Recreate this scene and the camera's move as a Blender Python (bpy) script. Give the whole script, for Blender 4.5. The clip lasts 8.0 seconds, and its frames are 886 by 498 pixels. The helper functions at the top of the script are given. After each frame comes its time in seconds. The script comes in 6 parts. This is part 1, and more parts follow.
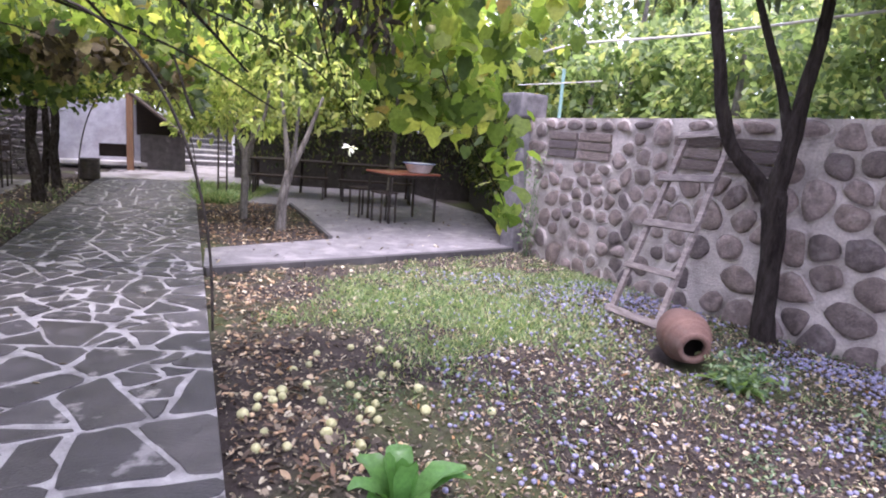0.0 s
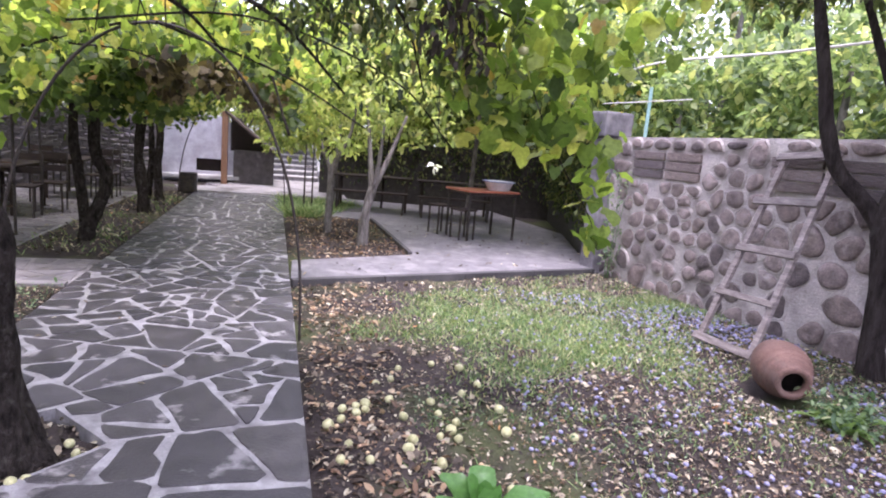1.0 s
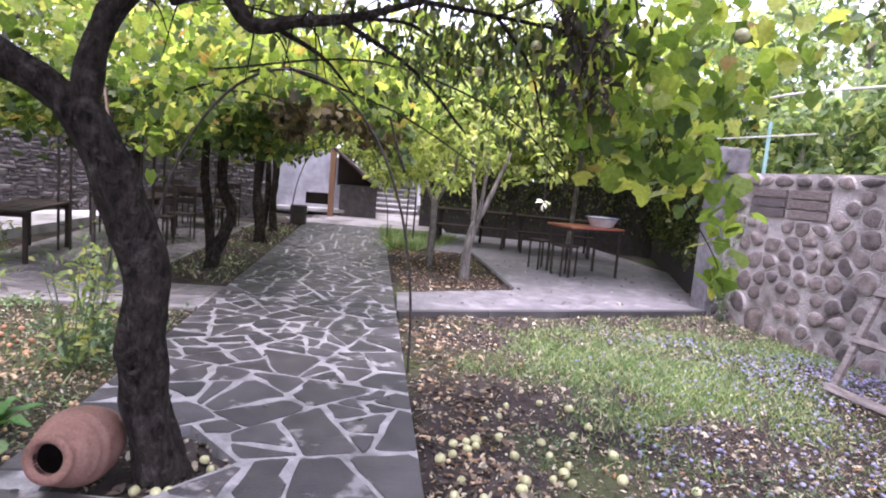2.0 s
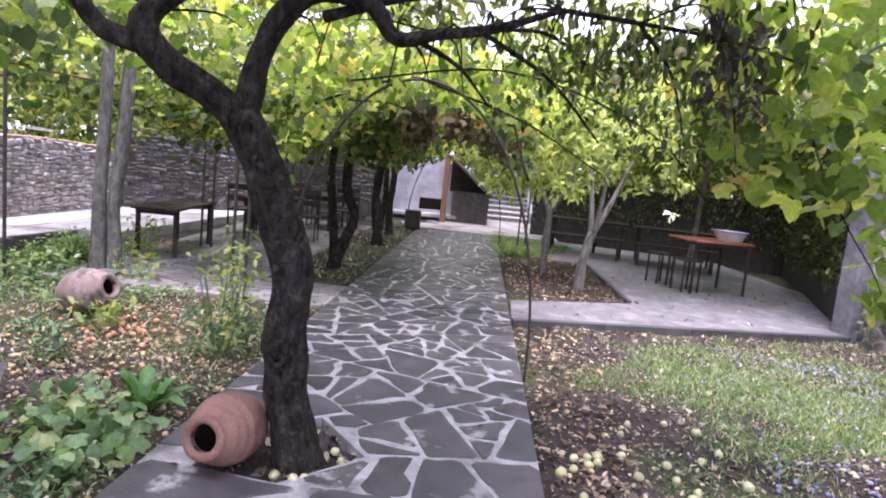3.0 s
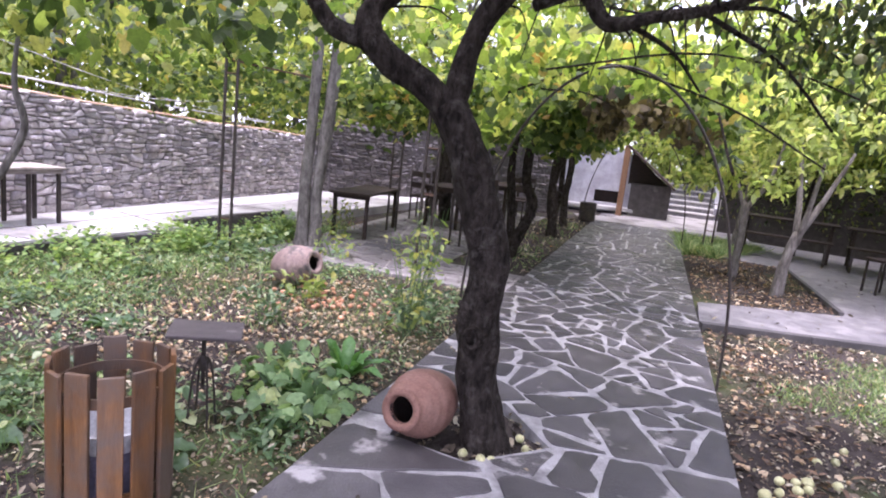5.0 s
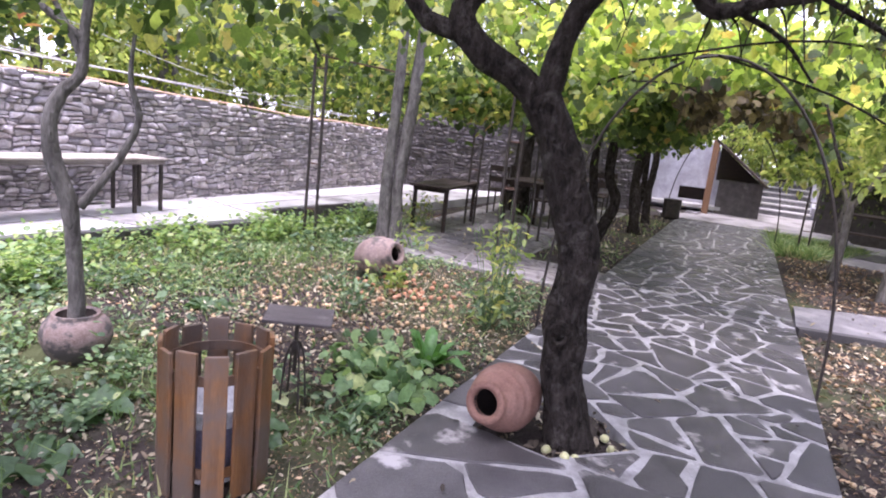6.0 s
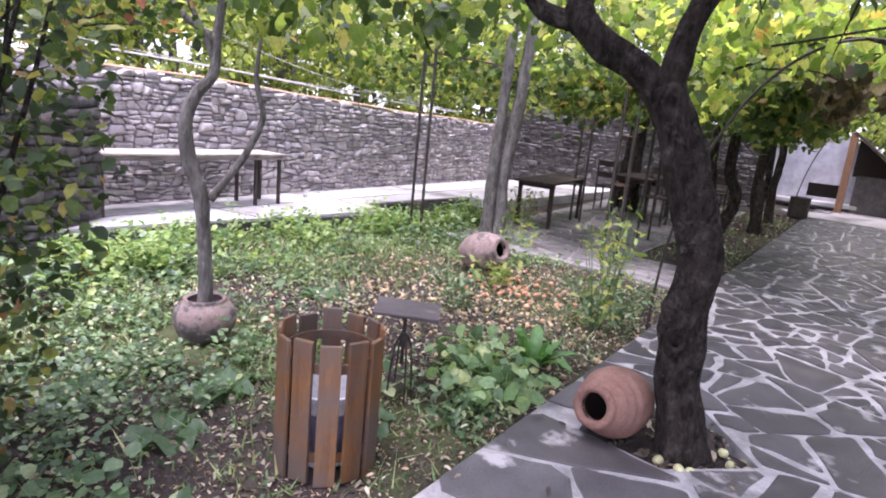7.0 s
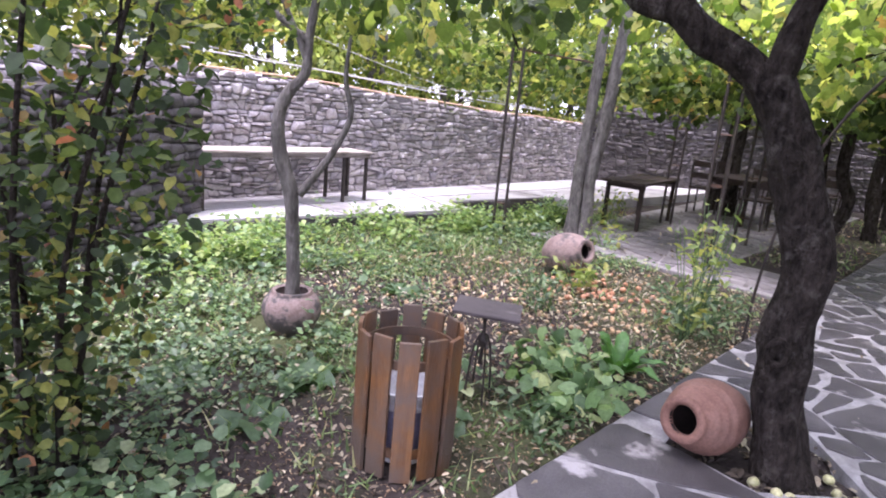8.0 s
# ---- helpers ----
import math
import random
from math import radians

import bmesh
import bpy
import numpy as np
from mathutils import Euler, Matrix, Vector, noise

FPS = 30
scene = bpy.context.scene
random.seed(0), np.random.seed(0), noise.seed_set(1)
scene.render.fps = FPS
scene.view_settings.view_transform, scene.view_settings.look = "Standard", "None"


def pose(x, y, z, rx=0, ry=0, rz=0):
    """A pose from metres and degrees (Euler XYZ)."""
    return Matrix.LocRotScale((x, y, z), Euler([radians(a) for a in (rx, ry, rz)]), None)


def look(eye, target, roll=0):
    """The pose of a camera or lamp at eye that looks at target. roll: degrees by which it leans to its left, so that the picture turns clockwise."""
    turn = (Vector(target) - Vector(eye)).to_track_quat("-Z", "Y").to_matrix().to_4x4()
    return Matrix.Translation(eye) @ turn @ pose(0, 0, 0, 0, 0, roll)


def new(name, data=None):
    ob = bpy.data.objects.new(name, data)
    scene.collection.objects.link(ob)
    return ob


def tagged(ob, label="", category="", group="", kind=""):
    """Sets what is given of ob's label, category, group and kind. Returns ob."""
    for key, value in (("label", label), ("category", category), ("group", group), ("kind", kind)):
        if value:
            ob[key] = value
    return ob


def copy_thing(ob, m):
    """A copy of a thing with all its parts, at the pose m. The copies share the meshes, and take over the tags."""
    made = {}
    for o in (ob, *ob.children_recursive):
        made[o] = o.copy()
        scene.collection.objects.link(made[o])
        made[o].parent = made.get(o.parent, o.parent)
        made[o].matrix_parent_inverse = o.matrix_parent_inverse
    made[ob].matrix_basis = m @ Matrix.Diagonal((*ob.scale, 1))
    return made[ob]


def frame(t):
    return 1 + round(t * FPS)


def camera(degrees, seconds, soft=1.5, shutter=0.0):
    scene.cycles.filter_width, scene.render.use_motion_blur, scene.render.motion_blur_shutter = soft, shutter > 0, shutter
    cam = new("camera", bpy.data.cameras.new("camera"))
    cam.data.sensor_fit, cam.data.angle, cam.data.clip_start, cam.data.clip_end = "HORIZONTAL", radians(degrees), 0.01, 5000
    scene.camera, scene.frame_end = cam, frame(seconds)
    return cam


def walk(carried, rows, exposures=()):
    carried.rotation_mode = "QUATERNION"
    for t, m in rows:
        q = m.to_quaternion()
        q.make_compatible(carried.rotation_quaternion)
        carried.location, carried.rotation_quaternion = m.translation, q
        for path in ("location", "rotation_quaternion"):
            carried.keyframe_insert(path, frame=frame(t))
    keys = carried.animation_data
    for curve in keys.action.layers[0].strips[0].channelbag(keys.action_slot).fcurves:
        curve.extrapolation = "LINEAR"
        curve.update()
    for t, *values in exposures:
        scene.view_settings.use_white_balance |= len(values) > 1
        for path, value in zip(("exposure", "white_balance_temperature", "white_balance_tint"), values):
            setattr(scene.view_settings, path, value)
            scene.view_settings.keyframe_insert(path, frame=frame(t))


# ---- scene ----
cam = camera(72.3, 8.0, soft=2.0)
METRES, EYE, TILT, LEAN, TURN = 0.652, 1.5, 0.0, 0.0, 0.0
ROWS = [
    (0.0, 0.0, 0.0, 0.0, 0.82, -10.57, -4.41),
    (0.5, -0.034, 0.0003, 0.0023, 4.5, -10.47, -4.81),
    (1.0, -0.1051, -0.0124, 0.0172, 7.97, -9.58, -4.81),
    (1.5, -0.2028, -0.0479, 0.031, 12.06, -7.78, -4.73),
    (3.0, -0.4645, -0.1802, 0.0302, 27.0, -7.46, -5.71),
    (3.5, -0.526, -0.2222, 0.0182, 31.78, -8.77, -5.78),
    (4.0, -0.5754, -0.2448, 0.007, 34.99, -9.56, -5.95),
    (4.5, -0.6152, -0.2709, 0.0041, 39.24, -9.79, -6.03),
    (6.0, -0.7363, -0.383, -0.0248, 49.94, -11.32, -6.27),
    (6.5, -0.769, -0.4061, -0.036, 54.9, -12.4, -5.88),
    (7.0, -0.8066, -0.4053, -0.0326, 59.56, -12.76, -5.58),
    (7.5, -0.8338, -0.3825, -0.0378, 63.42, -12.8, -5.56),
    (8.0, -0.8598, -0.3723, -0.0524, 67.51, -13.57, -5.29),
]
walk(cam, [(t, pose(0, 0, EYE, TILT, LEAN, TURN) @ pose(METRES * x, METRES * y, METRES * z, 90 + pitch, roll, yaw)) for t, x, y, z, yaw, pitch, roll in ROWS],
     exposures=[(0.0, 1.8, 5850, 34), (8.0, 1.8, 5850, 34)])

# ---- light: an overcast sky with a wide, weak sun ----
world = bpy.data.worlds.new("sky")
scene.world = world
world.use_nodes = True
wn = world.node_tree
sky = wn.nodes.new("ShaderNodeTexSky")
sky.sky_type, sky.sun_disc = "NISHITA", False
sky.sun_elevation, sky.sun_rotation = radians(77), radians(163)
sky.air_density, sky.dust_density, sky.ozone_density = 1.0, 1.5, 1.0
cloud = wn.nodes.new("ShaderNodeMix")
cloud.data_type = "RGBA"
cloud.inputs[0].default_value, cloud.inputs[7].default_value = 0.75, (6.6, 6.8, 7.2, 1)
wn.links.new(sky.outputs[0], cloud.inputs[6])
wn.links.new(cloud.outputs[2], wn.nodes["Background"].inputs[0])
wn.nodes["Background"].inputs[1].default_value = 0.15
sun = new("sun", bpy.data.lights.new("sun", "SUN"))
sun.data.energy, sun.data.angle, sun.data.color = 2.3, radians(28), (1.0, 0.96, 0.9)
sun.matrix_world = look((1.0, -3.4, 16), (0, 0, 0))

# ---- materials ----
def ramp(nt, fac, stops):
    n = nt.nodes.new("ShaderNodeValToRGB")
    n.color_ramp.elements[0].position, n.color_ramp.elements[0].color = stops[0][0], (*stops[0][1], 1)
    n.color_ramp.elements[1].position, n.color_ramp.elements[1].color = stops[-1][0], (*stops[-1][1], 1)
    for p, c in stops[1:-1]:
        n.color_ramp.elements.new(p).color = (*c, 1)
    nt.links.new(fac, n.inputs[0])
    return n.outputs[0]


def noise_tex(nt, scale, detail=5, rough=0.6, stretch=None):
    co = nt.nodes.new("ShaderNodeTexCoord")
    src = co.outputs["Object"]
    if stretch:
        mp = nt.nodes.new("ShaderNodeMapping")
        mp.inputs["Scale"].default_value = stretch
        nt.links.new(src, mp.inputs[0])
        src = mp.outputs[0]
    n = nt.nodes.new("ShaderNodeTexNoise")
    n.inputs["Scale"].default_value, n.inputs["Detail"].default_value, n.inputs["Roughness"].default_value = scale, detail, rough
    nt.links.new(src, n.inputs["Vector"])
    return n.outputs[0]


def mix(nt, fac, a, b, mode="MIX"):
    n = nt.nodes.new("ShaderNodeMix")
    n.data_type, n.blend_type = "RGBA", mode
    for i, v in ((0, fac), (6, a), (7, b)):
        if isinstance(v, (int, float)):
            n.inputs[i].default_value = v
        elif isinstance(v, tuple):
            n.inputs[i].default_value = (*v, 1)
        else:
            nt.links.new(v, n.inputs[i])
    return n.outputs[2]


def surf(name, dark, light, scale=8.0, rough=0.8, bump=0.3, fine=60.0, stain=None, stain_scale=1.5, vary=0.0, island=0.0,
         stretch=None, metal=0.0, stain_at=(0.5, 0.65), depth=0.02, spec=0.4, grit=0.26):
    """A surface of two tones with grain, stains, relief and a change of tone from piece to piece."""
    m = bpy.data.materials.new(name)
    m.use_nodes = True
    nt = m.node_tree
    b = nt.nodes["Principled BSDF"]
    a = noise_tex(nt, scale, stretch=stretch)
    f = noise_tex(nt, fine, 3, stretch=stretch)
    col = ramp(nt, a, [(0.3, dark), (0.7, light)])
    grain = ramp(nt, f, [(0.25, (1 - grit,) * 3), (0.75, (1 + grit,) * 3)])
    col = mix(nt, 1.0, col, grain, "MULTIPLY")
    if stain:
        s = ramp(nt, noise_tex(nt, stain_scale, 4), [(stain_at[0], (0, 0, 0)), (stain_at[1], (1, 1, 1))])
        col = mix(nt, s, col, stain)
    for amount, kind, out in ((vary, "ShaderNodeObjectInfo", "Random"), (island, "ShaderNodeNewGeometry", "Random Per Island")):
        if amount:
            oi = nt.nodes.new(kind)
            v = ramp(nt, oi.outputs[out], [(0, (1 - amount, 1 - amount, 1 - amount * 0.9)), (0.5, (1 + amount * .1, 1, 1 - amount * .1)), (1, (1 + amount, 1 + amount * .95, 1 + amount))])
            col = mix(nt, 1.0, col, v, "MULTIPLY")
    nt.links.new(col, b.inputs["Base Color"])
    rr = ramp(nt, a, [(0.3, (rough * .85,) * 3), (0.7, (min(1, rough * 1.12),) * 3)])
    nt.links.new(rr, b.inputs["Roughness"])
    b.inputs["Metallic"].default_value = metal
    b.inputs["Specular IOR Level"].default_value = spec
    if bump:
        h = mix(nt, 0.5, a, f)
        bp = nt.nodes.new("ShaderNodeBump")
        bp.inputs["Strength"].default_value, bp.inputs["Distance"].default_value = bump, depth
        nt.links.new(h, bp.inputs["Height"])
        nt.links.new(bp.outputs[0], b.inputs["Normal"])
    return m


def leafy(name, stops, through_light=0.45, rough=0.5):
    """Leaves: a tone for each leaf, and light that shines through."""
    m = bpy.data.materials.new(name)
    m.use_nodes = True
    nt = m.node_tree
    b = nt.nodes["Principled BSDF"]
    g = nt.nodes.new("ShaderNodeNewGeometry")
    col = ramp(nt, g.outputs["Random Per Island"], stops)
    f = noise_tex(nt, 45, 3)
    col = mix(nt, 1.0, col, ramp(nt, f, [(0.3, (0.75, 0.78, 0.7)), (0.7, (1.2, 1.2, 1.15))]), "MULTIPLY")
    nt.links.new(col, b.inputs["Base Color"])
    b.inputs["Roughness"].default_value = rough
    tr = nt.nodes.new("ShaderNodeBsdfTranslucent")
    nt.links.new(mix(nt, 1.0, col, (1.4, 1.42, 0.85), "MULTIPLY"), tr.inputs[0])
    ms = nt.nodes.new("ShaderNodeMixShader")
    ms.inputs[0].default_value = through_light
    nt.links.new(b.outputs[0], ms.inputs[1])
    nt.links.new(tr.outputs[0], ms.inputs[2])
    nt.links.new(ms.outputs[0], nt.nodes["Material Output"].inputs[0])
    return m


M_soil = surf("soil", (0.026, 0.021, 0.019), (0.075, 0.062, 0.056), 3.0, 0.95, 0.9, 45, stain=(0.075, 0.085, 0.04), stain_scale=0.55, stain_at=(0.48, 0.6), depth=0.04, spec=0.08)
M_flag = surf("flagstone", (0.04, 0.037, 0.038), (0.088, 0.082, 0.083), 5.0, 0.5, 0.5, 80, stain=(0.3, 0.288, 0.282), stain_scale=3.4, stain_at=(0.6, 0.68), vary=0.32, grit=0.16, spec=0.45)
M_mortar = surf("mortar", (0.22, 0.211, 0.207), (0.43, 0.415, 0.409), 7.0, 0.75, 0.6, 90, stain=(0.16, 0.152, 0.15), stain_scale=3.0, stain_at=(0.54, 0.68), grit=0.2)
M_concrete = surf("concrete", (0.4, 0.383, 0.373), (0.54, 0.52, 0.505), 2.5, 0.85, 0.25, 70, stain=(0.2, 0.185, 0.175), stain_scale=0.9, stain_at=(0.52, 0.72), grit=0.1)
M_slab = surf("paving_slab", (0.085, 0.08, 0.085), (0.2, 0.19, 0.196), 7.0, 0.65, 0.4, 60, stain=(0.27, 0.255, 0.25), stain_scale=2.6, stain_at=(0.52, 0.75), vary=0.15, grit=0.25)
M_yard = surf("yard_paving", (0.19, 0.175, 0.17), (0.31, 0.29, 0.28), 3.0, 0.8, 0.3, 70, stain=(0.1, 0.088, 0.08), stain_scale=1.4, stain_at=(0.5, 0.66), grit=0.2)
M_kerb = surf("kerb_stone", (0.045, 0.042, 0.042), (0.09, 0.085, 0.083), 5.0, 0.85, 0.4, 70, vary=0.15)
M_wallmortar = surf("wall_mortar", (0.3, 0.262, 0.243), (0.58, 0.52, 0.485), 3.0, 0.9, 0.7, 40, stain=(0.15, 0.125, 0.112), stain_scale=1.6, stain_at=(0.5, 0.68), depth=0.05, grit=0.2)
M_boulder = surf("boulder", (0.1, 0.08, 0.073), (0.27, 0.222, 0.205), 9.0, 0.85, 0.8, 50, stain=(0.3, 0.265, 0.25), stain_scale=5.0, stain_at=(0.58, 0.72), vary=0.42, depth=0.03)
M_rubble = surf("rubble_stone", (0.32, 0.29, 0.295), (0.55, 0.51, 0.508), 6.0, 0.88, 0.7, 40, stain=(0.62, 0.59, 0.57), stain_scale=4.0, stain_at=(0.6, 0.8), vary=0.32)
M_rubble_join = surf("rubble_stone_far", (0.32, 0.29, 0.295), (0.55, 0.51, 0.508), 6.0, 0.88, 0.7, 40, stain=(0.62, 0.59, 0.57), stain_scale=4.0, stain_at=(0.6, 0.8), island=0.32)
# Darker copy of rubble_stone; on pier and side wall shade sits in its colour.
M_rubble_dark_shaded = surf("dark_and_shaded_rubble", (0.06, 0.053, 0.052), (0.135, 0.122, 0.12), 6.0, 0.88, 0.7, 40, stain=(0.25, 0.23, 0.22), stain_scale=4.0, stain_at=(0.6, 0.8), vary=0.3)
M_rubble_mid = surf("block_stone", (0.11, 0.1, 0.105), (0.21, 0.193, 0.2), 6.0, 0.88, 0.7, 40, stain=(0.36, 0.34, 0.34), stain_scale=4.0, stain_at=(0.6, 0.8), vary=0.2, island=0.15)
M_joint = surf("grey_joint", (0.15, 0.135, 0.137), (0.25, 0.228, 0.228), 8.0, 0.95, 0.6)
# Joint tone; the patio walls take it too, as shade put into colour.
M_gap_shade = surf("dark_joint_and_shaded_wall", (0.03, 0.025, 0.023), (0.07, 0.06, 0.056), 8.0, 0.95, 0.6)
M_bark = surf("dark_bark", (0.009, 0.007, 0.006), (0.07, 0.058, 0.049), 24.0, 0.95, 1.0, 75, stretch=(1, 1, 0.45), stain=(0.11, 0.098, 0.085), stain_scale=15.0, stain_at=(0.55, 0.75), depth=0.1, spec=0.08)
M_bark3 = surf("brown_bark", (0.016, 0.012, 0.011), (0.06, 0.05, 0.045), 20.0, 0.95, 1.0, 60, stretch=(1, 1, 0.22), stain=(0.09, 0.08, 0.075), stain_scale=4.0, stain_at=(0.6, 0.75), depth=0.07, spec=0.08)
M_bark2 = surf("grey_bark", (0.08, 0.073, 0.066), (0.23, 0.215, 0.195), 20.0, 0.95, 0.8, 60, stretch=(1, 1, 0.35), stain=(0.32, 0.31, 0.27), stain_scale=3.0, stain_at=(0.6, 0.75), depth=0.05, spec=0.08)
M_pale_bark = surf("pale_bark", (0.09, 0.078, 0.068), (0.27, 0.245, 0.22), 20.0, 0.92, 0.8, 60, stretch=(1, 1, 0.3), depth=0.03, spec=0.1)
M_clay = surf("terracotta", (0.15, 0.075, 0.054), (0.27, 0.148, 0.11), 6.0, 0.8, 0.3, 80, stain=(0.2, 0.13, 0.105), stain_scale=3.0, stain_at=(0.5, 0.75))
M_clay_pale = surf("pale_terracotta", (0.22, 0.15, 0.13), (0.4, 0.3, 0.27), 6.0, 0.85, 0.4, 80, stain=(0.13, 0.11, 0.1), stain_scale=7.0, stain_at=(0.5, 0.6))
M_clay_brown = surf("brown_terracotta", (0.1, 0.056, 0.044), (0.2, 0.115, 0.09), 6.0, 0.8, 0.4, 80, stain=(0.14, 0.1, 0.085), stain_scale=5.0, stain_at=(0.52, 0.7))
M_clay_old = surf("mottled_terracotta", (0.17, 0.115, 0.1), (0.34, 0.27, 0.245), 9.0, 0.9, 0.5, 80, stain=(0.09, 0.08, 0.075), stain_scale=9.0, stain_at=(0.48, 0.58))
M_hollow = surf("pot_inside", (0.02, 0.015, 0.012), (0.05, 0.035, 0.03), 6.0, 0.95, 0.2)
M_slat = surf("stained_wood", (0.105, 0.048, 0.018), (0.23, 0.108, 0.036), 5.0, 0.55, 0.5, 50, stretch=(6, 6, 0.5), stain=(0.115, 0.085, 0.066), stain_scale=3.4, stain_at=(0.4, 0.6), vary=0.3)
M_grey_wood = surf("grey_wood", (0.1, 0.082, 0.074), (0.3, 0.26, 0.24), 6.0, 0.85, 0.5, 50, stretch=(1, 1, 6), stain=(0.14, 0.11, 0.095), stain_scale=3.0, stain_at=(0.56, 0.75), vary=0.15)
M_dark_wood = surf("dark_wood", (0.02, 0.014, 0.011), (0.055, 0.039, 0.031), 6.0, 0.9, 0.4, 50, stretch=(1, 6, 6), vary=0.2)
M_post_wood = surf("orange_wood", (0.12, 0.062, 0.034), (0.22, 0.118, 0.064), 6.0, 0.65, 0.3, 50, stretch=(6, 6, 0.6))
M_red_top = surf("red_tabletop", (0.32, 0.1, 0.06), (0.45, 0.17, 0.1), 4.0, 0.35, 0.1, 40, stain=(0.5, 0.25, 0.16), stain_scale=2.0)
M_iron = surf("dark_iron", (0.03, 0.026, 0.024), (0.075, 0.06, 0.05), 12.0, 0.6, 0.3, 80, metal=0.3)
M_rust = surf("rusty_steel", (0.06, 0.035, 0.025), (0.14, 0.08, 0.055), 14.0, 0.75, 0.3, 80, metal=0.2)
M_enamel = surf("white_enamel", (0.6, 0.61, 0.63), (0.78, 0.79, 0.8), 4.0, 0.25, 0.0)
M_pipe = surf("pale_pipe", (0.5, 0.47, 0.44), (0.68, 0.65, 0.62), 5.0, 0.5, 0.1)
M_green_paint = surf("green_paint", (0.2, 0.36, 0.33), (0.32, 0.5, 0.46), 9.0, 0.5, 0.2)
M_plaster = surf("pale_plaster", (0.28, 0.27, 0.3), (0.48, 0.47, 0.51), 3.0, 0.85, 0.3, 50, stain=(0.3, 0.28, 0.3), stain_scale=2.2, stain_at=(0.52, 0.7))
L_vine = leafy("vine_leaf", [(0, (0.025, 0.045, 0.012)), (0.45, (0.075, 0.12, 0.03)), (0.78, (0.17, 0.23, 0.058)), (0.96, (0.42, 0.42, 0.13)), (1, (0.3, 0.18, 0.06))], 0.6)
# Brighter copy of vine_leaf, with the light on these leaves put into colour.
L_vine_lit = leafy("lit_vine_leaf", [(0, (0.05, 0.085, 0.02)), (0.3, (0.14, 0.21, 0.045)), (0.7, (0.3, 0.38, 0.09)), (0.96, (0.52, 0.52, 0.15)), (1, (0.32, 0.18, 0.06))], 0.7)
L_apple = leafy("apple_leaf", [(0, (0.02, 0.035, 0.012)), (0.5, (0.065, 0.09, 0.028)), (0.85, (0.16, 0.19, 0.055)), (1, (0.22, 0.18, 0.08))], 0.45)
L_far = leafy("far_leaf", [(0, (0.07, 0.11, 0.03)), (0.35, (0.17, 0.22, 0.05)), (0.75, (0.32, 0.36, 0.09)), (1, (0.48, 0.45, 0.14))], 0.6)
L_herb = leafy("herb_leaf", [(0, (0.035, 0.07, 0.032)), (0.45, (0.1, 0.17, 0.082)), (0.82, (0.22, 0.315, 0.175)), (1, (0.44, 0.48, 0.28))], 0.35, 0.38)
L_grass = leafy("grass_blade", [(0, (0.09, 0.135, 0.05)), (0.45, (0.165, 0.265, 0.105)), (0.8, (0.3, 0.39, 0.18)), (1, (0.6, 0.55, 0.34))], 0.4)
L_litter = leafy("fallen_leaf", [(0, (0.03, 0.023, 0.019)), (0.35, (0.09, 0.07, 0.055)), (0.65, (0.22, 0.17, 0.125)), (0.85, (0.42, 0.35, 0.26)), (0.97, (0.62, 0.56, 0.44)), (1, (0.5, 0.24, 0.1))], 0.12, 0.75)

# ---- builders ----
def put(bm, name, material, parent=None, label="", smooth=False):
    me = bpy.data.meshes.new(name)
    bm.normal_update()
    bm.to_mesh(me)
    bm.free()
    return place(me, name, material, parent, label, smooth)


def place(me, name, material, parent=None, label="", smooth=False):
    if material and not me.materials:
        me.materials.append(material)
    if smooth:
        me.polygons.foreach_set("use_smooth", [True] * len(me.polygons))
    ob = new(name, me)
    if parent:
        ob.parent = parent
    if label:
        ob["label"] = label
    return ob


def part(name, bm, material, parent, label="", smooth=False):
    return put(bm, name, material, parent, label, smooth)


def thing(name, m, label, category, group="", kind=""):
    ob = new(name)
    ob.empty_display_size = 0.1
    ob.matrix_world = m
    return tagged(ob, label, category, group, kind)


def box(bm, size, m=Matrix(), bevel=0.0):
    r = bmesh.ops.create_cube(bm, size=1.0, matrix=m @ Matrix.Diagonal((*size, 1)))
    if bevel:
        es = list({e for v in r["verts"] for e in v.link_edges})
        bmesh.ops.bevel(bm, geom=es, offset=bevel, segments=2, affect="EDGES", profile=0.6)
    return bm


def boxed(size, m=Matrix(), bevel=0.0):
    return box(bmesh.new(), size, m, bevel)


def curve_points(pts, n=6):
    """Smooth points through a line of (x, y, z, radius)."""
    p = [Vector(q) for q in pts]
    p = [p[0] * 2 - p[1]] + p + [p[-1] * 2 - p[-2]]
    out = []
    for i in range(1, len(p) - 2):
        a, b, c, d = p[i - 1], p[i], p[i + 1], p[i + 2]
        for k in range(n):
            t = k / n
            out.append(0.5 * ((2 * b) + (c - a) * t + (2 * a - 5 * b + 4 * c - d) * t * t + (3 * b - a - 3 * c + d) * t ** 3))
    out.append(p[-2])
    return out


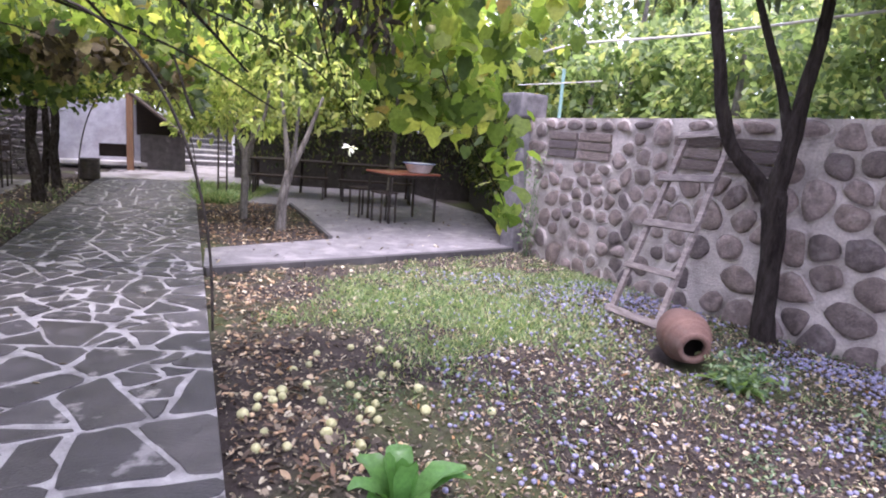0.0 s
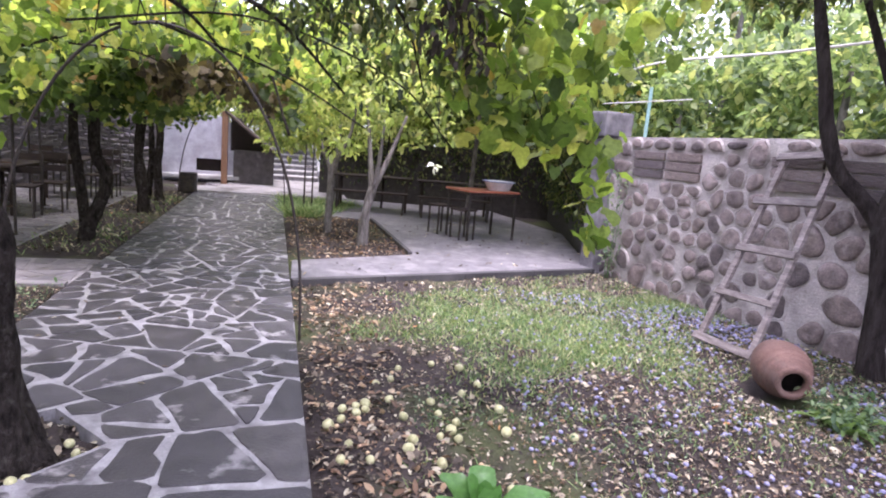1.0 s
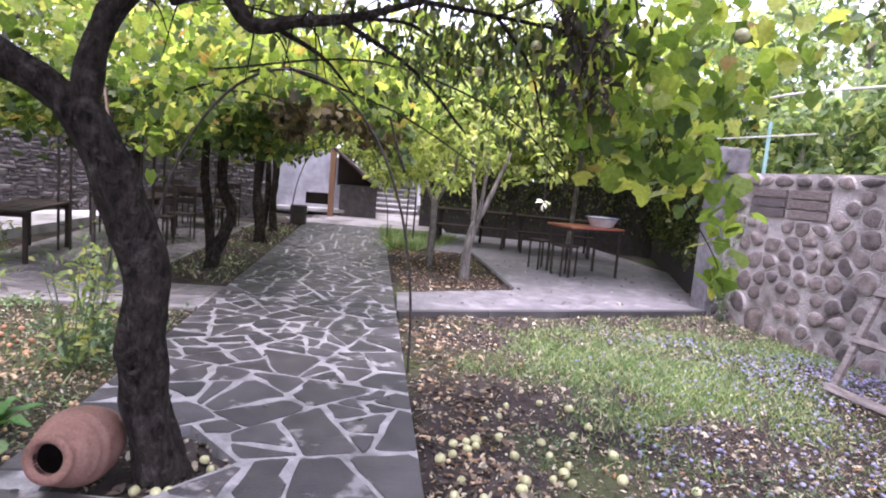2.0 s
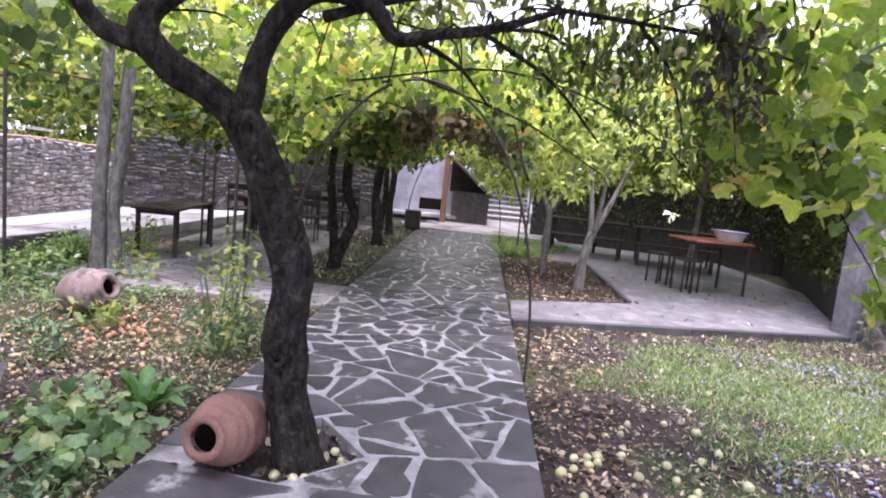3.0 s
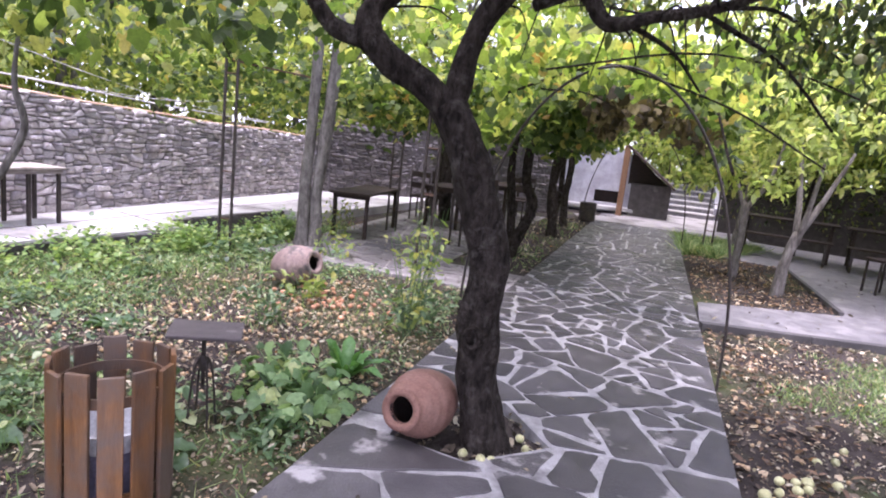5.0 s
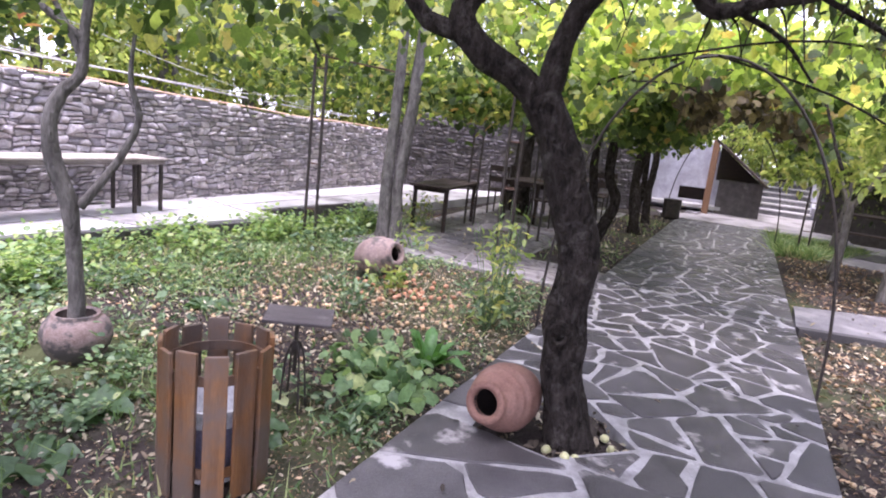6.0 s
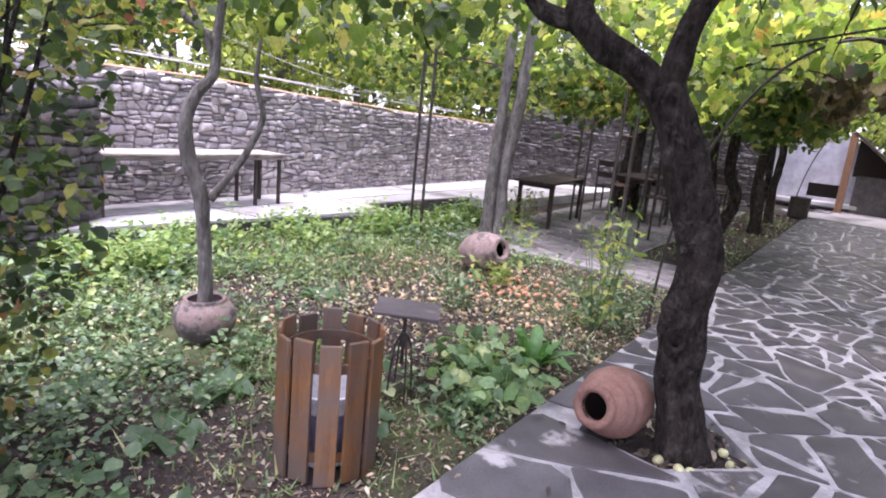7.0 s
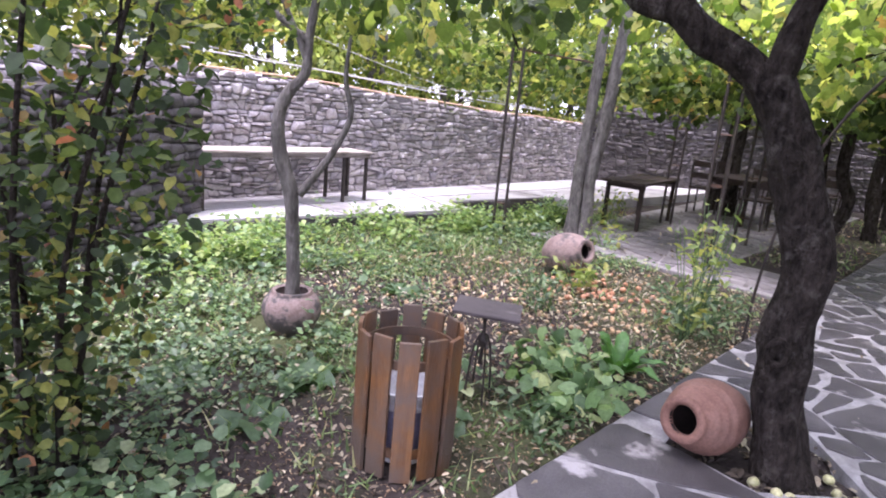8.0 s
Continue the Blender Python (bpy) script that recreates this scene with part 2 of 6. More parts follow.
def tube(bm, pts, seg=8, n=6, rough=0.0, seed=0, cap=True):
    """A round limb along (x, y, z, radius) points, with an uneven skin."""
    ps = curve_points(pts, n) if n > 1 else [Vector(q) for q in pts]
    up = Vector((0.31, 0.93, 0.17))
    rings = []
    for i, q in enumerate(ps):
        a, b = ps[max(i - 1, 0)].xyz, ps[min(i + 1, len(ps) - 1)].xyz
        d = (b - a).normalized()
        u = up - d * up.dot(d)
        if u.length < 0.05:
            u = Vector((0.3, 0.2, 0.9)) - d * d.dot(Vector((0.3, 0.2, 0.9)))
        u.normalize()
        w = d.cross(u)
        up = u
        ring = []
        for k in range(seg):
            an = 2 * math.pi * k / seg
            r = max(q[3], 0.001)
            dr = u * math.cos(an) + w * math.sin(an)
            if rough:
                r *= 1 + rough * (noise.noise(Vector((q[0], q[1], q[2])) * 5 + dr * 1.2 + Vector((seed, 0, 0))) * 1.4 + 0.5 * noise.noise(Vector((q[0] * 6, q[1] * 6, q[2] * 9)) + dr * 3.5))
            ring.append(bm.verts.new(q.xyz + dr * r))
        rings.append(ring)
    for a, b in zip(rings, rings[1:]):
        for k in range(seg):
            bm.faces.new((a[k], a[(k + 1) % seg], b[(k + 1) % seg], b[k]))
    if cap:
        bm.faces.new(rings[0][::-1])
        bm.faces.new(rings[-1])
    return bm


def rod(a, b, r, seg=8):
    return tube(bmesh.new(), [(*a, r), (*b, r)], seg, 1)


def lathe(profile, seg=32, wobble=0.0):
    """A turned body from (radius, height) points, open where the line ends off the axis."""
    bm = bmesh.new()
    rings = []
    for j, (r, z) in enumerate(profile):
        ring = []
        for k in range(seg):
            a = 2 * math.pi * k / seg
            rr = r * (1 + wobble * noise.noise(Vector((math.cos(a) * 1.5, math.sin(a) * 1.5, z * 5))))
            ring.append(bm.verts.new((rr * math.cos(a), rr * math.sin(a), z)))
        rings.append(ring)
    for a, b in zip(rings, rings[1:]):
        for k in range(seg):
            bm.faces.new((a[k], a[(k + 1) % seg], b[(k + 1) % seg], b[k]))
    bmesh.ops.remove_doubles(bm, verts=bm.verts, dist=0.0005)
    return bm


VINE = np.array([(0, 0, 0), (0.0, -0.2, 0.02), (0.3, -0.38, -0.06), (0.42, -0.12, -0.02), (0.55, 0.16, -0.1), (0.4, 0.34, 0.0), (0.26, 0.62, -0.05), (0, 0.82, -0.14),
                 (-0.26, 0.62, -0.05), (-0.4, 0.34, 0.0), (-0.55, 0.16, -0.1), (-0.42, -0.12, -0.02), (-0.3, -0.38, -0.06)])
OVAL = np.array([(0, 0, 0.0), (0.2, 0.3, 0.07), (0.17, 0.7, 0.06), (0, 1.0, -0.12), (-0.17, 0.7, 0.06), (-0.2, 0.3, 0.07), (0, 0.5, -0.03)])
OVATE = np.array([(0, 0, 0.0), (0.34, 0.28, 0.08), (0.3, 0.66, 0.05), (0, 0.98, -0.12), (-0.3, 0.66, 0.05), (-0.34, 0.28, 0.08), (0, 0.45, -0.03)])
RHOMB = np.array([(0, 0, 0), (0.3, 0.45, 0.08), (0, 1.0, -0.08), (-0.3, 0.45, 0.08)])
VINE_F = [(0, i, i % 12 + 1) for i in range(1, 13)]
OVAL_F = [(6, i, (i + 1) % 6) for i in range(6)]
RHOMB_F = [(0, 1, 2), (0, 2, 3)]
SHAPES = {"vine": (VINE, VINE_F), "oval": (OVAL, OVAL_F), "ovate": (OVATE, OVAL_F), "rhomb": (RHOMB, RHOMB_F)}
rng = np.random.default_rng(7)


def leaf_mesh(name, pos, size, shape="rhomb", droop=0.5, spread=0.35, flat=None, aim_yaw=None, aim_pitch=None):
    """One mesh of many leaves at pos. droop: how far tips hang; flat: leaves lie on the ground with that tilt."""
    pos = np.asarray(pos, float)
    n = len(pos)
    V, F = SHAPES[shape]
    F = np.array(F)
    sz = size * (1 + spread * rng.uniform(-1, 1, n))
    yaw = rng.uniform(0, 2 * np.pi, n)
    if flat is None:
        pitch = -droop + rng.normal(0, 0.55, n)
        roll = rng.normal(0, 0.6, n)
    else:
        pitch, roll = rng.normal(0, flat, n), rng.normal(0, flat, n)
    if aim_yaw is not None:
        yaw, pitch, roll = aim_yaw, aim_pitch, rng.normal(0, 0.25, n)
    cy, sy, cp, sp, cr, sr = np.cos(yaw), np.sin(yaw), np.cos(pitch), np.sin(pitch), np.cos(roll), np.sin(roll)
    X = np.stack([cy * cr - sy * sp * sr, sy * cr + cy * sp * sr, -cp * sr], 1)
    Y = np.stack([-sy * cp, cy * cp, sp], 1)
    Z = np.cross(X, Y)
    co = pos[:, None, :] + sz[:, None, None] * (V[None, :, 0, None] * X[:, None] + V[None, :, 1, None] * Y[:, None] + V[None, :, 2, None] * Z[:, None])
    faces = (F[None] + (np.arange(n) * len(V))[:, None, None]).reshape(-1, 3)
    me = bpy.data.meshes.new(name)
    me.vertices.add(n * len(V))
    me.vertices.foreach_set("co", co.astype(np.float32).ravel())
    me.loops.add(faces.size)
    me.loops.foreach_set("vertex_index", faces.astype(np.int32).ravel())
    me.polygons.add(len(faces))
    me.polygons.foreach_set("loop_start", np.arange(0, faces.size, 3, dtype=np.int32))
    me.update(calc_edges=True)
    return me


def clumps(centres, radius, per, squash=0.7):
    """Leaf places in clumps round the centres."""
    c = np.asarray(centres, float)
    k = np.repeat(np.arange(len(c)), per)
    d = rng.normal(0, 1, (len(k), 3))
    d /= np.linalg.norm(d, axis=1)[:, None]
    r = radius * rng.uniform(0.1, 1, len(k)) ** 0.5
    d = d * r[:, None]
    d[:, 2] *= squash
    return c[k] + d


def inside(poly, x, y):
    hit = np.zeros(np.shape(x), bool)
    for (x1, y1), (x2, y2) in zip(poly, poly[1:] + poly[:1]):
        hit ^= ((y1 > y) != (y2 > y)) & (x < (x2 - x1) * (y - y1) / (y2 - y1 + 1e-12) + x1)
    return hit


def clip(poly, p, q_in):
    """The half of poly nearer to q_in than to p."""
    mid, d = (p + q_in) / 2, q_in - p
    out = []
    for a, b in zip(poly, poly[1:] + poly[:1]):
        da, db = (a - mid) @ d, (b - mid) @ d
        if da >= 0:
            out.append(a)
        if da * db < 0:
            out.append(a + (b - a) * da / (da - db))
    return out


def shrink(poly, gap):
    """A convex outline drawn in by gap on every side."""
    out = [np.array(q) for q in poly]
    c = sum(out) / len(out)
    for a, b in zip(poly, poly[1:] + poly[:1]):
        e = b - a
        if np.linalg.norm(e) < 1e-6:
            continue
        nrm = np.array((-e[1], e[0])) / np.linalg.norm(e)
        if nrm @ (c - a) < 0:
            nrm = -nrm
        base, res = a + nrm * gap, []
        for u, v in zip(out, out[1:] + out[:1]):
            du, dv = (u - base) @ nrm, (v - base) @ nrm
            if du >= 0:
                res.append(u)
            if du * dv < 0:
                res.append(u + (v - u) * du / (du - dv))
        out = res
        if len(out) < 3:
            return []
    return out


def area(poly):
    return 0.5 * abs(sum(a[0] * b[1] - a[1] * b[0] for a, b in zip(poly, poly[1:] + poly[:1])))


def slab_piece(poly, z0, z1, bevel=0.008):
    """A flat stone with the outline poly, with a worn upper edge."""
    c = sum(poly) / len(poly)
    rings = [[(*q, z0) for q in poly], [(*q, z1 - bevel) for q in poly], [(*(q + (c - q) * min(0.3, bevel * 1.5 / max(np.linalg.norm(c - q), 0.01))), z1) for q in poly]]
    n = len(poly)
    verts = [v for r in rings for v in r]
    faces = [[j * n + k, j * n + (k + 1) % n, (j + 1) * n + (k + 1) % n, (j + 1) * n + k] for j in (0, 1) for k in range(n)]
    faces.append([2 * n + k for k in range(n)])
    return verts, faces


def cut(poly, c, nrm):
    """The two halves of a convex outline on either side of a line."""
    halves = []
    for sg in (1, -1):
        res = []
        for u, v in zip(poly, poly[1:] + poly[:1]):
            du, dv = sg * ((u - c) @ nrm), sg * ((v - c) @ nrm)
            if du >= 0:
                res.append(u)
            if du * dv < 0:
                res.append(u + (v - u) * du / (du - dv))
        halves.append(res)
    return halves


def crazy(poly, rg, size, square=0.0):
    """Splits a convex outline again and again, as a mason breaks flags: size(centre) is a piece's area."""
    todo, out = [poly], []
    while todo:
        q = todo.pop()
        if len(q) < 3:
            continue
        c = sum(q) / len(q)
        if area(q) < size(c) * rg.uniform(0.55, 1.9):
            out.append(q)
            continue
        d = np.array(q) - c
        ev = np.linalg.eigh(d.T @ d)[1][:, 1]
        a = math.atan2(ev[1], ev[0])
        if square:
            a = round(a / (math.pi / 2)) * math.pi / 2 + rg.gauss(0, square)
        else:
            a += rg.gauss(0, 0.38)
        nrm = np.array((math.cos(a), math.sin(a)))
        todo += cut(q, c + nrm * rg.gauss(0, 0.12) * math.sqrt(area(q)), nrm)
    return out


def worn(poly, rg, gap0, gap1, jitter, corner=0.22):
    """The outline drawn in unevenly, with knocked-off corners and crooked sides."""
    q = shrink(poly, gap0)
    if len(q) < 3:
        return []
    c = sum(q) / len(q)
    for u, v in list(zip(q, q[1:] + q[:1])):
        e = v - u
        l = np.linalg.norm(e)
        if l < 1e-4:
            continue
        nrm = np.array((-e[1], e[0])) / l
        if nrm @ (c - u) < 0:
            nrm = -nrm
        a = rg.uniform(-0.07, 0.07)
        nrm = np.array((nrm[0] * math.cos(a) - nrm[1] * math.sin(a), nrm[0] * math.sin(a) + nrm[1] * math.cos(a)))
        q = cut(q, (u + v) / 2 + nrm * rg.uniform(0, gap1), nrm)[0]
        if len(q) < 3:
            return []
    out = []
    for p, u, v in zip(q[-1:] + q[:-1], q, q[1:] + q[:1]):
        k = rg.uniform(0.3, 1) * corner
        lp, lv = np.linalg.norm(p - u), np.linalg.norm(v - u)
        m = min(lp, lv) * k
        if m > 0.006:
            out += [u + (p - u) / lp * m, u + (v - u) / lv * m]
        else:
            out.append(u)
    return [u + np.array((rg.uniform(-jitter, jitter), rg.uniform(-jitter, jitter))) for u in out]


def ccw(poly):
    s = sum(a[0] * b[1] - a[1] * b[0] for a, b in zip(poly, poly[1:] + poly[:1]))
    return poly if s > 0 else poly[::-1]


def crooked(poly, rg, amount):
    """Breaks the long sides of an outline and shifts the new corners."""
    out = []
    for u, v in zip(poly, poly[1:] + poly[:1]):
        out.append(u)
        l = np.linalg.norm(v - u)
        n = 3 if l > 0.28 else 2 if l > 0.12 else 1
        for k in range(1, n):
            out.append(u + (v - u) * (k / n + rg.uniform(-0.1, 0.1)) + np.array((rg.gauss(0, amount), rg.gauss(0, amount))))
    return out


def rounded(poly, times=1):
    """Cuts the corners of an outline."""
    for _ in range(times):
        poly = [p for u, v in zip(poly, poly[1:] + poly[:1]) for p in (u * 0.75 + v * 0.25, u * 0.25 + v * 0.75)]
    return poly


# ---- the plan: s runs along the path, w to its left, from its near right edge ----
def at(s, w, z=0.0):
    return Vector((0.155 - 0.395 * s - 0.919 * w, 0.919 * s - 0.395 * w, z))


def sw(x, y):
    return -0.395 * (x - 0.155) + 0.919 * y, -0.919 * (x - 0.155) - 0.395 * y


PATH_TURN = math.degrees(math.atan2(0.919, -0.395)) - 90
PATH_W = 1.96
PIT = [(-1.9, 2.45), (-2.38, 2.7), (-2.68, 2.2), (-2.5, 1.86), (-2.08, 1.98)]
KERB_A, KERB_B = np.array((-2.42, 6.01)), np.array((0.97, 8.6))
BED = [(-2.78, 6.95), (-1.55, 8.18), (-2.95, 11.4), (-4.55, 11.2)]
PATIO = [(-2.42, 6.01), (0.97, 8.6), (0.75, 12.2), (-1.0, 15.6), (-6.0, 14.6), (-4.55, 11.2), (-2.95, 11.4), (-1.55, 8.18), (-2.78, 6.95)]
WALL_A, WALL_B = np.array((1.0, 8.86)), np.array((3.56, 4.57))


def ground_z(x, y):
    x, y = np.asarray(x, float), np.asarray(y, float)
    s, w = sw(x, y)
    z = np.where(w > PATH_W, -0.03, -0.07)
    z = np.where((w > 0.03) & (w < PATH_W - 0.03) & (s > -3) & (s < 20), -0.12, z)
    z = np.where(inside(PIT, x, y), -0.04, z)
    z = np.where(inside(PATIO, x, y), -0.12, z)
    z = np.where(inside(BED, x, y), -0.02, z)
    z = np.where((s > 6.25) & (s < 8.55) & (w > 5.55) & (w < 6.55), -0.3, z)
    return z + 0.012 * np.sin(x * 2.1 + 1.3 * np.sin(y * 1.7)) * np.cos(y * 1.9) + 0.008 * np.sin(x * 6.3 + y * 4.1)


def build_ground():
    inner_x, inner_y = np.arange(-12.0, 6.001, 0.11), np.arange(-4.0, 20.001, 0.11)
    grow = np.array([0.5, 1.5, 4, 10, 25, 60, 150, 400])
    xs = np.concatenate([-12 - grow[::-1], inner_x, inner_x[-1] + grow])
    ys = np.concatenate([-4 - grow[::-1], inner_y, inner_y[-1] + grow])
    X, Y = np.meshgrid(xs, ys)
    Z = ground_z(X, Y)
    n = len(xs)
    verts = np.stack([X.ravel(), Y.ravel(), Z.ravel()], 1)
    i = np.arange(len(ys) - 1)[:, None] * n + np.arange(n - 1)[None]
    faces = np.stack([i, i + 1, i + n + 1, i + n], -1).reshape(-1, 4)
    me = bpy.data.meshes.new("ground")
    me.from_pydata(verts.tolist(), [], faces.tolist())
    tagged(place(me, "ground", M_soil, smooth=True), "brown garden soil with thin green growth", "ground", kind="structure")


def sheet(name, outline, holes, z0, z1, material, label, category="paving"):
    """A slab with holes through it."""
    bm = bmesh.new()
    for loop in [outline] + holes:
        vs = [bm.verts.new((q[0], q[1], z1)) for q in loop]
        for a, b in zip(vs, vs[1:] + vs[:1]):
            bm.edges.new((a, b))
    bmesh.ops.triangle_fill(bm, use_beauty=True, edges=bm.edges[:], normal=(0, 0, 1))
    r = bmesh.ops.extrude_face_region(bm, geom=bm.faces[:])
    for v in r["geom"]:
        if isinstance(v, bmesh.types.BMVert):
            v.co.z = z0
    bmesh.ops.recalc_face_normals(bm, faces=bm.faces[:])
    return tagged(put(bm, name, material), label, category, kind="structure")


build_ground()
edge = [at(-3, 0), at(-3, PATH_W), at(20.3, PATH_W), at(20.3, 0)]
path = sheet("path", [(v.x, v.y) for v in edge], [PIT], -0.16, -0.008, M_mortar, "pale mortar bed of a crazy-paved garden path", "path")
patio = sheet("patio", PATIO, [], -0.16, -0.003, M_slab, "grey concrete patio with a dark edge", "patio")
yard_a = sheet("dining_yard", [tuple(at(s, w).xy) for s, w in ((6.2, 1.97), (6.2, 5.0), (14.6, 5.6), (14.6, 3.0), (7.3, 3.0), (7.3, 1.97))], [], -0.16, -0.012, M_yard, "worn grey paving under the pergola", "paving")
terrace = sheet("terrace", [tuple(at(s, w).xy) for s, w in ((1.4, 6.6), (2.8, 6.5), (4.44, 6.24), (6.2, 6.0), (6.3, 6.55), (8.6, 6.35), (8.7, 5.8), (16.5, 5.4), (16.5, 7.9), (1.4, 7.7))], [], -0.16, 0.12, M_concrete, "pale concrete terrace in front of the rubble wall", "terrace")

end_yard = sheet("end_yard", [tuple(at(a, b).xy) for a, b in ((15.4, -1.6), (15.4, 2.2), (16.6, 2.6), (16.9, 1.6), (20.6, 1.3), (20.6, -1.8))], [], -0.02, 0.012, M_yard, "pale worn concrete at the end of the path", "paving")

for s0, w0, s1, w1 in ((2.6, 6.5, 2.9, 7.44), (4.3, 6.28, 4.1, 7.5), (5.9, 6.06, 6.3, 7.55), (8.4, 6.4, 8.1, 7.6), (10.4, 5.75, 10.6, 7.65), (2.7, 6.95, 10.5, 6.9)):
    a, b = at(s0, w0), at(s1, w1)
    j = put(tube(bmesh.new(), [(*a.lerp(b, k / 12).xy, 0.1205 + 0.002 * (k % 2), 0.006 + 0.002 * math.sin(k * 2.3)) for k in range(13)], 5, 3, 0.3, seed=s0), "joint", M_joint)
    j.parent = terrace

# kerb of the cross path
kd = KERB_B - KERB_A
kl = float(np.linalg.norm(kd))
for i in range(4):
    a = KERB_A + kd * (i / 4)
    c = a + kd / 8
    k = put(boxed((kl / 4 - 0.008, 0.09, 0.16), bevel=0.008), "kerb", M_kerb)
    k.matrix_world = pose(c[0] + 0.02, c[1] - 0.03, -0.07, 0, 0, math.degrees(math.atan2(kd[1], kd[0])))
    tagged(k, "dark kerb stone edging the cross path", "kerb", "kerb stones", kind="structure")
bd = np.array(BED[2]) - np.array(BED[1])
k = put(boxed((float(np.linalg.norm(bd)), 0.06, 0.1), bevel=0.006), "bed_edging", M_kerb)
k.matrix_world = pose(*(np.array(BED[1]) + bd / 2), -0.01, 0, 0, math.degrees(math.atan2(bd[1], bd[0])))
tagged(k, "dark low edging along the tree bed", "kerb", kind="structure")
for i in range(7):
    k = put(boxed((0.425, 0.12, 0.12), bevel=0.012), "yard_edging", M_yard)
    k.matrix_world = pose(*at(6.17, 2.2 + 0.43 * i, -0.05), rz=PATH_TURN + 180 + random.uniform(-1, 1))
    tagged(k, "grey edging stone of the dining yard", "kerb", "yard edging stones", kind="structure")


def edge_stones(pts, z0, z1, material, label, name="edge_stone", w=0.07):
    """Rough blocks along a line of (s, w) points of the plan."""
    for (s0, w0), (s1, w1) in zip(pts, pts[1:]):
        a, b = at(s0, w0), at(s1, w1)
        n = max(1, round((b - a).length / 0.4))
        for i in range(n):
            c, d = a.lerp(b, (i + 0.5) / n), b - a
            h = z1 - z0 + random.uniform(-0.015, 0.01)
            ob = put(boxed((d.length / n - 0.01, w + random.uniform(0, 0.03), h), bevel=0.012), name, material)
            ob.matrix_world = pose(c.x, c.y, z0 + h / 2, random.uniform(-2, 2), random.uniform(-1, 1), math.degrees(math.atan2(d.y, d.x)))
            tagged(ob, label, "edging", "terrace edge stones", "structure")


edge_stones([(6.32, 6.53), (8.58, 6.33)], -0.32, 0.112, M_rubble_dark_shaded, "dark stone under the terrace edge")
edge_stones([(1.4, 6.58), (2.8, 6.47), (4.44, 6.21), (6.15, 5.98)], -0.1, 0.1, M_kerb, "dark stone edging the terrace")

# ---- walls ----
def wall_frame(a, b):
    d = Vector((b[0] - a[0], b[1] - a[1], 0))
    return Matrix.Translation((a[0], a[1], 0)) @ Matrix.Rotation(math.atan2(d.y, d.x), 4, "Z"), d.length


def wall_slab(name, m, length, heights, thick, material, label, z0=-0.3):
    """A wall along x, its face at y = 0 and its body behind it, with the top line heights(x)."""
    bm = bmesh.new()
    n = max(2, int(length / 0.4))
    rows = []
    for i in range(n + 1):
        x = length * i / n
        rows.append([bm.verts.new((x, y, z)) for y, z in ((0, z0), (0, heights(x)), (thick, heights(x)), (thick, z0))])
    for a, b in zip(rows, rows[1:]):
        for k in range(3):
            bm.faces.new((a[k], b[k], b[k + 1], a[k + 1]))
    bm.faces.new(rows[0])
    bm.faces.new(rows[-1][::-1])
    bmesh.ops.recalc_face_normals(bm, faces=bm.faces[:])
    ob = put(bm, name, material)
    ob.matrix_world = m
    return tagged(ob, label, "wall", kind="structure")


m_right, len_right = wall_frame(WALL_A, WALL_B + (WALL_B - WALL_A) * 0.75)
right_top = lambda x: 1.84 + 0.012 * x
wall_right = wall_slab("wall_right", m_right, len_right, right_top, 0.4, M_wallmortar, "garden wall of round field stones in pale mortar")
wall_pillar = thing("wall_pillar", pose(0.93, 8.85, -0.1, rz=-59), "grey stone pillar with a square block on top", "pillar")
part("shaft", boxed((0.3, 0.36, 1.98), pose(0.08, 0.09, 0.93), 0.03), M_slab, wall_pillar)
part("cap", boxed((0.5, 0.46, 0.34), pose(0.03, 0.05, 2.1), 0.035), M_slab, wall_pillar, "pale rough stone block")
# Both patio walls are near-black: the canopy's shade is in their colour.
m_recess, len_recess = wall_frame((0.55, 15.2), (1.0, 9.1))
wall_recess = wall_slab("wall_recess", m_recess, len_recess, lambda x: 1.75, 0.35, M_gap_shade, "stone wall behind the patio table, coloured dark for shade")
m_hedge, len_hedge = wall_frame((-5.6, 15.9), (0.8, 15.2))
wall_patio = wall_slab("wall_patio", m_hedge, len_hedge, lambda x: 1.5, 0.3, M_gap_shade, "wall at the back of the patio, coloured dark for shade")

BACK_A, BACK_B = at(1.2, 7.45), at(11.9, 7.75)
m_back, len_back = wall_frame(BACK_A, BACK_B)
back_top = lambda x: 1.66 - 0.03 * x - 0.06 / (1 + math.exp(-(x - 5.3) * 2))
wall_back = wall_slab("wall_back", m_back @ pose(0, 0.06, 0), len_back, back_top, 0.45, M_joint, "long grey dry-stone wall behind the terrace")
m_side, len_side = wall_frame(at(11.9, 7.75), at(16.4, 2.9))
wall_side = wall_slab("wall_side", m_side @ pose(0, 0.06, 0), len_side, lambda x: 1.75, 0.45, M_joint, "grey stone wall beyond the dining yard")
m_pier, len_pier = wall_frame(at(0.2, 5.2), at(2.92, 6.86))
wall_pier = wall_slab("wall_pier", m_pier @ pose(0, 0.06, 0), len_pier, lambda x: 1.32 + 0.02 * math.sin(x * 5), 0.4, M_gap_shade, "stone wall end beside the terrace, coloured dark for shade")


M_pink = surf("pink_plaster", (0.3, 0.16, 0.14), (0.46, 0.28, 0.25), 4.0, 0.85, 0.4, 50, stain=(0.2, 0.13, 0.11), stain_scale=2.5)
m_pink, len_pink = wall_frame(at(-1.9, 4.0), at(0.18, 5.19))
wall_pink = wall_slab("wall_pink", m_pink @ pose(0, 0.1, 0), len_pink, lambda x: 1.95, 0.3, M_pink, "worn pink plastered wall behind the shrub")


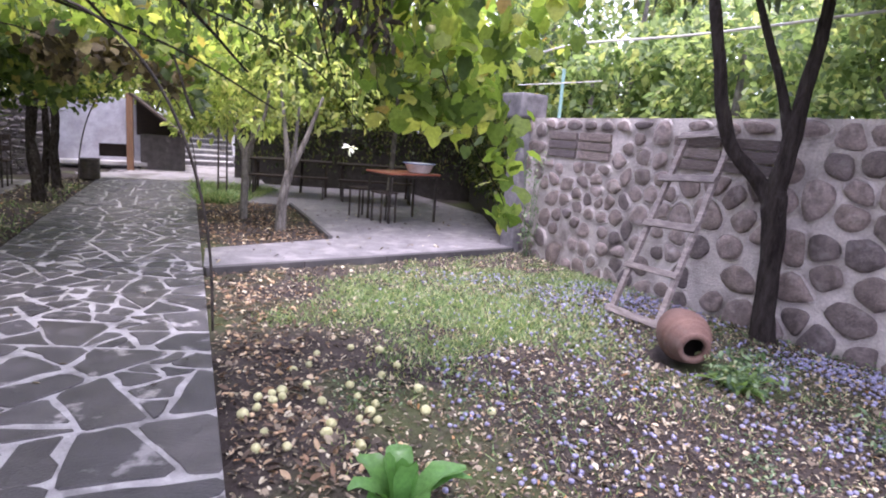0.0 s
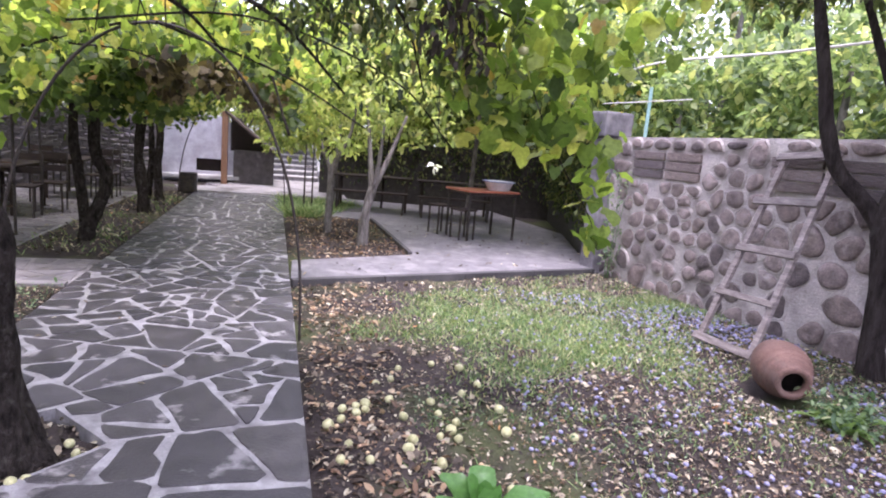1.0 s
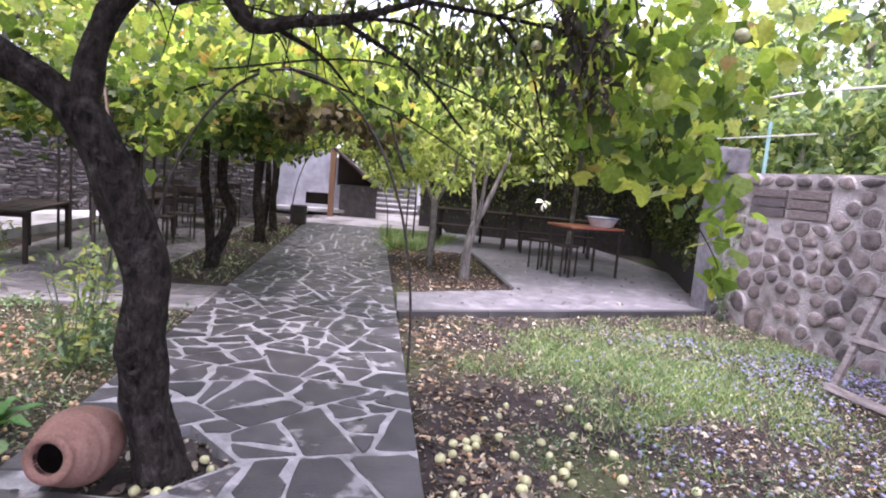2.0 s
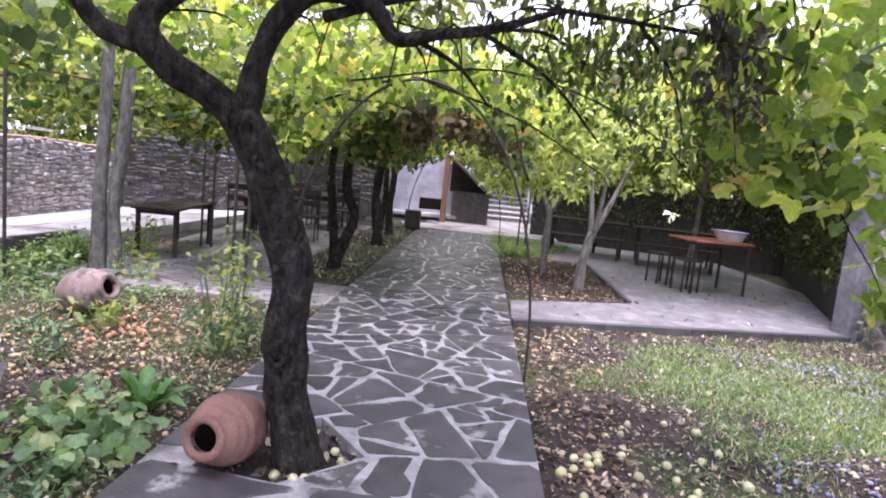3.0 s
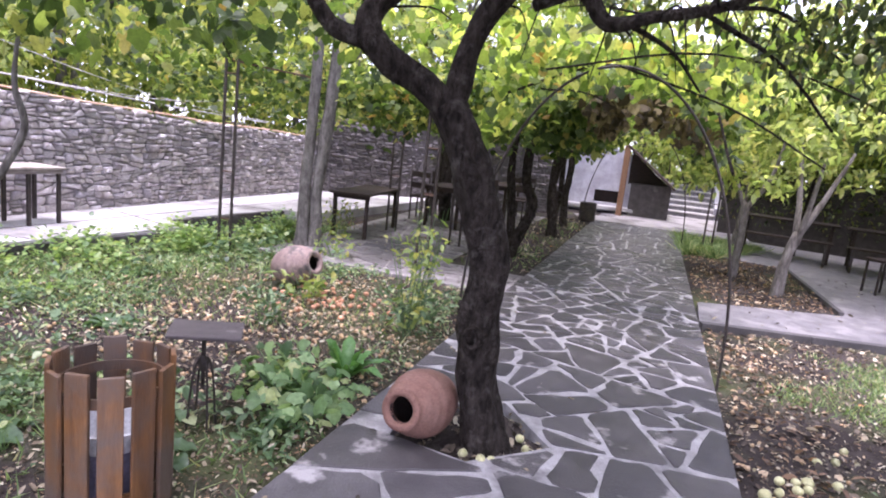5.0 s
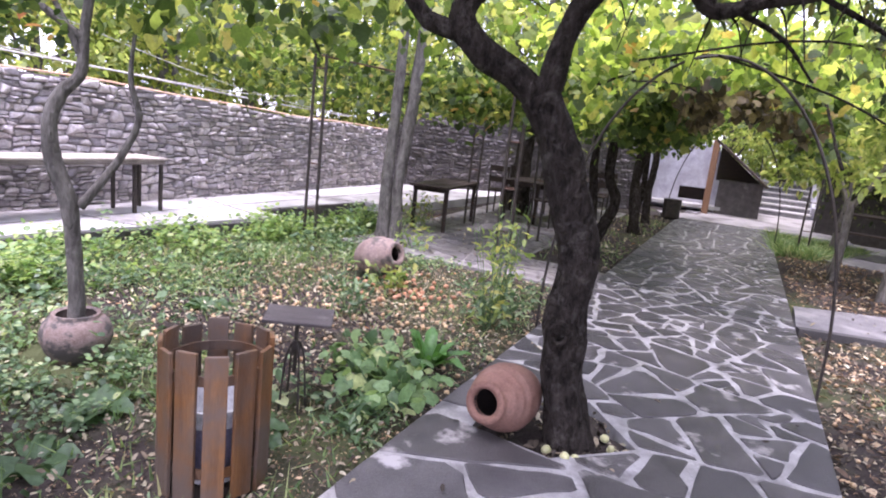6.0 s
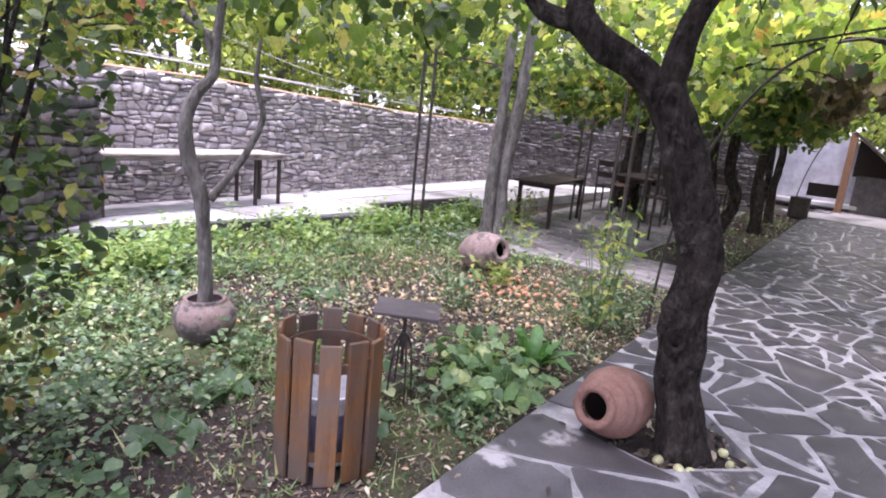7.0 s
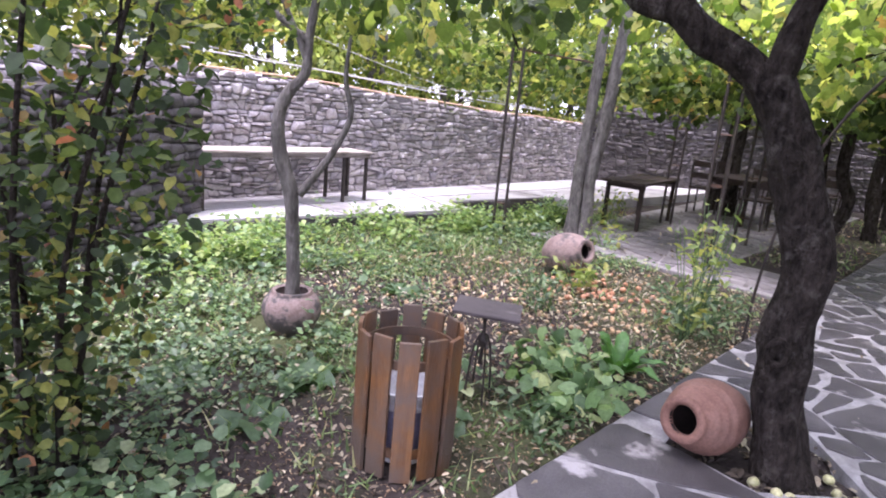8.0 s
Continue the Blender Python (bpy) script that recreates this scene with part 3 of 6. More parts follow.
def limb_tree(name, m, label, material, limbs, leaves, leaf_mat, shape, size, seg=12, category="tree", rough=0.12):
    """A tree: limbs as lines of (x, y, z, radius), the first its trunk, and a crown of leaves."""
    root = thing(name, m, label, category)
    for i, line in enumerate(limbs):
        part("trunk" if i == 0 else "limb", tube(bmesh.new(), line, seg if i < 3 else 7, 7 if i < 3 else 4, rough, seed=i * 3.1), material, root, smooth=True)
    if leaves is not None and len(leaves):
        place(leaf_mesh("crown", leaves, size, shape), "crown", leaf_mat, root)
    return root


def along(line, n, spread, start=0.0):
    """Places scattered near a limb's line."""
    p = np.array([q[:3] for q in curve_points(line, 8)])
    k = rng.integers(int(len(p) * start), len(p), n)
    return p[k] + rng.normal(0, spread, (n, 3))


# leaning apple tree in the path
big = [
    [(-2.15, 2.23, -0.1, 0.135), (-2.18, 2.22, 0.05, 0.108), (-2.22, 2.19, 0.3, 0.095), (-2.25, 2.17, 0.58, 0.1), (-2.23, 2.18, 0.85, 0.093), (-2.25, 2.17, 1.05, 0.1), (-2.31, 2.12, 1.26, 0.092), (-2.38, 2.06, 1.5, 0.082), (-2.46, 1.98, 1.68, 0.078)],
    [(-2.44, 2.0, 1.62, 0.065), (-2.54, 1.9, 1.76, 0.066), (-2.66, 1.76, 1.86, 0.062), (-2.72, 1.69, 1.96, 0.062), (-2.72, 1.72, 2.08, 0.05), (-2.62, 1.85, 2.25, 0.045), (-2.55, 1.98, 2.5, 0.035), (-2.6, 2.1, 2.9, 0.02)],
    [(-2.44, 2.0, 1.6, 0.055), (-2.42, 2.02, 1.8, 0.052), (-2.4, 2.05, 1.97, 0.05), (-2.34, 2.1, 2.14, 0.05), (-2.22, 2.2, 2.28, 0.045), (-2.02, 2.35, 2.25, 0.036), (-1.9, 2.41, 2.11, 0.034), (-1.72, 2.5, 2.15, 0.026), (-1.5, 2.62, 2.2, 0.022), (-1.2, 2.7, 2.3, 0.012)],
    [(-2.7, 1.72, 1.92, 0.05), (-2.82, 1.62, 1.95, 0.042), (-2.9, 1.55, 2.02, 0.04), (-2.98, 1.4, 2.3, 0.025), (-3.0, 1.2, 2.6, 0.012)],
    [(-2.2, 2.24, 2.17, 0.03), (-2.0, 2.6, 2.35, 0.022), (-1.7, 3.1, 2.5, 0.012)],
    [(-1.55, 2.6, 2.18, 0.014), (-1.3, 2.95, 2.02, 0.01), (-1.1, 3.3, 1.75, 0.006)],
    [(-1.85, 2.44, 2.13, 0.016), (-1.75, 2.8, 2.05, 0.01), (-1.7, 3.1, 1.9, 0.006)],
]
crown = [(-2.2 + 1.5 * q * math.cos(a), 1.7 + 1.6 * q * math.sin(a), 2.95 + 0.9 * (1 - q) + 0.25 * math.sin(3 * a)) for q in (0.25, 0.6, 0.85, 1.1) for a in np.arange(0, 6.2, 1.05 - 0.45 * q)]
# Extra clumps high out of view, added to shade the near path.
crown += [(-1.2 + 0.75 * i + 0.2 * math.sin(j * 2), -0.6 + 0.8 * j + 0.2 * math.sin(i * 3), 3.25 + 0.3 * math.sin(i + 2 * j)) for i in range(4) for j in range(6)]
big = [[(a, b, c, r * (1.1 if i < 3 else 1.0)) for a, b, c, r in line] for i, line in enumerate(big)]
big_tree = limb_tree("apple_tree", Matrix(), "old leaning apple tree with dark knotted bark", M_bark, big, clumps(crown, 0.48, 210), L_apple, "oval", 0.11, 20, rough=0.2)
bm = bmesh.new()
bmesh.ops.create_uvsphere(bm, u_segments=12, v_segments=8, radius=0.055, matrix=pose(-2.2, 2.07, 0.58) @ Matrix.Diagonal((0.8, 0.5, 1.1, 1)))
part("knot", bm, M_bark, big_tree, "round scar of a cut branch", True)
facing, upward = Vector((0.77, 0.64, 0)), Vector((0, 0, 1))
ring = [Vector((-2.175, 2.035, 0.58)) + 0.05 * (math.cos(math.tau * k / 12) * facing * 0.8 + math.sin(math.tau * k / 12) * upward) for k in range(13)]
part("knot_ring", tube(bmesh.new(), [(*q, 0.014) for q in ring], 7, 2, 0.2), M_bark, big_tree, "raised ring of bark round the scar", True)
part("branch_stub", tube(bmesh.new(), [(-2.28, 2.1, 1.3, 0.035), (-2.28, 2.03, 1.36, 0.03), (-2.28, 2.0, 1.4, 0.026)], 9, 3, 0.2), M_bark, big_tree, "sawn-off branch stub", True)

rt = random.Random(31)
for x, y, z in [q[:3] for line in (big[2][3:], big[1][4:], big[2][5:]) for q in line]:
    for _ in range(2):
        dx, dy, dz = rt.gauss(0, 0.16), rt.gauss(0.1, 0.16), rt.uniform(-0.34, 0.2)
        part("twig", tube(bmesh.new(), [(x, y, z, 0.007), (x + dx, y + dy, z + 0.05 + 0.3 * dz, 0.005), (x + 1.6 * dx + rt.gauss(0, .06), y + 1.6 * dy, z + dz, 0.002)], 5, 4, 0.15), M_bark, big_tree, smooth=True)

# forked plum tree by the wall
plum = [
    [(2.92, 5.24, -0.15, 0.13), (2.9, 5.25, 0.1, 0.1), (2.88, 5.26, 0.6, 0.092), (2.84, 5.28, 1.1, 0.1), (2.82, 5.29, 1.25, 0.09)],
    [(2.83, 5.28, 1.1, 0.07), (2.68, 5.36, 1.35, 0.066), (2.48, 5.46, 1.58, 0.062), (2.36, 5.5, 1.9, 0.058), (2.28, 5.52, 2.3, 0.052), (2.18, 5.58, 2.8, 0.05), (2.1, 5.7, 3.4, 0.03)],
    [(2.82, 5.29, 1.2, 0.085), (2.86, 5.27, 1.5, 0.078), (2.88, 5.26, 1.75, 0.075), (2.9, 5.24, 2.1, 0.06), (2.94, 5.22, 2.5, 0.055), (2.97, 5.2, 3.0, 0.04), (3.1, 5.1, 3.6, 0.02)],
    [(2.86, 5.27, 1.7, 0.05), (2.74, 5.34, 2.15, 0.04), (2.58, 5.42, 2.6, 0.036), (2.45, 5.5, 3.0, 0.028)],
]
# Clumps beyond its limbs are unseen, added to shade right garden and wall end.
limb_tree("plum_tree", Matrix(), "forked plum tree with grey-brown bark beside the wall", M_bark3, plum, clumps([(2.1, 5.7, 3.3), (3.1, 5.1, 3.7), (2.5, 5.5, 3.3), (2.7, 5.0, 3.6), (2.0, 6.2, 3.2), (3.5, 5.4, 3.3)] + [(2.3 + 0.55 * i, 2.6 + 0.55 * j, 3.25 + 0.3 * math.sin(i * 2 + j)) for i in range(4) for j in range(5)] + [(0.5 + 0.6 * i + 0.2 * math.sin(j * 3), -0.6 + 0.6 * j, 3.6 + 0.25 * math.sin(i * 3 + j)) for i in range(5) for j in range(3)] + [(3.3 + 0.5 * i, 3.6 + 0.6 * j, 3.7 + 0.3 * math.sin(i + 2 * j)) for i in range(3) for j in range(5)], 0.5, 300), L_apple, "oval", 0.11)

# young tree growing out of a pot
pot_tree = [
    [(-4.27, 0.38, 0.1, 0.05), (-4.27, 0.38, 0.4, 0.042), (-4.28, 0.35, 0.85, 0.046), (-4.29, 0.28, 1.1, 0.042), (-4.29, 0.27, 1.3, 0.038), (-4.29, 0.33, 1.45, 0.036), (-4.27, 0.41, 1.56, 0.03), (-4.27, 0.43, 1.78, 0.026), (-4.25, 0.47, 2.1, 0.02), (-4.2, 0.5, 2.5, 0.012)],
    [(-4.27, 0.4, 0.84, 0.028), (-4.25, 0.5, 0.98, 0.024), (-4.23, 0.6, 1.14, 0.021), (-4.21, 0.68, 1.34, 0.018), (-4.22, 0.64, 1.56, 0.015), (-4.2, 0.66, 1.85, 0.008)],
    [(-4.27, 0.42, 1.74, 0.022), (-4.28, 0.33, 1.8, 0.02), (-4.3, 0.17, 1.93, 0.018), (-4.3, 0.0, 2.15, 0.01)],
    [(-4.27, 0.42, 1.62, 0.02), (-4.28, 0.36, 1.77, 0.018), (-4.3, 0.25, 2.0, 0.012)],
]
limb_tree("young_tree", Matrix(), "young crooked tree growing out of a clay pot", M_bark2, pot_tree, clumps([(-4.25, 0.47, 2.15), (-4.3, 0.05, 2.15), (-4.2, 0.66, 1.9), (-4.2, 0.5, 2.5), (-4.35, 0.25, 2.4), (-4.3, -0.3, 2.3)], 0.24, 38), L_vine, "oval", 0.085, 10)

# twin-stemmed tree by the terrace
twin = [
    [(-6.95, 4.33, -0.1, 0.12), (-6.94, 4.33, 0.2, 0.085), (-6.94, 4.34, 0.8, 0.075), (-6.93, 4.36, 1.4, 0.07), (-6.91, 4.37, 2.2, 0.065), (-6.88, 4.38, 3.2, 0.055), (-6.8, 4.4, 4.6, 0.03)],
    [(-6.84, 4.48, -0.1, 0.12), (-6.85, 4.47, 0.2, 0.085), (-6.86, 4.46, 0.7, 0.075), (-6.83, 4.51, 1.3, 0.08), (-6.8, 4.55, 2.0, 0.075), (-6.76, 4.6, 3.0, 0.06), (-6.6, 4.8, 4.5, 0.03)],
]
limb_tree("twin_tree", Matrix(), "tall twin-stemmed tree with grey bark", M_bark2, twin, clumps([(-6.8, 4.3, 4.4), (-6.4, 4.9, 4.3), (-7.2, 4.0, 4.0), (-6.9, 4.8, 3.6)], 0.9, 450), L_far, "oval", 0.1)

# ---- vines, arches and pergola ----
def arch(s, top, label):
    """A steel hoop over the path, from edge to edge."""
    root = thing("garden_arch", Matrix(), label, "arch", "path arches")
    pts = []
    for i in range(25):
        a = math.pi * i / 24
        w = PATH_W / 2 - (PATH_W / 2 + 0.03) * math.cos(a)
        pts.append((*at(s, w, top * abs(math.sin(a)) ** 0.9), 0.011))
    pts = [(*at(s, -0.03, -0.1), 0.011)] + pts + [(*at(s, PATH_W + 0.03, -0.1), 0.011)]
    part("hoop", tube(bmesh.new(), pts, 7, 2), M_iron, root, smooth=True)
    return root


arch(4.72, 2.17, "thin rusty steel hoop over the path carrying vines")
arch(12.9, 2.2, "thin rusty steel hoop over the path, grown over with vines")


def frame_post(x, y, h, label):
    """Two rods joined by short rungs."""
    root = thing("pergola_post", pose(x, y, 0, rz=PATH_TURN), label, "post", "pergola posts")
    for dx in (-0.08, 0.08):
        part("rod", rod((dx, 0, -0.15), (dx, 0, h), 0.018), M_iron, root)
    for i in range(4):
        z = 0.35 + i * (h - 0.4) / 3.2
        part("rung", rod((-0.08, 0, z), (0.08, 0, z), 0.008, 6), M_rust, root)
    return root


for x, y, h in ((-7.0, 3.3, 2.16), (-5.4, 5.0, 2.1), (-5.25, 4.85, 2.1), (-7.6, 6.5, 2.1), (-4.5, 12.1, 2.1), (-6.3, 6.6, 2.1), (-8.3, 9.3, 2.1)):
    frame_post(x, y, h, "slender welded post of two dark rusty rods")
beams = thing("pergola", Matrix(), "thin rusty pergola bars under the vines", "pergola")
for a, b in (((-7.0, 3.3, 2.14), (-8.3, 9.3, 2.1)), ((-5.3, 4.9, 2.1), (-6.3, 6.6, 2.1)), ((-6.3, 6.6, 2.1), (-7.6, 6.5, 2.1)), ((-5.3, 4.9, 2.1), (-3.7, 3.4, 1.6)), ((-6.3, 6.6, 2.1), (-8.3, 9.3, 2.1))):
    part("bar", rod(a, b, 0.012), M_rust, beams)


def vine(name, trunk, tops, crown, label, material=M_bark):
    root = thing(name, Matrix(), label, "vine", "grape vines")
    for i, line in enumerate([trunk] + tops):
        part("trunk" if i == 0 else "cane", tube(bmesh.new(), [(a, b, c, r * 1.25) for a, b, c, r in line], 9 if i == 0 else 6, 6, 0.2, seed=trunk[0][0]), material, root, smooth=True)
    place(leaf_mesh("crown", crown, 0.087, "vine", 0.6), "crown", L_vine, root)
    return root


def roof_leaves(n, s0, s1, w0, w1, z, thick, hang=0.0):
    n = int(n * 1.35)
    s, w = rng.uniform(s0, s1, n), rng.uniform(w0, w1, n)
    patch = 0.5 + 0.5 * np.sin(s * 2.3 + 1.7 * np.sin(w * 2.9)) * np.cos(w * 2.1 + s * 0.7)
    zz = z + rng.normal(0, thick, n) - hang * patch * rng.uniform(0, 1, n) ** 2
    return np.stack([0.155 - 0.395 * s - 0.919 * w, 0.919 * s - 0.395 * w, zz], 1)


def tunnel_leaves(n, s0, s1, top, thick, a0=0.15, a1=0.85):
    s, a = rng.uniform(s0, s1, n), math.pi * rng.uniform(a0, a1, n)
    w = PATH_W / 2 - (PATH_W / 2 + 0.1) * np.sign(np.cos(a)) * np.abs(np.cos(a)) ** 0.75
    zz = top * (0.55 + 0.45 * np.sin(a)) + rng.normal(0, thick, n) + 0.1
    return np.stack([0.155 - 0.395 * s - 0.919 * w, 0.919 * s - 0.395 * w, zz], 1)


vine("grape_vine", [(-5.5, 6.95, -0.1, 0.09), (-5.45, 6.9, 0.15, 0.075), (-5.35, 7.0, 0.5, 0.06), (-5.3, 7.05, 0.75, 0.06), (-5.42, 7.0, 1.1, 0.055), (-5.42, 7.0, 1.6, 0.05), (-5.5, 7.1, 2.1, 0.04)],
     [[(-5.5, 6.93, 0.1, 0.06), (-5.56, 6.9, 0.7, 0.055), (-5.6, 6.85, 1.3, 0.05), (-5.58, 6.9, 2.1, 0.04)], [(-5.5, 7.1, 2.05, 0.03), (-5.0, 6.5, 2.2, 0.02), (-4.0, 5.5, 2.25, 0.012)]],
     np.concatenate([roof_leaves(3600, 6.5, 9.0, 1.2, 4.3, 2.1, 0.12, 0.55), tunnel_leaves(1500, 5.6, 9.0, 2.2, 0.13)]), "dark forked grape vine climbing the pergola")
vine("grape_vine", [(-6.55, 9.7, -0.1, 0.09), (-6.6, 9.7, 0.4, 0.07), (-6.7, 9.75, 1.0, 0.06), (-6.6, 9.7, 1.6, 0.05), (-6.6, 9.7, 2.1, 0.04)],
     [[(-6.7, 9.9, -0.05, 0.06), (-6.9, 10.0, 0.8, 0.05), (-6.9, 10.1, 2.1, 0.04)]],
     np.concatenate([roof_leaves(3600, 9.0, 12.5, 1.5, 5.4, 2.1, 0.12, 0.5), tunnel_leaves(1600, 9.0, 13.0, 2.25, 0.14, 0.12, 0.9)]), "dark grape vine with two stems by the path")
vine("grape_vine", [(-7.3, 11.3, -0.1, 0.08), (-7.35, 11.3, 0.6, 0.06), (-7.3, 11.3, 1.3, 0.055), (-7.4, 11.3, 2.1, 0.04)],
     [[(-7.7, 11.5, -0.1, 0.06), (-7.6, 11.5, 1.0, 0.05), (-7.7, 11.5, 2.1, 0.04)]],
     np.concatenate([roof_leaves(2600, 12.5, 15.5, 1.5, 5.6, 2.15, 0.14, 0.5), tunnel_leaves(1200, 13.0, 15.5, 2.3, 0.15, 0.3, 0.9)]), "dark grape vine at the far end of the dining yard")
vine("grape_vine", [(-8.35, 8.6, -0.1, 0.1), (-8.4, 8.6, 0.6, 0.09), (-8.5, 8.7, 1.4, 0.08), (-8.4, 8.7, 2.2, 0.06)],
     [[(-8.9, 8.8, -0.1, 0.08), (-8.9, 8.9, 1.0, 0.07), (-8.8, 8.9, 2.2, 0.05)]],
     np.concatenate([roof_leaves(2000, 6.0, 12.0, 5.0, 7.2, 2.15, 0.18, 0.5), clumps([(-7.5, 4.9, 2.15), (-7.7, 5.6, 2.0), (-7.2, 5.4, 2.1), (-7.9, 6.4, 1.9), (-7.3, 3.6, 2.45)], 0.45, 130)]), "thick grey vine stems beside the terrace")

# ---- pots ----
def pot(name, m, label, prof, material, inner, wobble=0.02):
    root = thing(name, m, label, "pot", "clay pots")
    part("body", lathe(prof, 36, wobble), material, root, smooth=True)
    part("inside", lathe(inner, 28), M_hollow, root, "dark hollow inside", True)
    return root


JAR = [(0.0, 0.0), (0.07, 0.0), (0.095, 0.02), (0.14, 0.09), (0.166, 0.17), (0.176, 0.24), (0.172, 0.285), (0.171, 0.295), (0.163, 0.303), (0.156, 0.335), (0.154, 0.345), (0.147, 0.352), (0.138, 0.378), (0.136, 0.387), (0.129, 0.394), (0.112, 0.425), (0.104, 0.437), (0.108, 0.45), (0.103, 0.464), (0.08, 0.466), (0.066, 0.452), (0.068, 0.42)]
JAR_IN = [(0.0, 0.03), (0.1, 0.1), (0.15, 0.25), (0.12, 0.38), (0.068, 0.425), (0.0665, 0.45)]
aim = Vector((0.24, -0.95, 0.16)).to_track_quat("Z", "Y").to_matrix().to_4x4()
pot("clay_jar", Matrix.Translation((-2.48, 2.23, 0.12)) @ aim @ Matrix.Scale(1.0, 4), "red-brown clay jar lying on its side at the tree's foot", JAR, M_clay, JAR_IN)
aim = Vector((-0.04, -1, -0.1)).to_track_quat("Z", "Y").to_matrix().to_4x4()
pot("clay_jar", Matrix.Translation((1.9, 4.74, 0.17)) @ aim @ Matrix.Scale(1.12, 4), "brown clay jar lying on its side among fallen plums", JAR, M_clay_brown, JAR_IN)
aim = Vector((0.86, 0.22, 0.25)).to_track_quat("Z", "Y").to_matrix().to_4x4()
pot("clay_jar", Matrix.Translation((-5.5, 3.06, 0.12)) @ aim @ Matrix.Scale(1.08, 4), "pale dusty clay jar lying in the flower bed", JAR, M_clay_pale, JAR_IN)
POT3 = [(0.0, -0.05), (0.13, -0.05), (0.165, 0.02), (0.19, 0.1), (0.192, 0.15), (0.175, 0.21), (0.145, 0.25), (0.125, 0.262), (0.13, 0.28), (0.12, 0.285), (0.105, 0.27)]
pot("clay_pot", pose(-4.27, 0.38, 0.0) @ Matrix.Diagonal((0.97, 0.97, 0.84, 1)), "squat mottled clay pot holding a young tree", POT3, M_clay_old, [(0.0, 0.2), (0.1, 0.22), (0.106, 0.27)])

# ---- slatted litter bin ----
bin_root = thing("litter_bin", pose(-2.75, 0.615, -0.03, rz=-21), "round litter bin of orange-brown wooden slats", "litter bin")
for i in range(12):
    a = 2 * math.pi * i / 12
    part("slat", boxed((0.084, 0.018, 0.6), pose(0.207 * math.cos(a), 0.207 * math.sin(a), 0.305 + 0.012 * math.sin(i * 2.4), rz=math.degrees(a) + 90), 0.004), M_slat, bin_root)
for z in (0.12, 0.5):
    bm = lathe([(0.186, z - 0.02), (0.197, z - 0.02), (0.197, z + 0.02), (0.186, z + 0.02), (0.186, z - 0.02)], 32)
    part("hoop", bm, M_slat, bin_root)
bucket = part("bucket", lathe([(0.0, 0.02), (0.11, 0.02), (0.135, 0.33), (0.142, 0.33), (0.142, 0.345), (0.13, 0.345), (0.108, 0.03), (0, 0.03)], 28), M_enamel, bin_root, "white plastic bucket")
bm = lathe([(0.118, 0.09), (0.1345, 0.27)], 28)
part("bucket_label", bm, surf("blue_label", (0.1, 0.1, 0.14), (0.22, 0.21, 0.3), 9, 0.5, 0), bucket, "dark blue printed wrap")

# ---- small iron stool ----
M_old_board = surf("old_board", (0.05, 0.041, 0.04), (0.12, 0.1, 0.1), 6.0, 0.6, 0.4, 50, stretch=(1, 6, 6), stain=(0.3, 0.27, 0.26), stain_scale=5, stain_at=(0.6, 0.75))
stool = thing("garden_stool", pose(-3.15, 1.17, -0.03, rz=57), "small garden stool with a grey board seat on thin iron legs", "stool")
part("seat", boxed((0.34, 0.25, 0.018), pose(0.01, 0, 0.5, 1, 2), 0.006), M_old_board, stool)
part("stem", rod((0, 0, 0.2), (0, 0, 0.49), 0.011), M_iron, stool)
part("hub", lathe([(0.0, 0.3), (0.022, 0.3), (0.026, 0.33), (0.016, 0.37), (0.0, 0.37)], 12), M_iron, stool, "rusty iron hub")
for i in range(4):
    a = 2 * math.pi * (i / 4 + 0.08)
    part("leg", tube(bmesh.new(), [(0.02 * math.cos(a), 0.02 * math.sin(a), 0.36, 0.006), (0.05 * math.cos(a), 0.05 * math.sin(a), 0.27, 0.006), (0.075 * math.cos(a), 0.075 * math.sin(a), -0.02, 0.006)], 7, 4), M_iron, stool)

# ---- ladder ----
lad = thing("ladder", Matrix(), "weathered grey wooden ladder leaning on the wall", "ladder")
BL, BR = Vector((1.64, 5.64, -0.06)), Vector((1.92, 5.16, -0.06))
TL, TR = Vector((2.41, 6.34, 1.7)), Vector((2.67, 5.9, 1.75))


def plank(a, b, width, thick, nrm, name, parent, material):
    d = (b - a).normalized()
    y = nrm.cross(d).normalized()
    z = d.cross(y)
    m = Matrix((d, y, z)).transposed().to_4x4()
    m.translation = (a + b) / 2
    return part(name, boxed(((b - a).length, width, thick), m, 0.006), material, parent)


face = (TL - BL).cross(BR - BL).normalized()
for a, b in ((BL, TL), (BR, TR)):
    plank(a, b, 0.055, 0.045, face, "rail", lad, M_grey_wood)
for f, w, over in ((0.03, 0.07, 0.05), (0.26, 0.06, 0.04), (0.49, 0.075, 0.04), (0.74, 0.075, 0.1), (0.985, 0.075, 0.07)):
    a, b = BL.lerp(TL, f), BR.lerp(TR, f)
    d = (b - a).normalized()
    off = -face * 0.035 if face.y > 0 else face * 0.035
    plank(a - d * over + off, b + d * 0.03 + off, w, 0.024, face, "rung", lad, M_grey_wood)

# ---- patio table, basin and stools ----
def steel_table(name, m, label, w, d, h, top_mat, category="table"):
    root = thing(name, m, label, category)
    part("tabletop", boxed((w, d, 0.03), pose(0, 0, h - 0.015), 0.006), top_mat, root)
    part("apron", boxed((w - 0.08, d - 0.08, 0.05), pose(0, 0, h - 0.056), 0.004), M_iron, root)
    for x in (-1, 1):
        for y in (-1, 1):
            part("leg", boxed((0.035, 0.035, h - 0.03), pose(x * (w / 2 - 0.05), y * (d / 2 - 0.05), (h - 0.03) / 2), 0.004), M_iron, root)
    return root


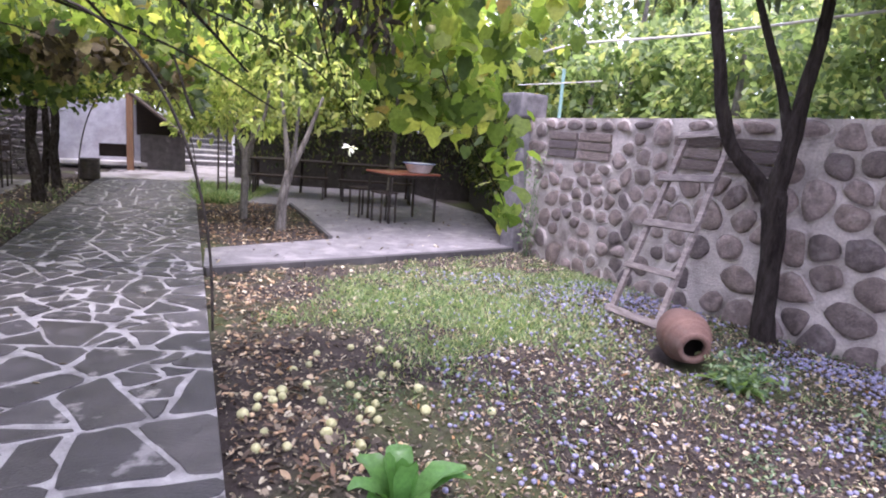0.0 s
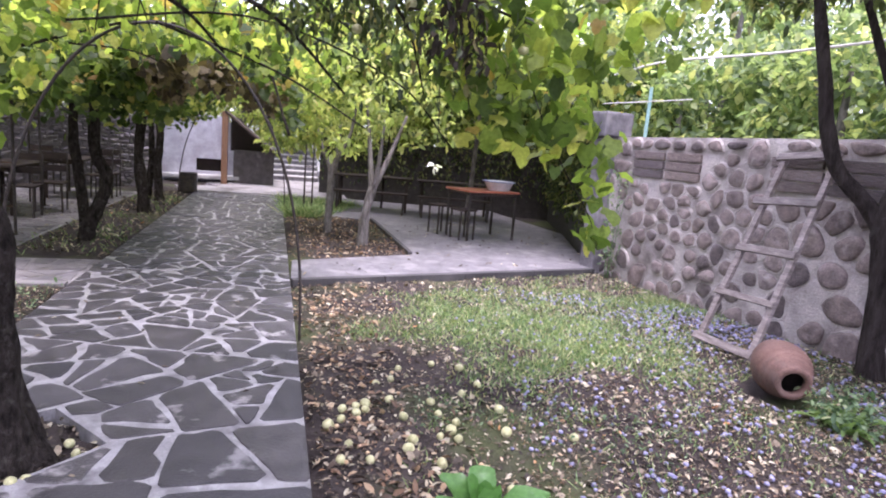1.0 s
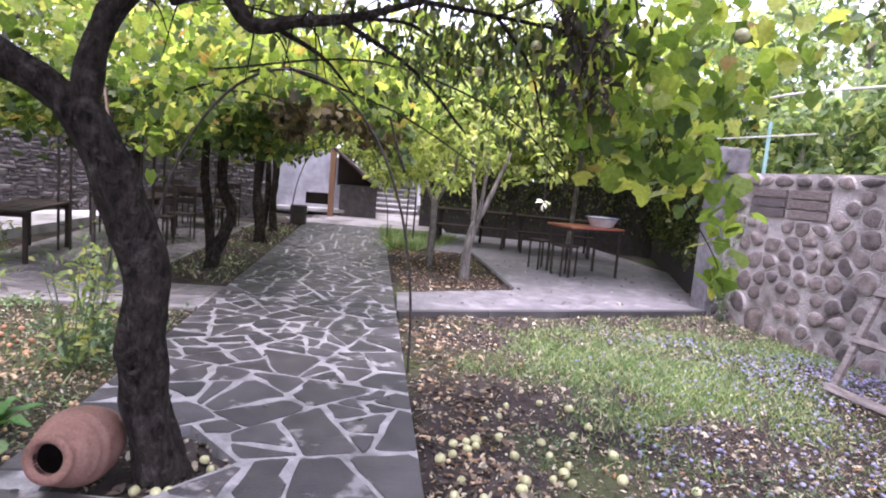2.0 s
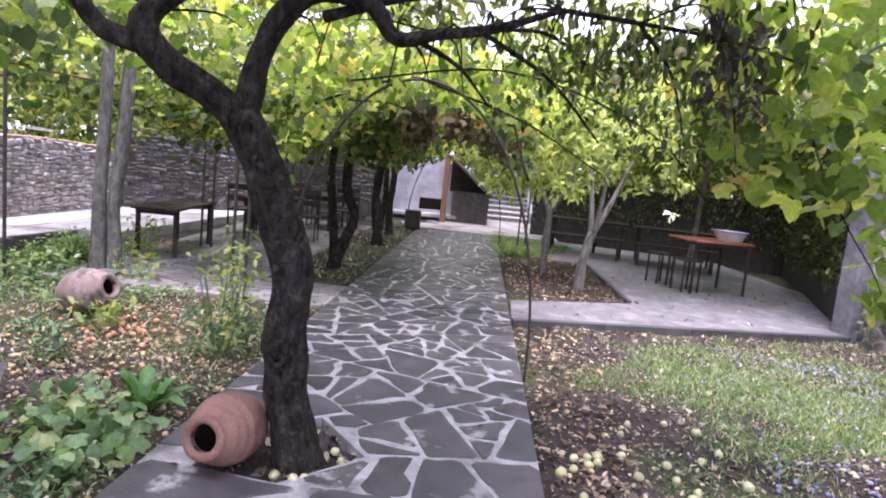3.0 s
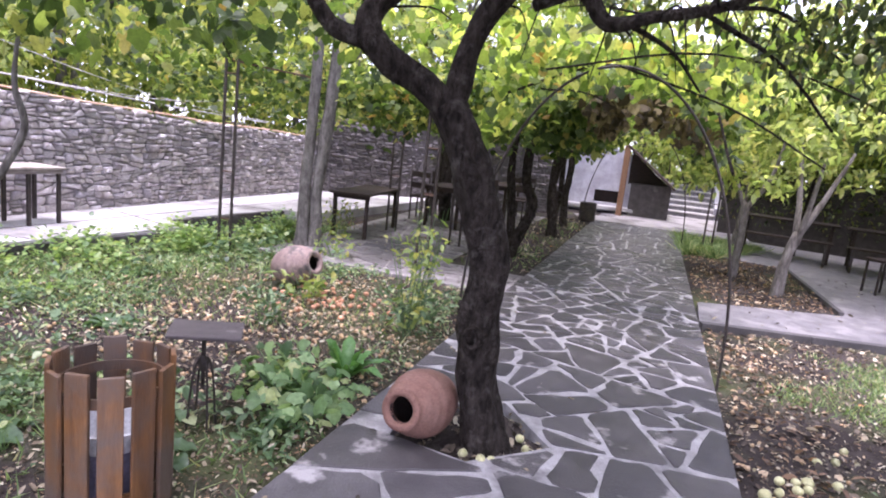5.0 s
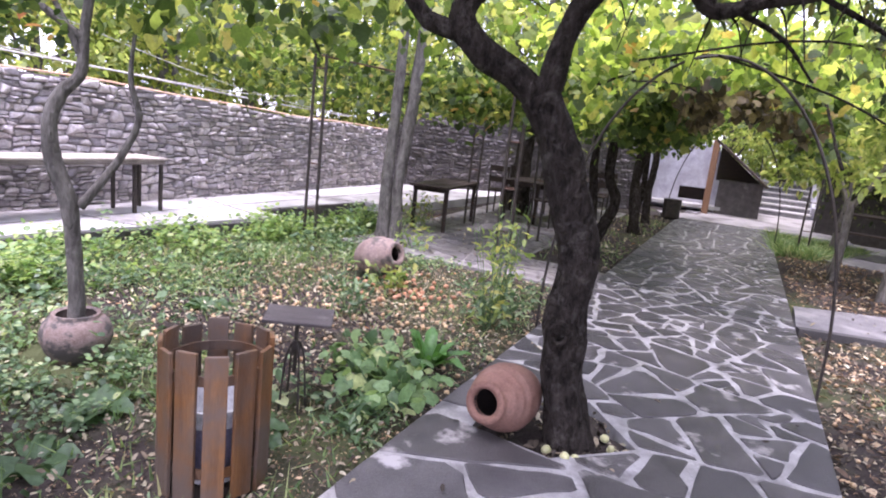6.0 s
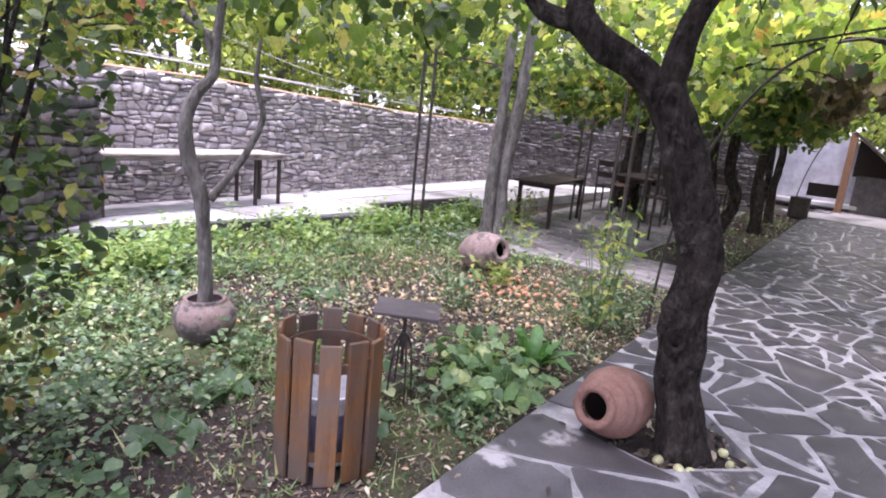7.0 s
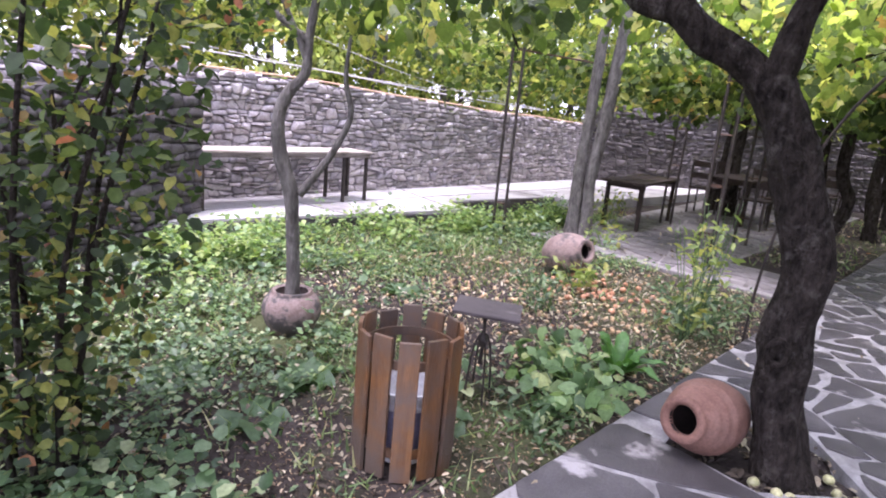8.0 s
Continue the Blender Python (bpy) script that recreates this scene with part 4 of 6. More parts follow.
TT = math.degrees(math.atan2(0.6, 0.73))
steel_table("patio_table", pose(-0.78, 10.5, 0, rz=TT), "square patio table with a glossy orange-red top on dark steel legs", 1.05, 0.75, 0.84, M_red_top)
basin = thing("wash_basin", pose(-0.52, 10.55, 0.842), "white enamel basin with a blue rim on the table", "basin")
part("bowl", lathe([(0.0, 0.0), (0.17, 0.0), (0.19, 0.01), (0.255, 0.15), (0.28, 0.155), (0.28, 0.162), (0.245, 0.16), (0.18, 0.015), (0, 0.01)], 36), M_enamel, basin, smooth=True)
part("rim", lathe([(0.272, 0.15), (0.286, 0.152), (0.286, 0.166), (0.272, 0.168), (0.272, 0.15)], 36), surf("blue_enamel", (0.1, 0.14, 0.28), (0.16, 0.2, 0.36), 8, 0.3, 0), basin)


def seat_stool(x, y, rz, h=0.45):
    root = thing("stool", pose(x, y, 0, rz=rz), "plain stool with a dark wooden seat and steel legs", "stool", "stools by the patio table")
    part("seat", boxed((0.34, 0.34, 0.03), pose(0, 0, h), 0.008), M_dark_wood, root)
    for a in (-1, 1):
        for b in (-1, 1):
            part("leg", boxed((0.025, 0.025, h), pose(a * 0.14, b * 0.14, h / 2)), M_iron, root)
    return root


for x, y, rz in ((-1.05, 10.15, TT), (-1.5, 10.6, TT + 5)):
    seat_stool(x, y, rz, 0.5)

# ---- far end of the path: steps, timber shelter and pale house ----
steps = thing("garden_steps", Matrix.Translation(at(20.6, -0.45)) @ pose(0, 0, 0, rz=PATH_TURN), "flight of pale concrete steps at the end of the path", "steps")
for i in range(6):
    part("riser", boxed((1.5, 0.34, 0.14), pose(0, 0.3 * i + 0.02, 0.06 + 0.16 * i)), M_slab, steps)
    part("tread", boxed((1.54, 0.36, 0.045), pose(0, 0.3 * i, 0.152 + 0.16 * i), 0.008), M_concrete, steps)
for x in (-0.8, 0.8):
    part("side_wall", boxed((0.12, 2.0, 0.5), pose(x, 0.9, 0.55, 24), 0.01), M_plaster, steps)
for i in range(4):
    part("rail_post", rod((-0.75, 0.1 + 0.5 * i, 0.2 + 0.26 * i), (-0.75, 0.1 + 0.5 * i, 1.1 + 0.26 * i), 0.015), M_iron, steps)
part("handrail", rod((-0.75, 0.1, 1.1), (-0.75, 1.6, 1.88), 0.018), M_iron, steps)

shelter = thing("timber_shelter", Matrix.Translation((-8.2, 15.65, 0)) @ pose(0, 0, 0, rz=PATH_TURN), "timber shelter with an orange-brown post and a dark sloping roof", "shelter")
part("post", boxed((0.16, 0.16, 2.0), pose(0, 0, 0.95), 0.012), M_post_wood, shelter)
part("roof", boxed((1.75, 1.9, 0.06), pose(0.68, 0.85, 1.42, 0, 38, 0), 0.008), M_dark_wood, shelter)
bm = bmesh.new()
gv = [bm.verts.new(q) for q in ((0.1, 0.75, 0.9), (1.25, 0.75, 0.9), (0.1, 0.75, 1.82), (0.1, 0.8, 0.9), (1.25, 0.8, 0.9), (0.1, 0.8, 1.82))]
for q in ((0, 1, 2), (5, 4, 3), (0, 3, 4, 1), (1, 4, 5, 2), (2, 5, 3, 0)):
    bm.faces.new([gv[k] for k in q])
part("gable", bm, M_dark_wood, shelter, "dark boarded gable")
part("end_wall", boxed((1.1, 0.2, 0.95), pose(0.75, 0.6, 0.46), 0.02), M_rubble_dark_shaded, shelter, "dark stone side wall")

house = thing("plaster_house", Matrix.Translation((-8.95, 16.3, 0)) @ pose(0, 0, 0, rz=PATH_TURN + 8), "pale plastered wall with a dark fireplace niche", "house")
part("wall", boxed((0.45, 0.25, 1.85), pose(-1.2, 0.1, 0.9)), M_plaster, house)
part("wall", boxed((0.16, 0.25, 1.7), pose(0.55, 0.1, 0.83)), M_plaster, house)
part("wall", boxed((0.6, 0.25, 1.85), pose(-0.675, 0.1, 0.9)), M_plaster, house)
part("wall", boxed((0.85, 0.25, 1.2), pose(0.05, 0.1, 1.225)), M_plaster, house)
part("wall", boxed((0.85, 0.25, 0.3), pose(0.05, 0.1, 0.12)), M_plaster, house)
part("niche", boxed((0.85, 0.05, 0.36), pose(0.05, 0.24, 0.45)), M_hollow, house, "near-black niche back")
part("ledge", boxed((2.1, 0.5, 0.1), pose(-0.25, -0.25, 0.14), 0.01), M_concrete, house)
drum = thing("fire_bin", pose(-7.75, 13.1, 0), "dark rusty metal bin beside the path", "bin")
part("body", lathe([(0, 0), (0.19, 0), (0.2, 0.02), (0.2, 0.42), (0.215, 0.43), (0.2, 0.44), (0.185, 0.43), (0.18, 0.1), (0, 0.1)], 20), M_iron, drum)

# ---- dining yard ----
def dining_table(x, y, rz, w, d, h, label, top=None):
    root = thing("dining_table", pose(x, y, 0, rz=rz), label, "table", "dining tables")
    n = 4
    for i in range(n):
        part("board", boxed((w, d / n - 0.008, 0.035), pose(0, (i - (n - 1) / 2) * d / n, h - 0.017), 0.005), top or M_dark_wood, root)
    for sx in (-1, 1):
        part("rail", boxed((0.05, d - 0.06, 0.06), pose(sx * (w / 2 - 0.12), 0, h - 0.065)), M_dark_wood, root)
        for sy in (-1, 1):
            part("leg", boxed((0.05, 0.05, h - 0.03), pose(sx * (w / 2 - 0.12), sy * (d / 2 - 0.06), (h - 0.03) / 2), 0.005), M_dark_wood, root)
    return root


def bench(x, y, rz, w, label):
    root = thing("bench", pose(x, y, 0, rz=rz), label, "bench", "benches")
    part("seat", boxed((w, 0.28, 0.035), pose(0, 0, 0.43), 0.006), M_dark_wood, root)
    for sx in (-1, 1):
        for sy in (-1, 1):
            part("leg", boxed((0.04, 0.04, 0.42), pose(sx * (w / 2 - 0.1), sy * 0.1, 0.21)), M_iron, root)
    return root


def chair(m, label):
    root = thing("garden_chair", m, label, "chair", "chairs in the dining yard")
    part("seat", boxed((0.4, 0.4, 0.03), pose(0, 0, 0.45), 0.006), M_dark_wood, root)
    for sx in (-1, 1):
        part("front_leg", boxed((0.025, 0.025, 0.45), pose(sx * 0.18, -0.18, 0.225)), M_iron, root)
        part("back_leg", boxed((0.025, 0.025, 0.92), pose(sx * 0.18, 0.18, 0.46, -3)), M_iron, root)
    for z in (0.66, 0.86):
        part("back_slat", boxed((0.38, 0.02, 0.1), pose(0, 0.2, z, -3), 0.004), M_dark_wood, root)
    return root


YT = PATH_TURN + 90
dining_table(-7.6, 5.95, YT + 8, 1.7, 0.6, 0.66, "low dark plank table on square legs under the vines")
dining_table(-7.9, 8.3, YT, 1.5, 0.7, 0.73, "brown plank table in the dining yard")
dining_table(-8.6, 10.6, YT, 1.5, 0.7, 0.73, "brown plank table in the dining yard")
first = chair(pose(-7.25, 7.9, 0, rz=YT - 90), "dark chair with steel legs and a slatted back")
for x, y, rz in ((-7.4, 8.6, YT - 85), (-8.5, 8.1, YT + 90), (-8.65, 8.8, YT + 95), (-7.95, 10.4, YT - 92), (-8.2, 11.0, YT - 88), (-9.2, 10.6, YT + 88)):
    copy_thing(first, pose(x, y, 0, rz=rz))
for x, y in ((-3.4, 13.2), (-1.6, 13.4)):
    dining_table(x, y, 12, 1.7, 0.7, 0.75, "long dark plank table at the back of the patio")
    bench(x + 0.1, y - 0.62, 12, 1.6, "dark plank bench by the patio table")

# ---- long bench table along the rubble wall ----
M_worn_board = surf("worn_board", (0.3, 0.25, 0.21), (0.5, 0.45, 0.4), 5.0, 0.75, 0.4, 50, stretch=(0.5, 6, 6), stain=(0.2, 0.16, 0.13), stain_scale=2.5)
work = thing("wall_table", Matrix.Translation(at(3.98, 7.12, 0.12)) @ pose(0, 0, 0, rz=YT), "long narrow table with a pale worn top against the rubble wall", "table")
part("tabletop", boxed((2.3, 0.5, 0.022), pose(0, 0, 0.63), 0.005), M_worn_board, work)
part("apron", boxed((2.24, 0.03, 0.05), pose(0, 0.22, 0.594)), M_grey_wood, work)
part("apron", boxed((2.24, 0.03, 0.05), pose(0, -0.22, 0.594)), M_grey_wood, work)
for x in (-1.08, 0.75, 1.1):
    for y in (-0.19, 0.19):
        part("leg", boxed((0.035, 0.035, 0.625), pose(x, y, 0.312)), M_iron, work)

# ---- pipes, rails and cables ----
def line_thing(name, pts, r, material, label, category, n=6):
    return tagged(put(tube(bmesh.new(), [(*p, r) for p in pts], 6, n), name, material, smooth=True), label, category)


def back_pt(x, up_by, out=0.0):
    return tuple(m_back @ Vector((x, out, back_top(x) + up_by)))


line_thing("wall_hose", [back_pt(x, 0.03 + 0.012 * math.sin(x * 2.3), 0.12) for x in np.linspace(0.5, len_back - 0.1, 16)], 0.014, surf("orange_hose", (0.6, 0.36, 0.22), (0.75, 0.55, 0.42), 3, 0.5, 0), "pale orange hose lying along the wall top", "hose")
line_thing("water_pipe", [back_pt(x, 0.22 - 0.004 * x, 0.5) for x in np.linspace(-0.5, len_back - 1, 8)], 0.011, M_pipe, "pale grey pipe running behind the wall", "pipe")
line_thing("cable", [back_pt(0.5, 0.35, 0.6), back_pt(4, 0.22, 0.6), back_pt(7, 0.3, 0.5), back_pt(9.5, 0.75, 0.3)], 0.005, M_pipe, "thin pale cable above the rubble wall", "cable")
line_thing("cable", [back_pt(3.5, 0.7, 0.6), back_pt(5.5, 0.42, 0.6), back_pt(7.5, 0.25, 0.5), back_pt(9.5, 0.2, 0.4)], 0.005, M_pipe, "thin pale cable above the rubble wall", "cable")
line_thing("fence_rail", [(1.0, 9.3, 2.72), (1.6, 8.6, 2.86), (2.6, 6.97, 2.8), (3.9, 4.8, 2.82), (5.0, 3.0, 2.85)], 0.015, M_pipe, "pale steel rail above the field-stone wall", "rail")
line_thing("fence_wire", [(0.9, 9.0, 2.3), (1.5, 8.6, 2.34), (1.9, 8.2, 2.36)], 0.008, M_pipe, "thin steel wire from the pillar", "wire")
post = thing("fence_post", pose(1.5, 8.85, 1.6), "pale green steel post behind the wall", "post")
part("pole", rod((0, 0, 0), (0, 0, 0.95), 0.025), M_green_paint, post)

# ---- woods round the garden ----
def wood_tree(x, y, h, r, n, seed, label, size=0.15, low=0.28, mat=None):
    """A tree: tapering trunk, limbs, and a crown of leaf clumps with gaps."""
    rg = np.random.default_rng(seed)
    root = thing("tree", Matrix(), label, "tree", "trees round the garden")
    lean = rg.normal(0, 0.15, 2)
    trunk = [(x, y, -0.2, 0.13), (x + lean[0] * .3, y + lean[1] * .3, h * 0.25, 0.1), (x + lean[0], y + lean[1], h * 0.55, 0.07), (x + lean[0] * 1.5, y + lean[1] * 1.5, h * 0.9, 0.025)]
    part("trunk", tube(bmesh.new(), trunk, 8, 4, 0.12), M_bark2, root, smooth=True)
    cents = []
    for k in range(6):
        a = rg.uniform(0, 6.28)
        z0 = h * rg.uniform(0.2, 0.6)
        d = r * rg.uniform(0.5, 0.95)
        tip = (x + d * math.cos(a), y + d * math.sin(a), z0 + h * rg.uniform(0.1, 0.3))
        part("limb", tube(bmesh.new(), [(x + lean[0] * z0 / h, y + lean[1] * z0 / h, z0, 0.045), ((x + tip[0]) / 2, (y + tip[1]) / 2, z0 + 0.4 * (tip[2] - z0), 0.03), (*tip, 0.01)], 6, 3), M_bark2, root, smooth=True)
        cents.append(tip)
    m = max(8, n // 55)
    a, q = rg.uniform(0, 6.28, m), r * rg.uniform(0.15, 1, m) ** 0.5
    z = h * rg.uniform(low, 1.0, m)
    q = q * np.sqrt(np.clip(1.15 - ((z / h - 0.55) / 0.6) ** 2, 0.1, 1))
    cents = np.concatenate([np.array(cents), np.stack([x + q * np.cos(a), y + q * np.sin(a), z], 1)])
    place(leaf_mesh("crown", clumps(cents, 0.42, n // len(cents)), size, "rhomb" if size > 0.11 else "oval"), "crown", mat or L_far, root)
    return root


L_bright = leafy("bright_leaf", [(0, (0.13, 0.18, 0.06)), (0.35, (0.32, 0.39, 0.14)), (0.8, (0.5, 0.54, 0.23)), (1, (0.65, 0.6, 0.28))], 0.68)
L_wood = leafy("wood_leaf", [(0, (0.07, 0.11, 0.055)), (0.4, (0.18, 0.25, 0.125)), (0.8, (0.33, 0.4, 0.2)), (1, (0.52, 0.52, 0.26))], 0.6)
spots = []
for i, (x, y) in enumerate([(4.0, 9.2), (5.0, 7.0), (6.0, 4.6), (3.0, 11.5), (6.6, 9.0), (8.0, 6.0), (5.2, 12.0), (2.0, 14.5), (8.8, 10.5), (4.6, 15.5), (7.6, 3.0), (7.0, 13.6), (10.5, 7.5)]):
    spots.append((x, y, 3.6 + 0.35 * (i % 4) + 0.14 * i, 1.5, 3600, 100 + i, "leafy green tree behind the field-stone wall"))
for i, (x, y) in enumerate([(-10.4, -2.2), (-11.2, 0.6), (-12.0, 3.0), (-13.2, 5.2), (-13.9, 7.8), (-13.0, -0.6), (-14.6, 2.4), (-15.6, 5.5), (-15.4, 9.4), (-13.5, 11.8), (-11.0, 14.6), (-9.0, -3.6), (-13.2, 15.0), (-16.5, 0.0), (-12.2, 12.6), (-12.9, 9.8), (-10.4, 16.9)]):
    spots.append((x, y, 5.2 + 0.6 * (i % 3) + 0.14 * i, 1.8, 5200, 200 + i, "yellow-green tree behind the rubble wall"))
for i, (x, y) in enumerate([(-9.6, 19.5), (-6.0, 23.5), (-4.0, 18.2), (-1.6, 17.2), (0.6, 17.6), (-8.0, 24.5), (-11.5, 22.0), (-2.4, 21.0), (1.8, 20.0), (-13.5, 18.5), (-4.6, 26.0), (-7.2, 21.6), (-5.2, 20.2), (-9.4, 23.0)]):
    spots.append((x, y, 5.5 + 0.7 * (i % 3), 1.9, 4000, 300 + i, "bright leafy tree beyond the end of the garden"))
for i, (x, y) in enumerate([(2.3, 9.8), (3.5, 7.8), (4.5, 6.0), (5.4, 4.3), (1.9, 11.6), (6.4, 2.6)]):
    spots.append((x, y, 2.9 + 0.2 * (i % 3), 1.05, 2600, 120 + i, "dense green shrub behind the field-stone wall"))
for i, (x, y) in enumerate([(-9.8, -1.0), (-10.5, 1.0), (-11.2, 2.8), (-12.0, 4.6), (-12.8, 6.4), (-12.7, 8.0), (-12.5, 9.6), (-11.3, 11.3)]):
    spots.append((x, y, 2.8 + 0.25 * (i % 2), 1.1, 2600, 220 + i, "yellow-green shrub behind the rubble wall"))
for i, (x, y) in enumerate([(-2.6, 17.0), (-1.0, 16.6), (0.5, 16.5), (2.0, 16.0), (-4.0, 16.8), (-8.67, 21.8), (-7.2, 21.7), (-9.9, 20.3)]):
    spots.append((x, y, 3.1 + 0.2 * (i % 3), 1.1, 3000, 320 + i, "yellow-green shrub behind the patio wall"))
for i, (x, y, h, r, n, seed, label) in enumerate(spots):
    wood_tree(x, y, h, r, int(n * 1.15), seed, label, 0.155 if seed >= 300 or y > 9 else 0.125, 0.3, L_wood if seed < 200 else L_bright if i % 5 in (1, 3) or seed >= 300 else L_far)

# ---- fruit trees in the bed beside the patio ----
def bed_tree(x, y, stems, rx, ry, z0, z1, m, n, label, seed):
    rg = np.random.default_rng(seed)
    root = thing("fruit_tree", Matrix(), label, "tree", "fruit trees in the bed")
    for i, line in enumerate(stems):
        part("trunk" if i == 0 else "limb", tube(bmesh.new(), [(x + a, y + b, z, r) for a, b, z, r in line], 9, 5, 0.12), M_pale_bark, root, smooth=True)
    a, q = rg.uniform(0, 6.28, m), rg.uniform(0.1, 1, m) ** 0.5
    z = z0 + (z1 - z0) * rg.uniform(0, 1, m) ** 0.8
    c = np.stack([x + rx * q * np.cos(a), y + ry * q * np.sin(a), z + 0.25 * (1 - q)], 1)
    place(leaf_mesh("crown", clumps(c, 0.3, n), 0.125, "oval"), "crown", L_bright, root)


bed_tree(-2.36, 8.6, [[(0, 0, -0.1, 0.09), (0.02, 0, 0.4, 0.065), (0.1, 0.05, 0.85, 0.06)], [(0.1, 0.05, 0.8, 0.045), (0.3, 0.1, 1.3, 0.035), (0.5, 0.2, 1.9, 0.02)], [(0.08, 0.05, 0.8, 0.045), (0.02, 0.1, 1.3, 0.035), (-0.1, 0.2, 2.0, 0.02)], [(0.1, 0.05, 0.7, 0.04), (0.2, -0.1, 1.2, 0.03), (0.3, -0.3, 1.8, 0.015)]],
         1.15, 0.9, 1.35, 2.7, 34, 42, "small many-stemmed fruit tree with pale green leaves", 1)
bed_tree(-3.2, 9.5, [[(0, 0, -0.1, 0.07), (0.02, 0, 0.6, 0.055), (0.0, 0.05, 1.1, 0.05)], [(0, 0.05, 1.0, 0.04), (-0.25, 0.1, 1.5, 0.03), (-0.4, 0.2, 2.1, 0.02)], [(0, 0.05, 1.0, 0.04), (0.25, 0.1, 1.5, 0.03), (0.3, 0.3, 2.1, 0.02)]],
         1.1, 0.9, 1.3, 3.0, 40, 42, "small fruit tree with a pale trunk", 2)
bed_tree(-4.3, 13.0, [[(0, 0, -0.1, 0.07), (0.05, 0, 0.6, 0.05), (0.1, 0.1, 1.8, 0.04)]], 1.5, 1.0, 1.5, 3.6, 44, 50, "bright leafy tree at the end of the bed", 3)
bed_tree(-1.2, 12.2, [[(0, 0, -0.1, 0.07), (0.05, 0, 0.8, 0.05), (0.1, 0.1, 2.4, 0.04)]], 1.6, 1.0, 1.75, 3.6, 60, 50, "leafy tree shading the patio", 4)

# ---- apple boughs and vine trailing overhead ----
def bough(label, lines, crown, size, mat, shape, name="apple_bough", category="branch"):
    root = thing(name, Matrix(), label, category)
    for line in lines:
        part("twig", tube(bmesh.new(), line, 6, 5, 0.1), M_bark, root, smooth=True)
    place(leaf_mesh("leaves", crown, size, shape, 0.9), "leaves", mat, root)
    return root


def hang(x, y, z, n, l=0.5, sp=0.09):
    """Leaves down a drooping twig."""
    t = rng.uniform(0, 1, n)
    return np.stack([x + rng.normal(0, sp, n), y + rng.normal(0, sp, n), z - l * t], 1)


tw = [[(-1.2, 2.7, 2.3, 0.014), (-0.9, 2.95, 2.3, 0.012), (-0.5, 3.1, 2.25, 0.01), (-0.1, 3.25, 2.15, 0.006)], [(-1.5, 2.62, 2.2, 0.012), (-1.4, 3.2, 2.3, 0.01), (-1.2, 3.7, 2.15, 0.006)],
      [(-0.9, 2.95, 2.3, 0.01), (-0.75, 3.2, 2.1, 0.008), (-0.65, 3.3, 1.75, 0.004)], [(-0.5, 3.1, 2.25, 0.009), (-0.45, 3.2, 2.0, 0.006), (-0.4, 3.25, 1.7, 0.003)]]
dark = np.concatenate([hang(-1.0 + 0.14 * i, 3.15 + 0.16 * math.sin(i * 2.1), 2.5, 95, 0.4 + 0.4 * abs(math.sin(i * 1.7)), 0.1) for i in range(6)] + [hang(-1.75 + 0.17 * i, 3.25 + 0.25 * math.sin(i * 1.7), 2.55, 62, 0.35 + 0.35 * abs(math.sin(i * 2.3)), 0.12) for i in range(6)] + [hang(-1.5 + 0.16 * i, 3.5 + 0.3 * math.sin(i * 3), 2.4, 75, 0.3, 0.11) for i in range(5)])
bough("drooping apple bough with dark green leaves over the path", tw, dark, 0.065, L_apple, "oval")
vt = [[(-0.3, 3.2, 2.6, 0.006), (-0.1, 3.35, 1.9, 0.004), (0.1, 3.45, 1.5, 0.004), (0.3, 3.5, 1.2, 0.003), (0.38, 3.53, 1.0, 0.002)]]
vl = np.concatenate([hang(-0.45, 3.3, 2.5, 70, 0.75, 0.12), hang(-0.6, 3.9, 2.6, 80, 0.6, 0.2), hang(0.05, 4.0, 2.7, 80, 0.8, 0.2), hang(-0.25, 3.3, 2.5, 70, 0.95, 0.1), hang(0.0, 3.4, 2.5, 60, 1.0, 0.1), hang(0.2, 3.45, 2.5, 60, 1.1, 0.1), hang(0.36, 3.52, 1.7, 26, 0.72, 0.06), hang(0.5, 3.6, 2.5, 40, 0.5, 0.14)])
bough("trailing grape vine with large yellow-green leaves", vt, vl, 0.1, L_vine_lit, "vine", "trailing_vine", "vine")
vt = [[(-4.3, 1.5, 2.6, 0.01), (-4.1, 1.2, 2.2, 0.008), (-4.0, 0.9, 2.0, 0.005)], [(-5.4, 2.4, 2.7, 0.01), (-5.0, 1.8, 2.4, 0.008), (-4.6, 1.2, 2.1, 0.005)]]
vl = np.concatenate([hang(-4.5 + 0.28 * i, 0.5 + 0.3 * i + 0.25 * math.sin(i * 2.2), 2.35, 45, 0.35 + 0.3 * abs(math.sin(i * 1.9)), 0.16) for i in range(4)] + [hang(-5.6 + 0.2 * i, 0.7 + 0.5 * i, 2.6, 60, 0.5, 0.25) for i in range(6)])
bough("trailing grape vine over the flower garden", vt, vl, 0.09, L_vine, "vine", "trailing_vine", "vine")

# ---- tall shrub near the camera ----
shrub = thing("shrub", pose(-2.95, -0.74, 0), "tall loose shrub with green, yellow and brownish lobed leaves", "shrub")
for i in range(9):
    a = i * 0.7
    part("stem", tube(bmesh.new(), [(0.1 * math.cos(a), 0.1 * math.sin(a), -0.1, 0.016), (0.2 * math.cos(a), 0.2 * math.sin(a), 0.8, 0.012), (0.42 * math.cos(a + 0.3), 0.42 * math.sin(a + 0.3), 1.7, 0.007), (0.5 * math.cos(a + .5), 0.5 * math.sin(a + .5), 2.3, 0.004)], 6, 4, 0.1), M_bark, shrub, smooth=True)
side = [(-0.35, 0.5, 1.8), (-0.5, 0.68, 1.72), (-0.72, 0.82, 1.8), (-0.3, 0.36, 1.5), (-0.2, 0.3, 2.0), (-0.55, 0.5, 2.05)]
